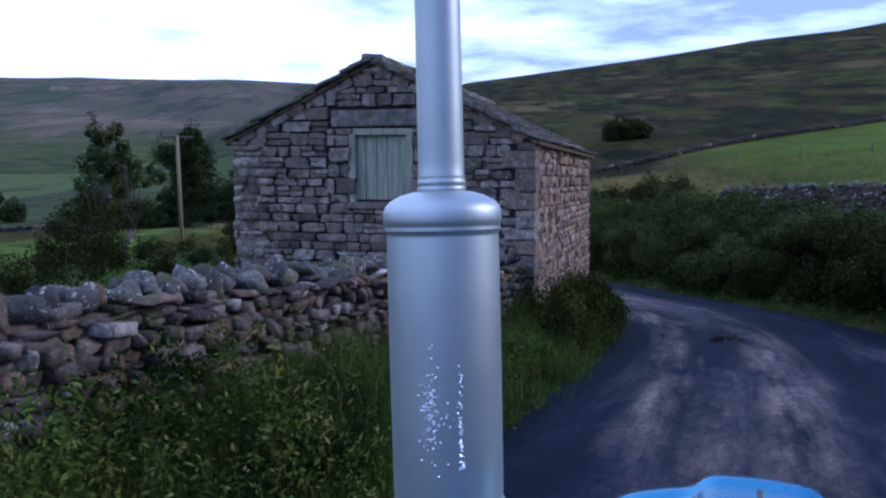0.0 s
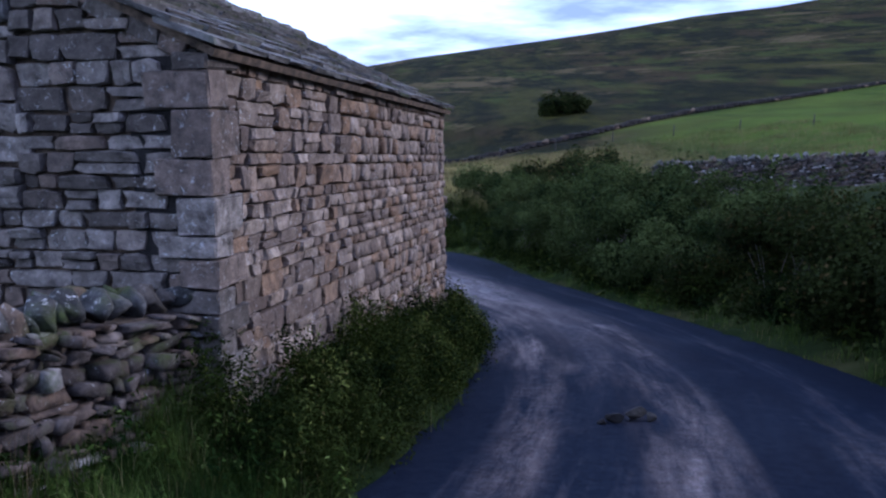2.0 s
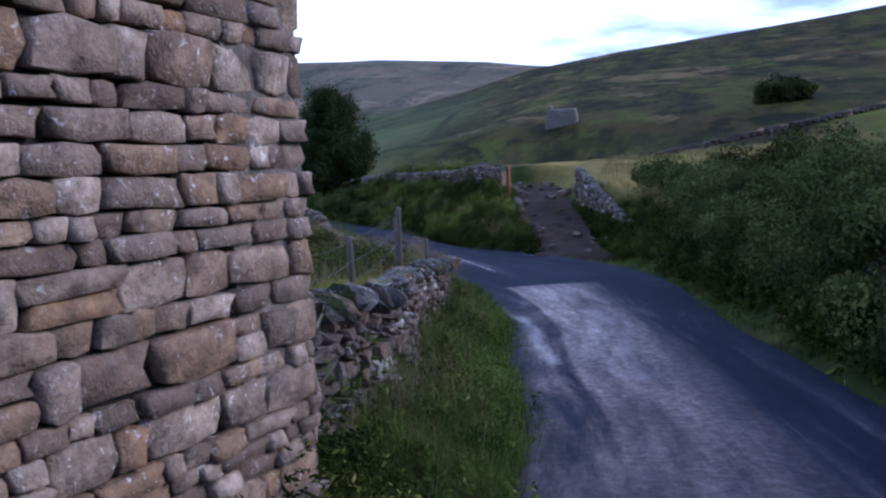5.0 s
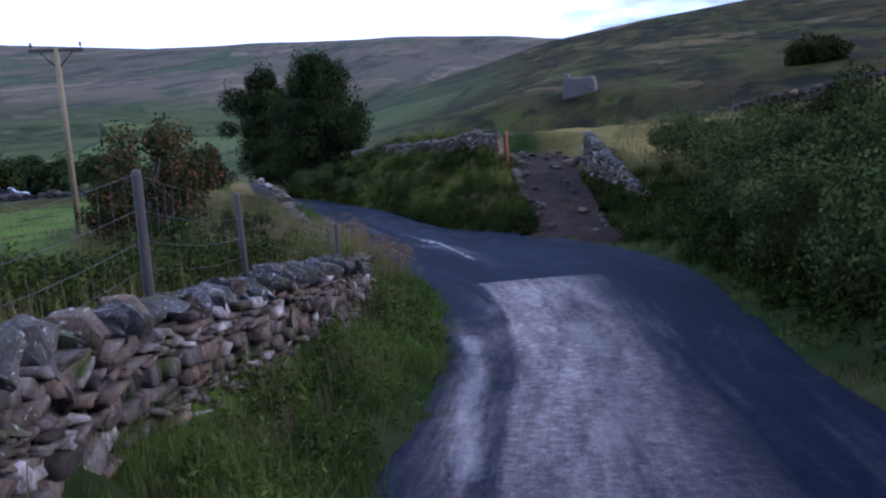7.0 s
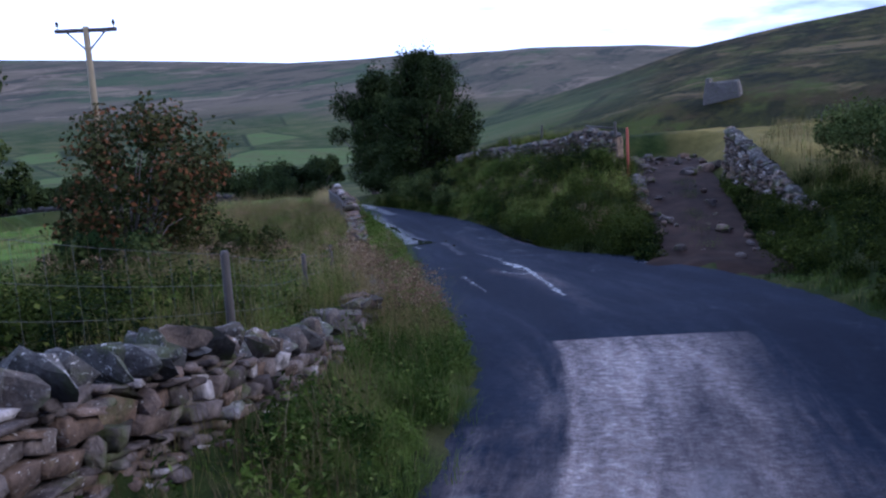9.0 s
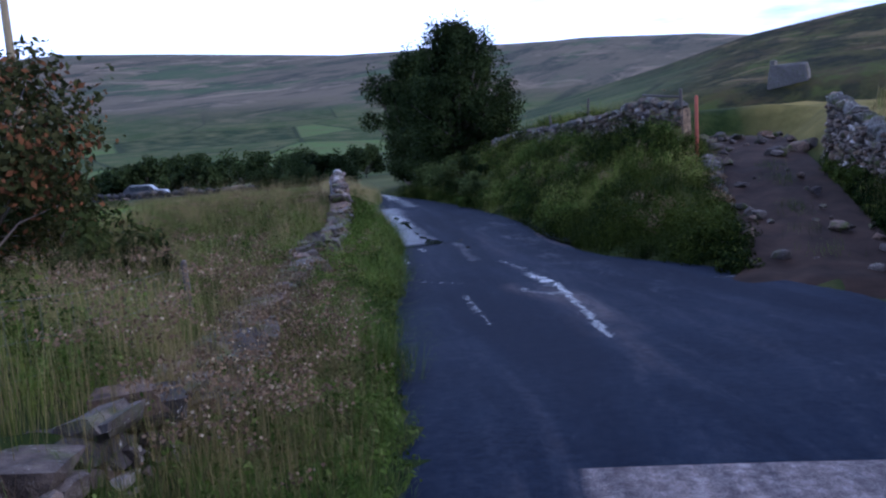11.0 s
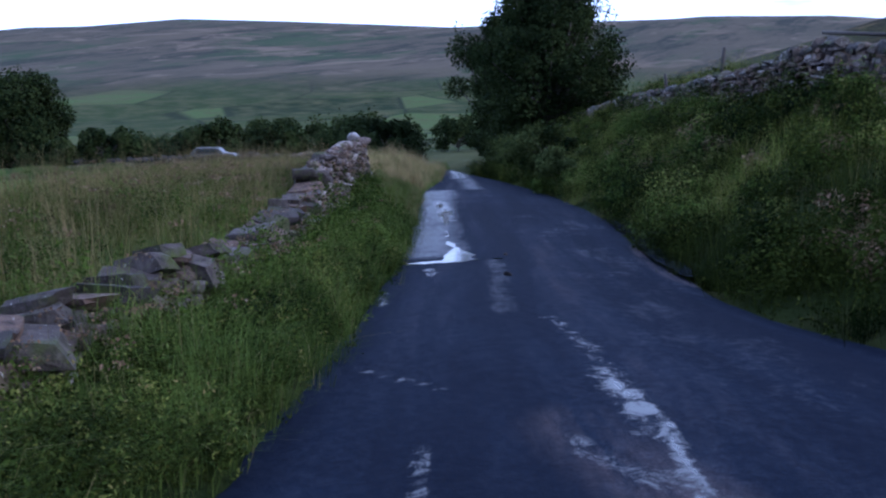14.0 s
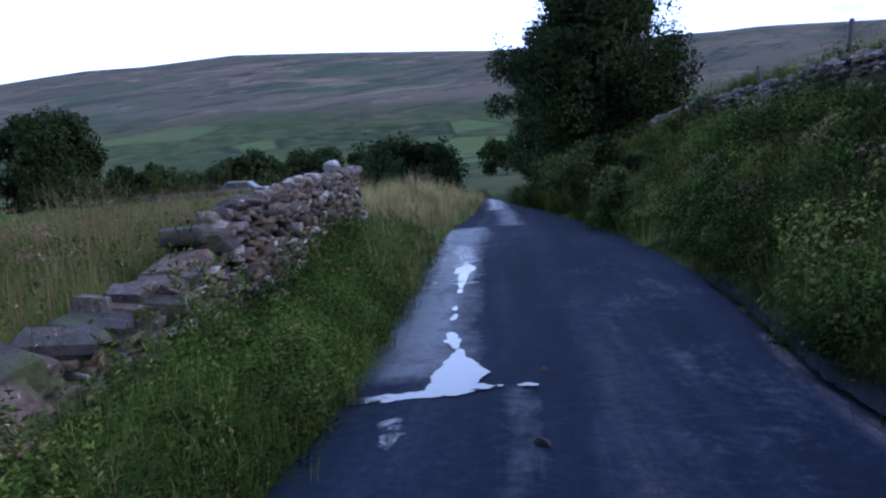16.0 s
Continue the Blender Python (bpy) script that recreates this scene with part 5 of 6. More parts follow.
def plant(name, x, y, height, spread, mat, label, category, leaves, leaf, seed, stems=1, bare=0.25, clumps=16, group="", sprigs=0.25, z=None, inner=0.55, taper=0.0, lump=(0.11, 0.22)):
    """A tree or bush: forked limbs, and a crown made of many clumps of leaves round the limbs' ends."""
    r, g = random.Random(seed), np.random.default_rng(seed)
    z = land_at(x, y) if z is None else z
    thing = root(name, (x, y, z), label, category, group)
    limbs, tips = [], []
    for k in range(stems):
        a = r.uniform(0, 6.28)
        lean = 0.06 if stems == 1 else 0.35
        base = Vector((x + math.cos(a) * 0.05 * stems, y + math.sin(a) * 0.05 * stems, z - 0.15))
        fork = base + Vector((math.cos(a) * lean * height * 0.3, math.sin(a) * lean * height * 0.3, height * (bare + 0.08)))
        mid = (base + fork) / 2 + Vector((r.uniform(-1, 1), r.uniform(-1, 1), 0)) * 0.04 * height
        w = 0.022 * height / math.sqrt(stems)
        limbs.append(([base, mid, fork], [w * 1.3, w, w * 0.75]))
        for q in range(max(3, clumps // stems)):
            b = r.uniform(0, 6.28)
            up = r.uniform(bare + 0.1, 0.93)
            reach = spread * 0.5 * math.sqrt(max(0.05, 1 - ((up - 0.5) / 0.52) ** 2)) * r.uniform(inner, 0.95) * (1 - taper * max(0, up - 0.45))
            tip = Vector((x + math.cos(b) * reach, y + math.sin(b) * reach, z + height * up))
            bend = fork.lerp(tip, 0.5) + Vector((0, 0, 0.06 * height))
            limbs.append(([fork, bend, tip], [w * 0.5, w * 0.3, w * 0.1]))
            tips.append(tip)
    under(tubes("trunk", limbs, MAT["bark"], 6), thing)
    pts, ways = [], []
    each = leaves // len(tips)
    heart = np.array((x, y, z + height * 0.45))
    for tip in tips:
        size = spread * r.uniform(*lump) * (1 - 0.35 * taper * max(0, (tip.z - z) / height - 0.5))
        p, d = blob_points(g, tip, (size, size, size * r.uniform(0.75, 1.05)), each, 0.3)
        out = p - heart
        pts.append(p)
        ways.append(d * 0.5 + 0.8 * out / (np.linalg.norm(out, axis=1)[:, None] + 1e-6))
        if r.random() < sprigs:
            d = (tip - Vector((x, y, z + height * 0.4))).normalized()
            for _ in range(3):
                end = tip + (d + Vector((r.uniform(-0.4, 0.4), r.uniform(-0.4, 0.4), r.uniform(0, 0.6)))) * size * 1.15
                line = np.array([tip.lerp(end, t) for t in np.linspace(0.4, 1, 14)])
                pts.append(line + g.normal(scale=leaf * 1.2, size=line.shape))
                ways.append(g.normal(size=line.shape) + (0, 0, 0.8))
    under(leaf_mesh("crown", np.concatenate(pts), leaf, MAT[mat], seed=seed, facing=np.concatenate(ways), loose=0.75), thing)
    return thing


def blades(name, xy, height, width, material, seed, lean=0.35, label="long rough grass", kind="stuff", tuft=1, spread=0.05):
    """Grass: bent, tapering blades at the given places, or in tufts that lean outward from them."""
    g = np.random.default_rng(seed)
    xy = np.asarray(xy)
    tall = np.ones(len(xy))
    way = None
    if tuft > 1:
        xy = xy[: max(1, len(xy) // tuft)]
        tall = np.repeat(g.uniform(0.55, 1.35, len(xy)), tuft)
        way = g.normal(size=(len(xy) * tuft, 2))
        xy = np.repeat(xy, tuft, axis=0) + way * spread
    n = len(xy)
    z = land(xy[:, 0], xy[:, 1]) - 0.02
    h = height * tall * g.uniform(0.5, 1.2, n) * np.array([1.0 + 0.75 * noise.noise((p * 0.6, q * 0.6, seed)) for p, q in xy])
    a = g.uniform(0, 2 * np.pi, n) if way is None else np.arctan2(way[:, 1], way[:, 0]) + g.normal(scale=0.5, size=n)
    bend = lean * g.uniform(0.2, 1.3, n) * h
    out = np.stack([np.cos(a), np.sin(a), 0 * a], 1)
    root_p = np.stack([xy[:, 0], xy[:, 1], z], 1)
    lift = np.array((0, 0, 1.0))
    mid = root_p + out * (bend * 0.28)[:, None] + lift * (h * 0.6)[:, None]
    tip = root_p + out * bend[:, None] + lift * (h * (1 - 0.35 * lean))[:, None]
    q = a + np.pi / 2 + g.normal(scale=0.6, size=n)
    side = np.stack([np.cos(q), np.sin(q), 0 * q], 1) * (width * g.uniform(0.6, 1.3, n))[:, None] * 0.2
    verts = np.stack([root_p - side, root_p + side, mid - side * 0.85, mid + side * 0.85, tip], 1).reshape(-1, 3)
    k = (np.arange(n) * 5)[:, None]
    faces = np.concatenate([k + [0, 1, 3], k + [0, 3, 2], k + [2, 3, 4]], 1).reshape(-1, 3)
    ob = big_mesh(name, verts, faces, material)
    return tagged(ob, label, "grass", kind=kind)


def strip(side, y0, y1, d0, d1, n, seed, power=1.0):
    """Places beside the lane, between two distances from its edge."""
    g = np.random.default_rng(seed)
    edge = LEFT if side < 0 else RIGHT
    ks = np.where((edge[:, 1] >= y0) & (edge[:, 1] <= y1))[0]
    k = g.choice(ks, n)
    d = d0 + (d1 - d0) * g.random(n) ** power
    p = edge[k] + SIDE[k] * side * d[:, None] + g.normal(scale=0.12, size=(n, 2))
    # tufts
    t = np.array([noise.noise((a * 1.3, b * 1.3, 9.0)) for a, b in p])
    keep = g.random(n) < np.clip(0.55 + t * 0.9, 0.1, 1)
    inside = np.array([(Vector((a, b, 0)) - BARN).dot(B_U) for a, b in p]), np.array([(Vector((a, b, 0)) - BARN).dot(B_V) for a, b in p])
    keep &= ~((inside[0] > -0.05) & (inside[0] < B_LEN) & (inside[1] > -0.1) & (inside[1] < B_WID))
    for (ax, ay), (bx, by) in zip(TRACK[:-1], TRACK[1:]):
        u = np.clip(((p[:, 0] - ax) * (bx - ax) + (p[:, 1] - ay) * (by - ay)) / ((bx - ax) ** 2 + (by - ay) ** 2), 0, 1)
        keep &= np.hypot(p[:, 0] - ax - u * (bx - ax), p[:, 1] - ay - u * (by - ay)) > 1.45
    return p[keep]


def herbs(side, y0, y1, d0, d1, n, h, lf, mat, label, seed, each=26):
    """Leafy stems: leaves set all the way up, looking up and outward."""
    g = np.random.default_rng(seed)
    p = strip(side, y0, y1, d0, d1, n, seed)
    z = land(p[:, 0], p[:, 1])
    tall = h * g.uniform(0.5, 1.15, len(p)) * np.array([1.0 + 0.8 * noise.noise((a * 0.8, b * 0.8, seed)) for a, b in p])
    pts = np.repeat(np.c_[p, z], each, axis=0)
    way = g.normal(size=pts.shape)
    way[:, 2] = np.abs(way[:, 2]) * 0.6 + 0.35
    up = g.random(len(pts)) ** 0.7
    pts += way * [1, 1, 0] * (0.035 + 0.05 * (1 - up))[:, None]
    pts[:, 2] += up * np.repeat(tall, each)
    return tagged(leaf_mesh("weeds", pts, lf * 0.8, MAT[mat], 0.35, 2.8, seed, way), label, "weeds", kind="stuff")


def plant_grass():
    blades("verge_grass", strip(-1, -3, 13, 0.02, 1.15, 90000, 1), 0.46, 0.010, MAT["grass"], 2, 0.55, label="lush green verge grass below the wall", tuft=22)
    blades("verge_grass", strip(-1, 20.5, 45, 0.02, 1.15, 76000, 3), 0.36, 0.010, MAT["grass"], 4, 0.55, label="green verge grass below the wall", tuft=22)
    blades("verge_grass", strip(-1, 44, 66, 0.02, 1.2, 110000, 5), 0.56, 0.010, MAT["grass"], 6, 0.85, label="dense green verge grass by the low wall", tuft=22)
    blades("verge_grass", strip(-1, 64, 95, 0.05, 2.5, 14000, 7), 0.6, 0.03, MAT["grass"], 8, label="verge grass at the far bend")
    blades("meadow_grass", strip(-1, 37, 66, 1.7, 9.0, 110000, 9, 1.3), 0.55, 0.011, MAT["meadow"], 10, 0.45, label="tall meadow grass behind the low wall", tuft=16, spread=0.07)
    blades("seeding_grass", strip(-1, 39, 66, 1.8, 9.0, 60000, 11), 0.7, 0.007, MAT["hay"], 12, 0.3, label="pale seeding grass stems in the meadow", tuft=9, spread=0.09)
    blades("seeding_grass", strip(-1, 42, 66, 1.75, 7.5, 16000, 53), 1.0, 0.009, MAT["hay"], 54, 0.55, label="tall plumed grass clumps standing in the meadow", tuft=26, spread=0.12)
    blades("seeding_grass", strip(-1, 60, 80, 0.1, 2.2, 26000, 13), 0.7, 0.011, MAT["straw"], 14, 0.35, label="straw-coloured grass at the wall end", tuft=12, spread=0.07)
    blades("pasture_grass", strip(-1, 21, 33, 1.55, 6.0, 26000, 15), 0.12, 0.014, MAT["fresh"], 16, label="short pasture grass behind the wall")
    blades("pasture_grass", strip(-1, 21, 37, 1.6, 2.5, 26000, 39), 0.13, 0.012, MAT["fresh"], 40, 0.6, label="bright grazed grass along the wall top")
    blades("seeding_grass", strip(-1, 22, 42, 1.6, 3.4, 9000, 17), 0.5, 0.006, MAT["hay"], 18, 0.4, label="dry grass stems along the fence", tuft=9, spread=0.08)
    blades("dry_dock", strip(-1, 22, 39, 0.55, 1.2, 4200, 31), 0.5, 0.009, MAT["seed"], 32, 0.3, label="red-brown dry dock stems at the wall foot", tuft=8, spread=0.06)
    blades("seeding_grass", strip(-1, 22, 44, 0.4, 1.15, 8000, 35), 0.42, 0.007, MAT["hay"], 36, 0.6, label="dry bent grass among the verge weeds", tuft=14, spread=0.06)
    blades("dry_dock", strip(-1, -3, 12, 0.75, 1.2, 1600, 33), 0.5, 0.006, MAT["seed"], 34, 0.35, label="dry brown stems at the wall foot", tuft=8, spread=0.06)
    blades("seeding_grass", strip(-1, 39.5, 46.5, 0.35, 1.5, 9000, 37), 0.75, 0.007, MAT["hay"], 38, 0.4, label="tall dry grass half hiding the low wall", tuft=12, spread=0.08)
    blades("verge_grass", strip(1, 8, 53, 0.02, 0.9, 30000, 19), 0.2, 0.015, MAT["grass"], 20, 0.5, label="short grass edging the hedge", tuft=12)
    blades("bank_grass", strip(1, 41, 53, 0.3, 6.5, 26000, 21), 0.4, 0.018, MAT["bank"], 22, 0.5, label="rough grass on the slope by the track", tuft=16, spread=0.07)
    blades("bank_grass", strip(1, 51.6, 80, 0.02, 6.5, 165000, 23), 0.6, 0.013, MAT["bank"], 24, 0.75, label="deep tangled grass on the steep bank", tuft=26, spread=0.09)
    blades("bank_grass", strip(1, 58.5, 80, 0.3, 6.0, 95000, 28), 0.72, 0.011, MAT["fresh"], 30, 0.85, label="fresh yellow-green grass tufts on the bank", tuft=110, spread=0.13)
    blades("seeding_grass", strip(1, 54, 82, 1.4, 8.0, 9000, 25), 0.7, 0.007, MAT["hay"], 26, 0.35, label="dry grass stems on the bank top", tuft=10, spread=0.08)
    blades("verge_grass", strip(-1, 12.5, 21, 0.02, 0.8, 7000, 27), 0.35, 0.012, MAT["grass"], 28, 0.6, label="grass among the weeds by the barn", tuft=18)
    g = np.random.default_rng(77)
    herbs(-1, -3, 13, 0.0, 1.1, 900, 0.34, 0.026, "weed", "nettles and dock crowding the wall foot", 40)
    herbs(-1, -3, 6.5, 0.3, 1.15, 1100, 0.55, 0.024, "weed", "bramble and nettle leaves against the wall", 41, 44)
    herbs(-1, -3, 7.0, 0.1, 1.1, 900, 0.55, 0.024, "nettle", "pale green nettle tops beside the lane", 42)
    herbs(-1, 12.6, 21, 0.05, 0.85, 2200, 0.55, 0.02, "bank", "dark leafy weeds along the barn wall", 43, 52)
    herbs(-1, 13, 21, 0.1, 0.8, 240, 0.62, 0.018, "nettle", "yellowing fern tips among the barn weeds", 47, 48)
    herbs(-1, 21, 45, 0.1, 1.1, 1700, 0.36, 0.028, "weed", "broad-leaved weeds below the wall", 44)
    herbs(-1, 44, 66, 0.03, 1.15, 900, 0.42, 0.022, "weed", "leafy weeds on the verge", 45, 36)
    herbs(-1, 46, 66, 0.03, 1.15, 1700, 0.4, 0.022, "bank", "dark low weeds on the verge", 49, 36)
    herbs(-1, 51, 61, 0.6, 1.15, 700, 0.85, 0.024, "weed", "tall weeds standing against the low wall", 50, 40)
    herbs(-1, 44, 60, 0.1, 1.1, 700, 0.5, 0.018, "nettle", "pale meadow herbs on the verge", 46, 40)
    herbs(-1, 38, 62, 1.7, 8.0, 2200, 0.5, 0.032, "weed", "leafy herbs in the meadow", 48, 20)
    herbs(1, 51.6, 80, 0.05, 7.0, 1500, 0.55, 0.03, "bank", "ferns and leafy weeds on the bank", 60)
    herbs(1, 57.5, 80, 0.1, 5.0, 900, 0.55, 0.03, "weed", "leafy green weeds covering the bank", 64)
    herbs(1, 58.5, 78, 0.2, 5.0, 900, 0.65, 0.028, "nettle", "pale fern fronds on the bank", 63)
    herbs(1, 50.5, 56.5, 0.0, 2.6, 900, 0.5, 0.03, "bank", "dark weeds at the foot of the bank", 65, 34)
    herbs(1, 42, 52, 1.0, 6.0, 700, 0.5, 0.06, "bank", "docks and nettles beside the track", 61)
    herbs(1, 12, 46, 0.3, 1.6, 1600, 0.5, 0.06, "bank", "weeds under the hedge", 62)
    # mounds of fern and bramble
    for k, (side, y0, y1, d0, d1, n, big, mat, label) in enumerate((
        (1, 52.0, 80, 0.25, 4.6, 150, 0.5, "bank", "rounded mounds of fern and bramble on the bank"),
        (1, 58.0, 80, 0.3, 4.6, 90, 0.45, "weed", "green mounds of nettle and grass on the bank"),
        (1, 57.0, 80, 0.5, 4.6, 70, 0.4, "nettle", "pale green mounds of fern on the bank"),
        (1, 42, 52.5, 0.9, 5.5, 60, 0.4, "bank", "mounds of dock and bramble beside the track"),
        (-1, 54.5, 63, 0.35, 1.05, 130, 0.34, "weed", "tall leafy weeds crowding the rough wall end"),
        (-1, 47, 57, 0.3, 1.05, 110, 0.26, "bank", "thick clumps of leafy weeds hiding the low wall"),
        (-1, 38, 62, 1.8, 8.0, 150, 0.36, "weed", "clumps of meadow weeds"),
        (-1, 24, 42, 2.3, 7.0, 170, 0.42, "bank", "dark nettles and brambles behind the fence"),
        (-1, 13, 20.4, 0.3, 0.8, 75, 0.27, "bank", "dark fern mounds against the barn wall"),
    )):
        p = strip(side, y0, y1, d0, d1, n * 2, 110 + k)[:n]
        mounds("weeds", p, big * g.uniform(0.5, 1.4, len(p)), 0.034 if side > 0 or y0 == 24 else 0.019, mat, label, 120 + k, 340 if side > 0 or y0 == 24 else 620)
    # dark growth on both shoulders of the track
    spots = []
    for k in range(170):
        t, side = g.uniform(0.75, 3.0), 1 if k % 5 else -1
        a, b = np.array(TRACK[int(t)]), np.array(TRACK[int(t) + 1])
        d = (b - a) / np.linalg.norm(b - a)
        spots.append(a + (b - a) * (t % 1) + np.array((d[1], -d[0])) * side * g.uniform(1.45, 2.5 if side > 0 else 1.8))
    mounds("weeds", np.array(spots), g.uniform(0.16, 0.34, len(spots)), 0.045, "bank", "dark bramble and rough growth on the track shoulders", 143, 150)
    # growth along the foot of the bank wall
    line = np.array([(-2.9, 62.0), (-4.1, 62.8), (-6.4, 65.6), (-8.8, 68.7), (-13.7, 75.4), (-18.4, 81.6)])
    t = g.random(150) ** 1.2 * 4.99
    p = line[t.astype(int)] + (line[np.minimum(t.astype(int) + 1, 5)] - line[t.astype(int)]) * (t % 1)[:, None] + g.normal(scale=0.25, size=(150, 2))
    mounds("weeds", p, g.uniform(0.2, 0.42, 150), 0.055, "bank", "weeds and bramble grown up against the bank wall", 142, 150)
    p = strip(1, 55, 78, 1.2, 4.6, 200, 140)[:60]
    mounds("weeds", p, g.uniform(0.2, 0.35, len(p)), 0.04, "seed", "brown withered dock among the bank weeds", 141, 150)
    # rough pasture farther off
    for k, (x0, x1, y0, y1, n, h, mat, label) in enumerate(((2.6, 40, 55, 96, 13000, 0.45, "grass", "rough grass in the field above the track"), (2.6, 40, 55, 96, 40000, 0.5, "hay", "dry straw-coloured grass in the upper field"), (-45, -9, 24, 84, 24000, 0.3, "grass", "tussocky pasture behind the lane"), (-45, -9, 44, 84, 14000, 0.4, "hay", "dry stems in the lower pasture"))):
        p = np.c_[g.uniform(x0, x1, n), g.uniform(y0, y1, n)]
        clump = np.array([noise.noise((a * 0.25, b * 0.25, 4.0 + k)) for a, b in p])
        p = p[g.random(n) < 0.5 + clump]
        if x0 > 0:
            p = p[p[:, 0] > 4.6 - (p[:, 1] - 55) * 0.42]
        else:
            p = p[(p[:, 1] < 58) | (p[:, 0] < -14 - (p[:, 1] - 58) * 0.85)]
        blades("pasture_grass", p, h, 0.04, MAT[mat], 130 + k, label=label)
    # brown flower heads on stalks
    for k, (side, y0, y1, d0, d1, n, h) in enumerate(((-1, 39.6, 46.0, 0.3, 1.5, 620, 0.85), (-1, 40, 60, 0.5, 6.0, 900, 0.75), (1, 56, 80, 2.4, 7.0, 130, 0.8))):
        p = strip(side, y0, y1, d0, d1, n, 80 + k)
        z = land(p[:, 0], p[:, 1])
        tops = np.c_[p, z + h * g.uniform(0.7, 1.15, len(p))]
        pts = np.repeat(tops, 26, axis=0) + g.normal(size=(len(p) * 26, 3)) * [0.05, 0.05, 0.018]
        tagged(leaf_mesh("seed_heads", pts, 0.02, MAT["seed"], 0.0, 1.2, 90 + k), "brown flat seed heads above the grass", "weeds", kind="stuff")
        stalk = np.repeat(p, 2, axis=0)
        blades("seed_stalks", stalk, h, 0.008, MAT["hay"], 95 + k, 0.05, label="stiff dry stalks carrying seed heads")


plant_grass()
centre = np.array([Vector(TRACK[int(t)]).lerp(Vector(TRACK[int(t) + 1]), t % 1) + Vector((rng.gauss(0, 0.2), rng.gauss(0, 0.2))) for t in (0.5 + 3.0 * rng.random() ** 1.5 for _ in range(2600)) if noise.noise((t * 3.0, 0.0, 1.0)) > 0.1])
strip_grass = blades("track_grass", centre, 0.24, 0.012, MAT["weed"], 29, label="ragged grass strip between the ruts")
strip_grass.location.z = 0.13


def hedge_and_trees():
    r = random.Random(4)
    y = 11.0
    while y < 44.5:
        k = int(np.argmin(np.abs(RIGHT[:, 1] - y)))
        tall = float(np.interp(y, [10, 18, 23, 26, 29, 35, 40, 45], [1.5, 1.6, 1.55, 2.0, 2.9, 3.1, 3.0, 2.7])) * r.choice((0.72, 0.95, 1.12)) * r.uniform(0.95, 1.05)
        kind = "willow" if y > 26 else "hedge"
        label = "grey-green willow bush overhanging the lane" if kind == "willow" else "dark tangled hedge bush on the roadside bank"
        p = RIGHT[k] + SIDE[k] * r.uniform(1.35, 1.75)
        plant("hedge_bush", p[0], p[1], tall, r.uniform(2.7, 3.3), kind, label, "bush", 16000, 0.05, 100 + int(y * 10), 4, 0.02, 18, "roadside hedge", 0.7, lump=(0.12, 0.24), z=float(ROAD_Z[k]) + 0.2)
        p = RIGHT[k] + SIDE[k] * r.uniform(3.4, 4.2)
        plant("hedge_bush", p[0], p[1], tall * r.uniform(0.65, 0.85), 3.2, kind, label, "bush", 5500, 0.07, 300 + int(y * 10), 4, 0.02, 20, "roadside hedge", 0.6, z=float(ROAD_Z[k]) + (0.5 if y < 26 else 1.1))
        y += r.uniform(2.0, 2.6)
    for k, (x, yy, h, w) in enumerate(((7.6, 55.0, 2.0, 3.4), (9.4, 51.6, 2.3, 3.6), (6.2, 58.6, 1.6, 3.0), (11.0, 48.4, 2.6, 3.8), (12.5, 55.5, 2.0, 4.0), (9.0, 59.0, 1.5, 3.4))):
        plant("hedge_bush", x, yy, h, w, "hedge" if k % 2 else "willow", "dark bush growing above the track wall", "bush", 6500, 0.07, 700 + k, 4, 0.0, 22, "roadside hedge", 0.1)
    plant("broadleaf_tree", -20.6, 84.6, 8.9, 7.0, "tree", "tall dark broadleaf tree at the bend of the lane", "tree", 80000, 0.10, 517, 1, 0.0, 210, sprigs=0.3, inner=0.1, taper=0.9, lump=(0.07, 0.2))
    plant("broadleaf_tree", -36.5, 106.0, 12.0, 8.0, "tree", "spreading dark broadleaf tree beyond the bend", "tree", 36000, 0.15, 502, 1, 0.02, 60, sprigs=0.2, inner=0.2, taper=0.5, lump=(0.13, 0.22))
    for k, (x, yy, h, w) in enumerate(((-12.9, 71.0, 1.3, 2.2), (-14.6, 73.0, 1.6, 2.6), (-16.6, 75.4, 1.5, 2.6), (-18.6, 78.0, 1.5, 2.8))):
        plant("roadside_shrub", x, yy, h, w, "willow", "pale green shrub at the foot of the bank", "bush", 5000, 0.07, 720 + k, 4, 0.0, 20, "bank shrubs", 0.0)
    plant("ash_tree", -18.8, 47.6, 8.3, 4.6, "willow", "many-stemmed field ash with a thin open crown", "tree", 9000, 0.1, 503, 3, 0.2, 60, sprigs=0.4, inner=0.3, lump=(0.05, 0.12))
    plant("field_shrub", -18.6, 43.6, 4.0, 5.0, "hedge", "tall dark thorn bush below the ash", "bush", 9000, 0.08, 505, 4, 0.0, 26, "pasture shrubs")
    plant("rowan_tree", -8.4, 44.5, 3.7, 3.5, "rowan", "small rowan tree hung with red berries", "tree", 8500, 0.075, 504, 3, 0.1, 30, sprigs=0.35)
    for k, (x, yy, h, w, mat) in enumerate(((-10.5, 39.5, 1.6, 2.4, "willow"), (-6.0, 41.0, 1.3, 2.0, "willow"), (-11.5, 47.5, 2.0, 2.8, "hedge"), (-13.5, 41.0, 2.2, 3.0, "hedge"), (-9.6, 46.2, 1.8, 2.6, "hedge"), (-5.5, 44.2, 1.0, 1.6, "hedge"), (-18.5, 41.5, 3.2, 3.6, "hedge"), (-21.5, 40.0, 2.6, 4.2, "hedge"), (-25.0, 42.5, 3.0, 5.0, "hedge"), (-29.5, 41.0, 2.8, 5.0, "hedge"))):
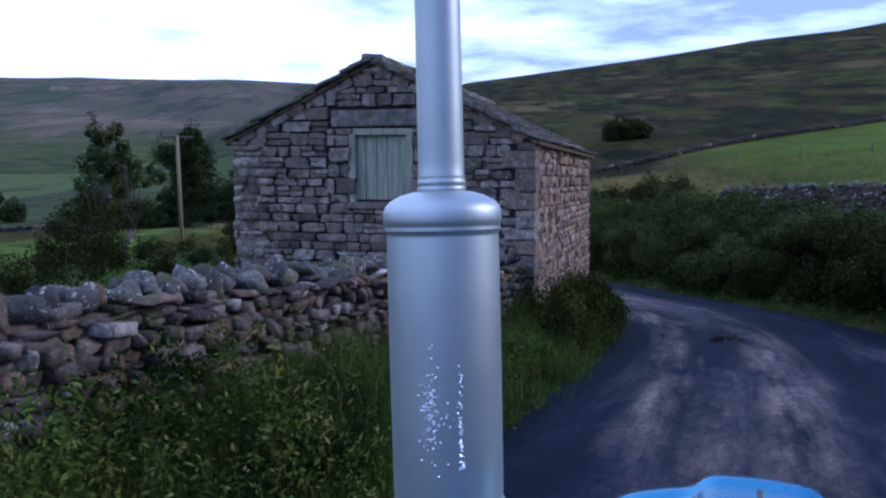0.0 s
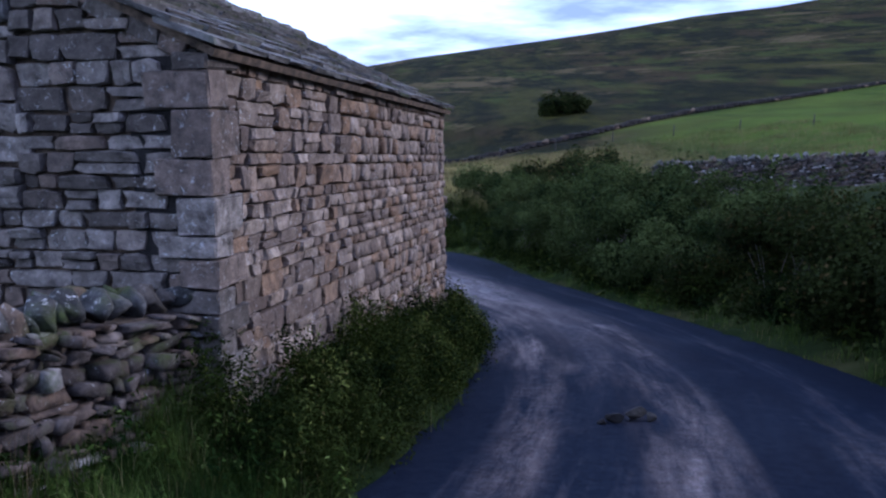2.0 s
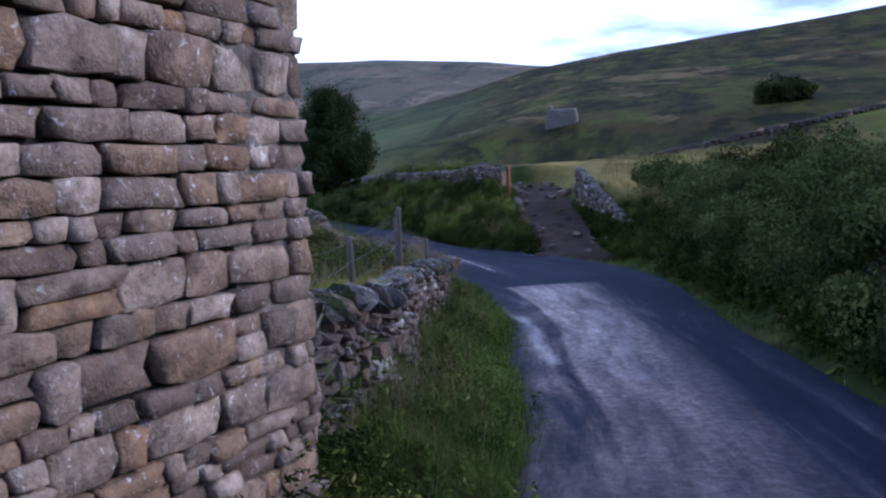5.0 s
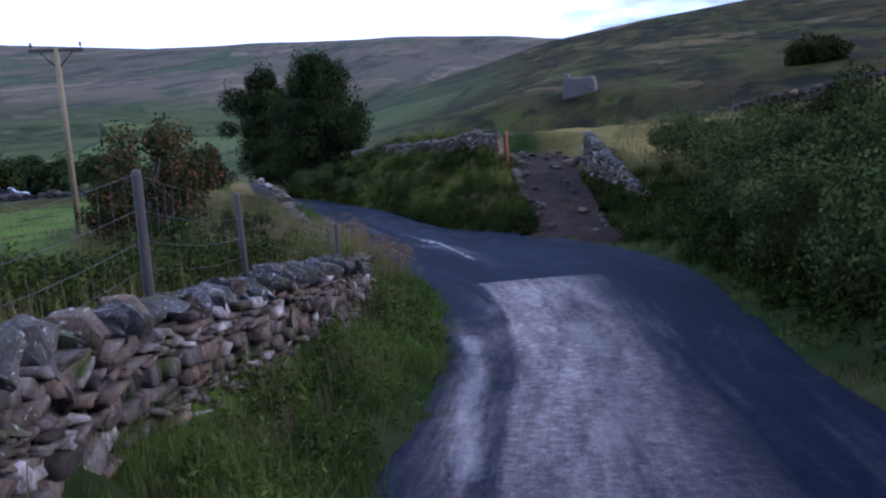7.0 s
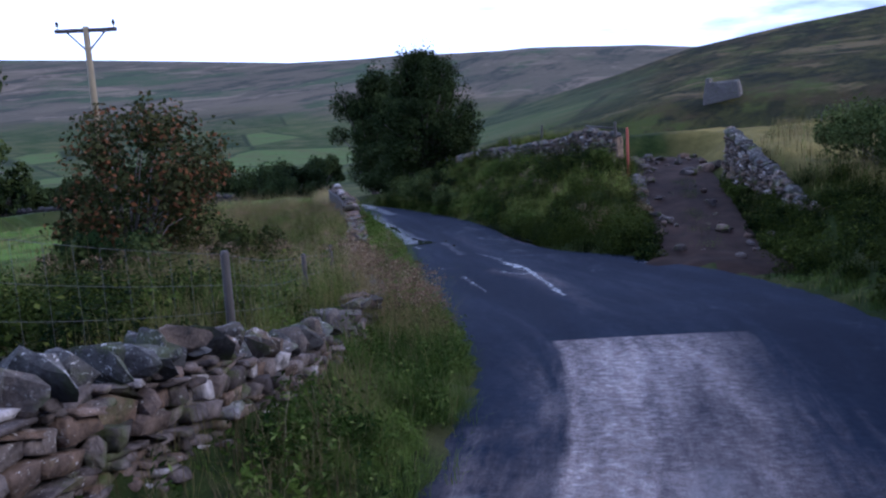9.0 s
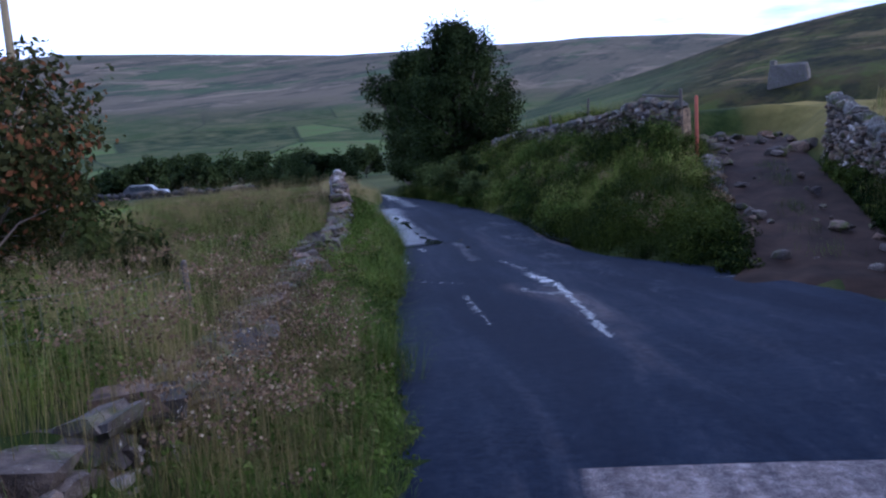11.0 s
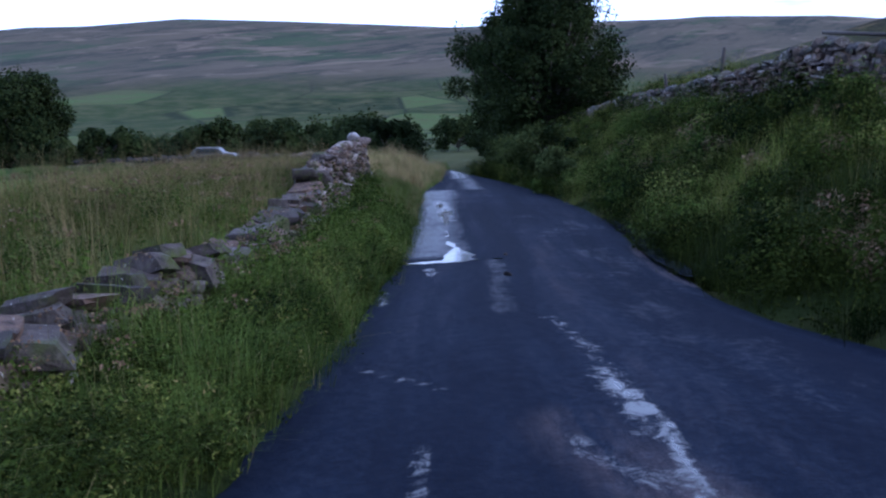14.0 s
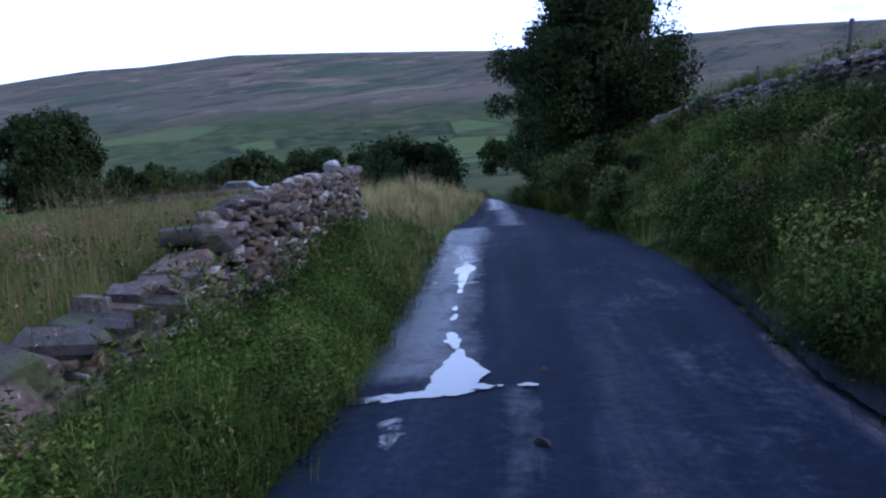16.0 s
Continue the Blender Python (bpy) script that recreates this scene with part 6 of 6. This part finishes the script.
        plant("field_shrub", x, yy, h, w, mat, "low dark shrub growing in the pasture", "bush", 5000, 0.07, 520 + k, 3, 0.02, 18, "pasture shrubs")
    for k, (x, yy, h, w) in enumerate(((-30, 83, 2.2, 5), (-33.5, 87, 2.7, 5.5), (-38, 91, 2.6, 6), (-25, 97, 4, 6), (-24.6, 90.5, 3.9, 5.0), (-21.5, 88.0, 3.2, 4.0), (-27.5, 92.5, 4.2, 5.5))):
        plant("field_shrub", x, yy, h, w, "tree", "dark thicket beside the far bend", "bush", 9000, 0.13, 540 + k, 3, 0.02, 22, "bend thicket", 0.1)
    for k, (x, yy, h, w) in enumerate(((-104, 147, 8, 10), (-96, 152, 7, 10), (-112, 138, 6.5, 9), (-88, 118, 4.5, 6), (-97, 110, 5, 7), (-120, 118, 6, 9), (-132, 106, 6, 9), (-70, 150, 5.5, 8), (-58, 158, 5.5, 8), (-48, 140, 4.5, 7), (-82, 142, 5.5, 8), (-140, 150, 7, 11), (-66, 62, 4, 6))):
        plant("valley_tree", x, yy, h * 0.85, w * 0.9, "tree", "dark rounded tree in the valley hedgerows", "tree", 3600, 0.28, 560 + k, 1, 0.06, 24, "valley trees", 0.0)
    plant("broadleaf_tree", -95, 98.5, 12.4, 10.5, "tree", "great dark spreading tree below the meadow", "tree", 30000, 0.26, 585, 3, 0.0, 70, sprigs=0.05)
    for k in range(18):
        a, d = math.radians(-58.5 + 0.85 * k), r.uniform(96, 128)
        h = r.uniform(3.0, 5.0)
        plant("valley_tree", 1.9 + math.sin(a) * d, 40.9 + math.cos(a) * d, h, h * r.uniform(1.0, 1.5), "tree", "dark rounded tree in the valley hedgerows", "tree", 3200, 0.3, 620 + k, 2, 0.0, 26, "valley trees", 0.0)
    plant("gorse_thicket", 22.5, 150.0, 2.7, 8.0, "hedge", "lone black thicket on the hillside", "bush", 6000, 0.26, 590, 4, 0.0, 24, sprigs=0.0)


hedge_and_trees()


# ---------------------------------------------------------------- water on the lane
def road_level(x, y):
    """Height of the lane's surface at a place on it."""
    k = int(np.argmin((MID[:, 0] - x) ** 2 + (MID[:, 1] - y) ** 2))
    p = np.array((x, y))
    best = None
    for i in (k - 1, k):
        d = MID[i + 1] - MID[i]
        t = float(np.clip(((p - MID[i]) @ d) / (d @ d), 0, 1))
        c = MID[i] + d * t
        off = float(np.hypot(*(p - c)))
        if best is None or off < best[0]:
            a = float((p - c) @ SIDE[i]) / float(HALF[i])
            best = off, ROAD_Z[i] + (ROAD_Z[i + 1] - ROAD_Z[i]) * t + 0.05 * (1 - min(1, a * a))
    return float(best[1])


def puddle(lines, label, seed, step=0.05):
    """A shallow sheet of water lying along lines of (x, y, half width) places, its rim wavering with the surface."""
    every = np.array([p[:2] for pts in lines for p in pts])
    lo, hi = every.min(0) - 0.7, every.max(0) + 0.7
    gx, gy = np.meshgrid(np.arange(lo[0], hi[0], step), np.arange(lo[1], hi[1], step), indexing="ij")
    p = np.stack([gx.ravel(), gy.ravel()], 1)
    f = np.full(len(p), -9.0)
    for pts in lines:
        for a, b in zip(np.array(pts[:-1]), np.array(pts[1:])):
            ab = (b - a)[:2]
            u = np.clip(((p - a[:2]) @ ab) / (ab @ ab), 0, 1)
            f = np.maximum(f, a[2] + (b[2] - a[2]) * u - np.hypot(*(p - a[:2] - u[:, None] * ab).T))
    near = f > -0.4
    f[near] += [0.04 * noise.noise((x * 1.7, y * 1.7, seed)) + 0.045 * noise.noise((x * 4, y * 4, seed)) + 0.035 * noise.noise((x * 13, y * 13, seed)) for x, y in p[near]]
    f = f.reshape(gx.shape)
    dx, dy = np.gradient(f, step)
    used = (f[:-1, :-1] + f[1:, :-1] + f[1:, 1:] + f[:-1, 1:]) > 0
    size = np.maximum(dx**2 + dy**2, 0.3)
    rim = f < step * 0.8
    mx, my = np.where(rim, gx - np.clip(f * dx / size, -step, step), gx), np.where(rim, gy - np.clip(f * dy / size, -step, step), gy)
    index, verts, faces = {}, [], []
    for a, b in zip(*np.nonzero(used)):
        face = []
        for q in ((a, b), (a + 1, b), (a + 1, b + 1), (a, b + 1)):
            if q not in index:
                index[q] = len(verts)
                verts.append((mx[q], my[q], road_level(mx[q], my[q]) + 0.03))
            face.append(index[q])
        faces.append(face)
    return tagged(mesh_object("puddle", verts, faces, MAT["water"], True), label, "puddle", kind="structure")


puddle([
    ((-8.2, 55.45, 0.14), (-7.8, 55.75, 0.1), (-7.45, 56.05, 0.13), (-7.2, 56.38, 0.1)),
    ((-7.4, 56.22, 0.2), (-7.62, 56.68, 0.24), (-7.9, 57.05, 0.15)),
    ((-7.2, 56.38, 0.07), (-6.95, 56.52, 0.0), (-6.8, 56.6, 0.05)),
    ((-7.95, 57.1, 0.1), (-8.2, 57.45, 0.02), (-8.55, 57.77, 0.07), (-9.0, 58.35, 0.0), (-9.45, 59.0, 0.035), (-10.1, 59.9, 0.0), (-10.46, 60.45, 0.03)),
], "shallow puddle across the lane reflecting white sky", 1)
puddle([((-10.46, 60.45, 0.03), (-11.2, 61.5, 0.06), (-11.9, 62.5, 0.17), (-12.5, 63.4, 0.02)), ((-12.7, 63.5, 0.0), (-13.4, 64.4, 0.12), (-13.9, 65.2, 0.0))], "broken pools of water lying in a wheel rut", 2)
puddle([((-7.6, 62.7, 0.12), (-6.35, 60.9, 0.2), (-5.35, 59.2, 0.2), (-4.6, 57.9, 0.22), (-3.75, 56.6, 0.16))], "dark water standing in the gutter under the bank", 3)


# ---------------------------------------------------------------- far building, parked car, stones on the lane
def build_ruin(x, y):
    z = land_at(x, y)
    thing = root("ruined_hut", (x, y, z), "roofless grey stone hut on the hillside", "hut")
    for name, c, size in (("wall", (0, -1.8, 0.5), (5.4, 0.7, 4.2)), ("wall", (0, 1.8, 0.6), (5.4, 0.7, 4.4)), ("wall", (-2.5, 0, 0.9), (0.7, 3.2, 4.8)), ("wall", (2.5, 0, 0.6), (0.7, 3.2, 4.2))):
        bm = box_bm(size, Matrix.Translation((x + c[0], y + c[1], z + c[2])), 0.1)
        bmesh.ops.subdivide_edges(bm, edges=bm.edges[:], cuts=3, use_grid_fill=True)
        for v in bm.verts:
            v.co += noise.noise_vector(v.co * 0.9) * 0.2
            v.co.x += (x - v.co.x) * 0.05 * max(0, v.co.z - z)
        part(name, bm, MAT["slate"], thing)


build_ruin(-11.5, 175.7)


def build_car(x, y, turn):
    z = land_at(x, y)
    car = root("parked_car", (x, y, z), "grey estate car parked by the valley trees", "car")
    m = Matrix.Translation((x, y, z)) @ Matrix.Rotation(turn, 4, "Z")
    outline = [(-2.2, 0.35), (2.15, 0.35), (2.25, 0.75), (1.95, 0.95), (1.1, 1.02), (0.5, 1.55), (-1.6, 1.58), (-2.15, 1.05), (-2.25, 0.7)]
    bm = bmesh.new()
    f = bm.faces.new([bm.verts.new((a, -0.85, b)) for a, b in outline])
    out = bmesh.ops.extrude_face_region(bm, geom=[f])
    bmesh.ops.translate(bm, verts=[v for v in out["geom"] if isinstance(v, bmesh.types.BMVert)], vec=(0, 1.7, 0))
    bmesh.ops.bevel(bm, geom=bm.edges[:], offset=0.08, segments=2, affect="EDGES")
    bm.transform(m)
    part("body", bm, MAT["carsilver"], car)
    for a, b in ((-1.35, -0.86), (1.35, -0.86), (-1.35, 0.86), (1.35, 0.86)):
        bm = bmesh.new()
        bmesh.ops.create_cone(bm, cap_ends=True, segments=20, radius1=0.34, radius2=0.34, depth=0.22)
        bmesh.ops.bevel(bm, geom=[e for e in bm.edges if e.calc_face_angle(0) > 1], offset=0.04, segments=2, affect="EDGES")
        bm.transform(m @ Matrix.Translation((a, b, 0.34)) @ Matrix.Rotation(math.pi / 2, 4, "X"))
        part("wheel", bm, MAT["rubber"], car)
    for b in (-0.87, 0.87):
        bm = box_bm((1.9, 0.02, 0.38), m @ Matrix.Translation((-0.5, b, 1.28)))
        part("window", bm, MAT["glass"], car)
    for b in (-0.6, 0.6):
        bm = box_bm((0.05, 0.35, 0.16), m @ Matrix.Translation((2.22, b, 0.78)), 0.02)
        part("headlight", bm, MAT["chrome"], car)


build_car(-65.0, 101.0, 0.6)

for k, (x, y, s) in enumerate(((-7.0, 57.1, 0.06), (-5.95, 55.4, 0.09), (-4.9, 60.4, 0.12), (6.0, 15.02, 0.12), (6.17, 15.1, 0.15), (6.33, 15.06, 0.1), (5.86, 14.95, 0.07))):
    v, f = ROCKS[k]
    ob = mesh_object("loose_stone", v, f, MAT["core"])
    i = int(np.argmin((MID[:, 0] - x) ** 2 + (MID[:, 1] - y) ** 2))
    ob.matrix_basis = Matrix.Translation((x, y, max(float(ROAD_Z[i]) + 0.05, land_at(x, y)) + s * 0.25)) @ Matrix.Diagonal((s * 1.3, s, s * 0.8, 1))
    tagged(ob, "dark loose stone lying on the wet lane", "stone", "loose stones")

v, f = ROCKS[5]
p, z = road_offset(62.0, 1.45)
cap = mesh_object("cap_stone", v, f, MAT["pale"])
cap.matrix_basis = Matrix.Translation((p.x, p.y, z + 1.98)) @ Matrix.Diagonal((0.34, 0.28, 0.22, 1))
tagged(cap, "pale lichened boulder lying on the rough wall end", "stone")

for k in range(70):
    t = rng.random() * (len(TRACK) - 1.6) + 0.6
    a, b = Vector(TRACK[int(t)]), Vector(TRACK[int(t) + 1])
    q = a.lerp(b, t - int(t)) + Vector((b.y - a.y, a.x - b.x)).normalized() * rng.choice((-1, 1)) * rng.uniform(0.2, 1.7)
    size = rng.uniform(0.08, 0.3) if abs(t) < 3 else rng.uniform(0.15, 0.45)
    v, f = ROCKS[k % len(ROCKS)]
    ob = mesh_object("track_stone", v, f, MAT["slab"])
    ob.matrix_basis = Matrix.Translation((q.x, q.y, land_at(q.x, q.y) + 0.12 + size * 0.22)) @ Matrix.Rotation(rng.uniform(0, 6), 4, "Z") @ Matrix.Diagonal((size * 1.4, size, size * 0.75, 1))
    tagged(ob, "muddy rough stone lying on the farm track", "stone", "track stones")


# ---------------------------------------------------------------- the old tractor
def revolve(rings, sides=40):
    """A turned body round z from (radius, height) rings, open ends closed by their own rings."""
    bm = bmesh.new()
    rows = [[bm.verts.new((r * math.cos(2 * math.pi * k / sides), r * math.sin(2 * math.pi * k / sides), z)) for k in range(sides)] for r, z in rings]
    for lo, hi in zip(rows[:-1], rows[1:]):
        for k in range(sides):
            bm.faces.new((lo[k], lo[(k + 1) % sides], hi[(k + 1) % sides], hi[k])).smooth = True
    bm.faces.new(rows[0][::-1])
    bm.faces.new(rows[-1])
    return bm


def build_tractor(x0, y0, floor, heading, fall):
    """Laid out from the ground under the seat: x ahead, y to the left, z up. heading: clockwise from y; fall: slope of the lane."""
    level = Vector((math.sin(heading), math.cos(heading), 0))
    ahead = (level - Vector((0, 0, fall))).normalized()
    left = Vector((-level.y, level.x, 0))
    m = frame_matrix((x0, y0, floor), ahead, left, ahead.cross(left), (1, 1, 1))
    tractor = root("vintage_tractor", (x0, y0, floor), "old light-blue tractor with a tall silver exhaust on the lane", "tractor")

    def put(name, bm, mat, parent=None, label="", at=None):
        bm.transform(m @ at if at else m)
        return part(name, bm, MAT[mat], parent or tractor, label)

    mid = 0.027
    # bonnet: a rounded shell with a raised middle and a nose that falls away in front
    bm = bmesh.new()
    rows = []
    for s in np.r_[np.linspace(0.55, 1.55, 12), np.linspace(1.6, 1.985, 22)]:
        row = []
        for u in np.linspace(-1, 1, 49):
            tip = 1.985 - 0.20 * abs(u) ** 2.2
            x = 0.55 + (s - 0.55) * (tip - 0.55) / (1.985 - 0.55)
            w = 0.47
            lift = 1.282 - 0.07 * abs(u) ** 2 - 0.26 * max(0, (abs(u) - 0.55) / 0.45) ** 2.2
            crown = 0.028 / (1 + math.exp((abs(u) - 0.27) * 60))
            fall = max(0, (s - 1.80) / 0.185) ** 2.4
            row.append(bm.verts.new((x, mid + u * w, lift + crown - 0.06 * fall + 0.012 / (1 + math.exp((1.825 - s) * 180)))))
        rows.append(row)
    tipz = []
    for drop, back in ((0.10, -0.012), (0.2, 0.0), (0.36, 0.03)):
        rows.append([bm.verts.new((v.co.x - back, v.co.y, v.co.z - drop)) for v in rows[33]])
    for lo, hi in zip(rows[:-1], rows[1:]):
        for k in range(48):
            bm.faces.new((lo[k], lo[k + 1], hi[k + 1], hi[k])).smooth = True
    bmesh.ops.recalc_face_normals(bm, faces=bm.faces[:])
    bonnet = put("bonnet", bm, "blue", None, "glossy light-blue bonnet with a raised centre")
    put("bonnet_seam", box_bm((1.22, 0.012, 0.008), Matrix.Translation((1.2, mid, 1.307)), 0.002), "rubber", bonnet, "black gap down the middle of the bonnet")
    for side in (-1, 1):
        # added silver strip stands in for light caught along the raised ridge
        put("bonnet_highlight", box_bm((1.15, 0.004, 0.010), Matrix.Translation((1.2, mid + side * 0.127, 1.288)), 0.001), "silver", bonnet, "silver strip standing in for the ridge highlight")
        put("side_panel", box_bm((1.05, 0.03, 0.3), Matrix.Translation((1.12, mid + side * 0.43, 0.84)), 0.012), "blue")
    put("grille", box_bm((0.05, 0.5, 0.5), Matrix.Translation((1.72, mid, 0.7)), 0.02), "rubber")
    put("engine", box_bm((1.15, 0.42, 0.55), Matrix.Translation((1.1, mid, 0.72)), 0.05), "carpaint")
    put("gearbox", box_bm((0.45, 0.34, 0.34), Matrix.Translation((0.46, mid, 0.62)), 0.06), "carpaint")
    put("dashboard", box_bm((0.08, 0.62, 0.54), Matrix.Translation((0.6, mid, 0.975)), 0.04), "blue")
    put("front_axle", box_bm((0.12, 1.0, 0.1), Matrix.Translation((1.55, mid, 0.36)), 0.03), "blue")
    put("rear_axle", box_bm((0.2, 1.1, 0.18), Matrix.Translation((-0.25, mid, 0.58)), 0.05), "blue")
    put("transmission", box_bm((0.7, 0.32, 0.36), Matrix.Translation((0.0, mid, 0.6)), 0.06), "carpaint")
    for x, half, r, wide in ((1.55, 0.44, 0.34, 0.15), (-0.25, 0.62, 0.58, 0.26)):
        for side in (-1, 1):
            at = Matrix.Translation((x, mid + side * half, r)) @ Matrix.Rotation(math.pi / 2, 4, "X")
            e = wide / 2
            tyre = revolve([(r * 0.55, -e * 0.8), (r * 0.62, -e), (r * 0.9, -e), (r, -e * 0.75), (r, e * 0.75), (r * 0.9, e), (r * 0.62, e), (r * 0.55, e * 0.8)], 32)
            wheel = put("wheel", tyre, "rubber", at=at)
            put("rim", revolve([(r * 0.56, -e * 0.86), (r * 0.5, -e * 0.5), (r * 0.2, -e * 0.3), (r * 0.2, e * 0.3), (r * 0.5, e * 0.5), (r * 0.56, e * 0.86)], 28), "blue", wheel, at=at)
            for k in range(18):
                a = 2 * math.pi * k / 18
                lug = box_bm((0.05, 0.035, wide * 0.85), Matrix.Rotation(a, 4, "Z") @ Matrix.Translation((r, 0, 0)) @ Matrix.Rotation(0.4 * side, 4, "X"), 0.008)
                put("tread_lug", lug, "rubber", wheel, at=at)
    # upright exhaust: elbow, silencer with rolled rims, tail pipe
    ex = Matrix.Translation((1.042, 0.479, 1.895)) @ Matrix.Rotation(radians(-2.6), 4, "X") @ Matrix.Translation((0, 0, -1.918))
    drum = revolve([(0.045, 1.475), (0.06, 1.485), (0.079, 1.492), (0.083, 1.497), (0.083, 1.503), (0.079, 1.508), (0.0805, 1.52), (0.0815, 1.72), (0.0815, 1.892), (0.081, 1.896), (0.0835, 1.899), (0.0850, 1.903), (0.0832, 1.906), (0.0852, 1.909), (0.0860, 1.917), (0.0856, 1.928), (0.0825, 1.936), (0.074, 1.944), (0.060, 1.951), (0.046, 1.955), (0.035, 1.957)], 64)
    silencer = put("silencer", drum, "silver", None, "silver cylindrical exhaust silencer beaded with rain", ex)
    put("tail_pipe", revolve([(0.035, 1.953), (0.035, 1.962), (0.0336, 1.964), (0.035, 1.966), (0.035, 1.972), (0.0336, 1.974), (0.0345, 1.976), (0.0334, 1.98), (0.0332, 2.0), (0.0328, 2.3), (0.0328, 2.75), (0.029, 2.75), (0.029, 2.3)], 32), "silver", None, "straight silver tail pipe", ex)
    put("down_pipe", revolve([(0.03, 0.95), (0.03, 1.2), (0.032, 1.48)], 20), "silver", None, "", ex)
    v, f = tube([m @ Vector((1.042, 0.452, 0.95)), m @ Vector((1.042, 0.40, 0.86)), m @ Vector((1.042, 0.2, 0.84))], [0.03, 0.035, 0.035], 14)
    under(mesh_object("manifold", v, f, MAT["rust"], True), tractor)
    r = random.Random(9)
    drops = bmesh.new()
    for k in range(230):
        if k % 3 == 0:
            a, z = math.radians(214 + r.gauss(0, 1.2)), r.uniform(1.57, 1.72)
        else:
            a, z = math.radians(186 + r.gauss(0, 6)), 1.645 + r.gauss(0, 0.032)
        size = r.uniform(0.0012, 0.003)
        bmesh.ops.create_icosphere(drops, subdivisions=1, radius=size * 0.75, matrix=Matrix.Translation((0.0812 * math.cos(a), 0.0812 * math.sin(a), z)))
    for face in drops.faces:
        face.smooth = True
    put("rain_beading", drops, "chrome", silencer, "clear beads of rain", ex)["kind"] = "stuff"


build_tractor(2.688, 1.385, 0.064, radians(16.26), 0.074)
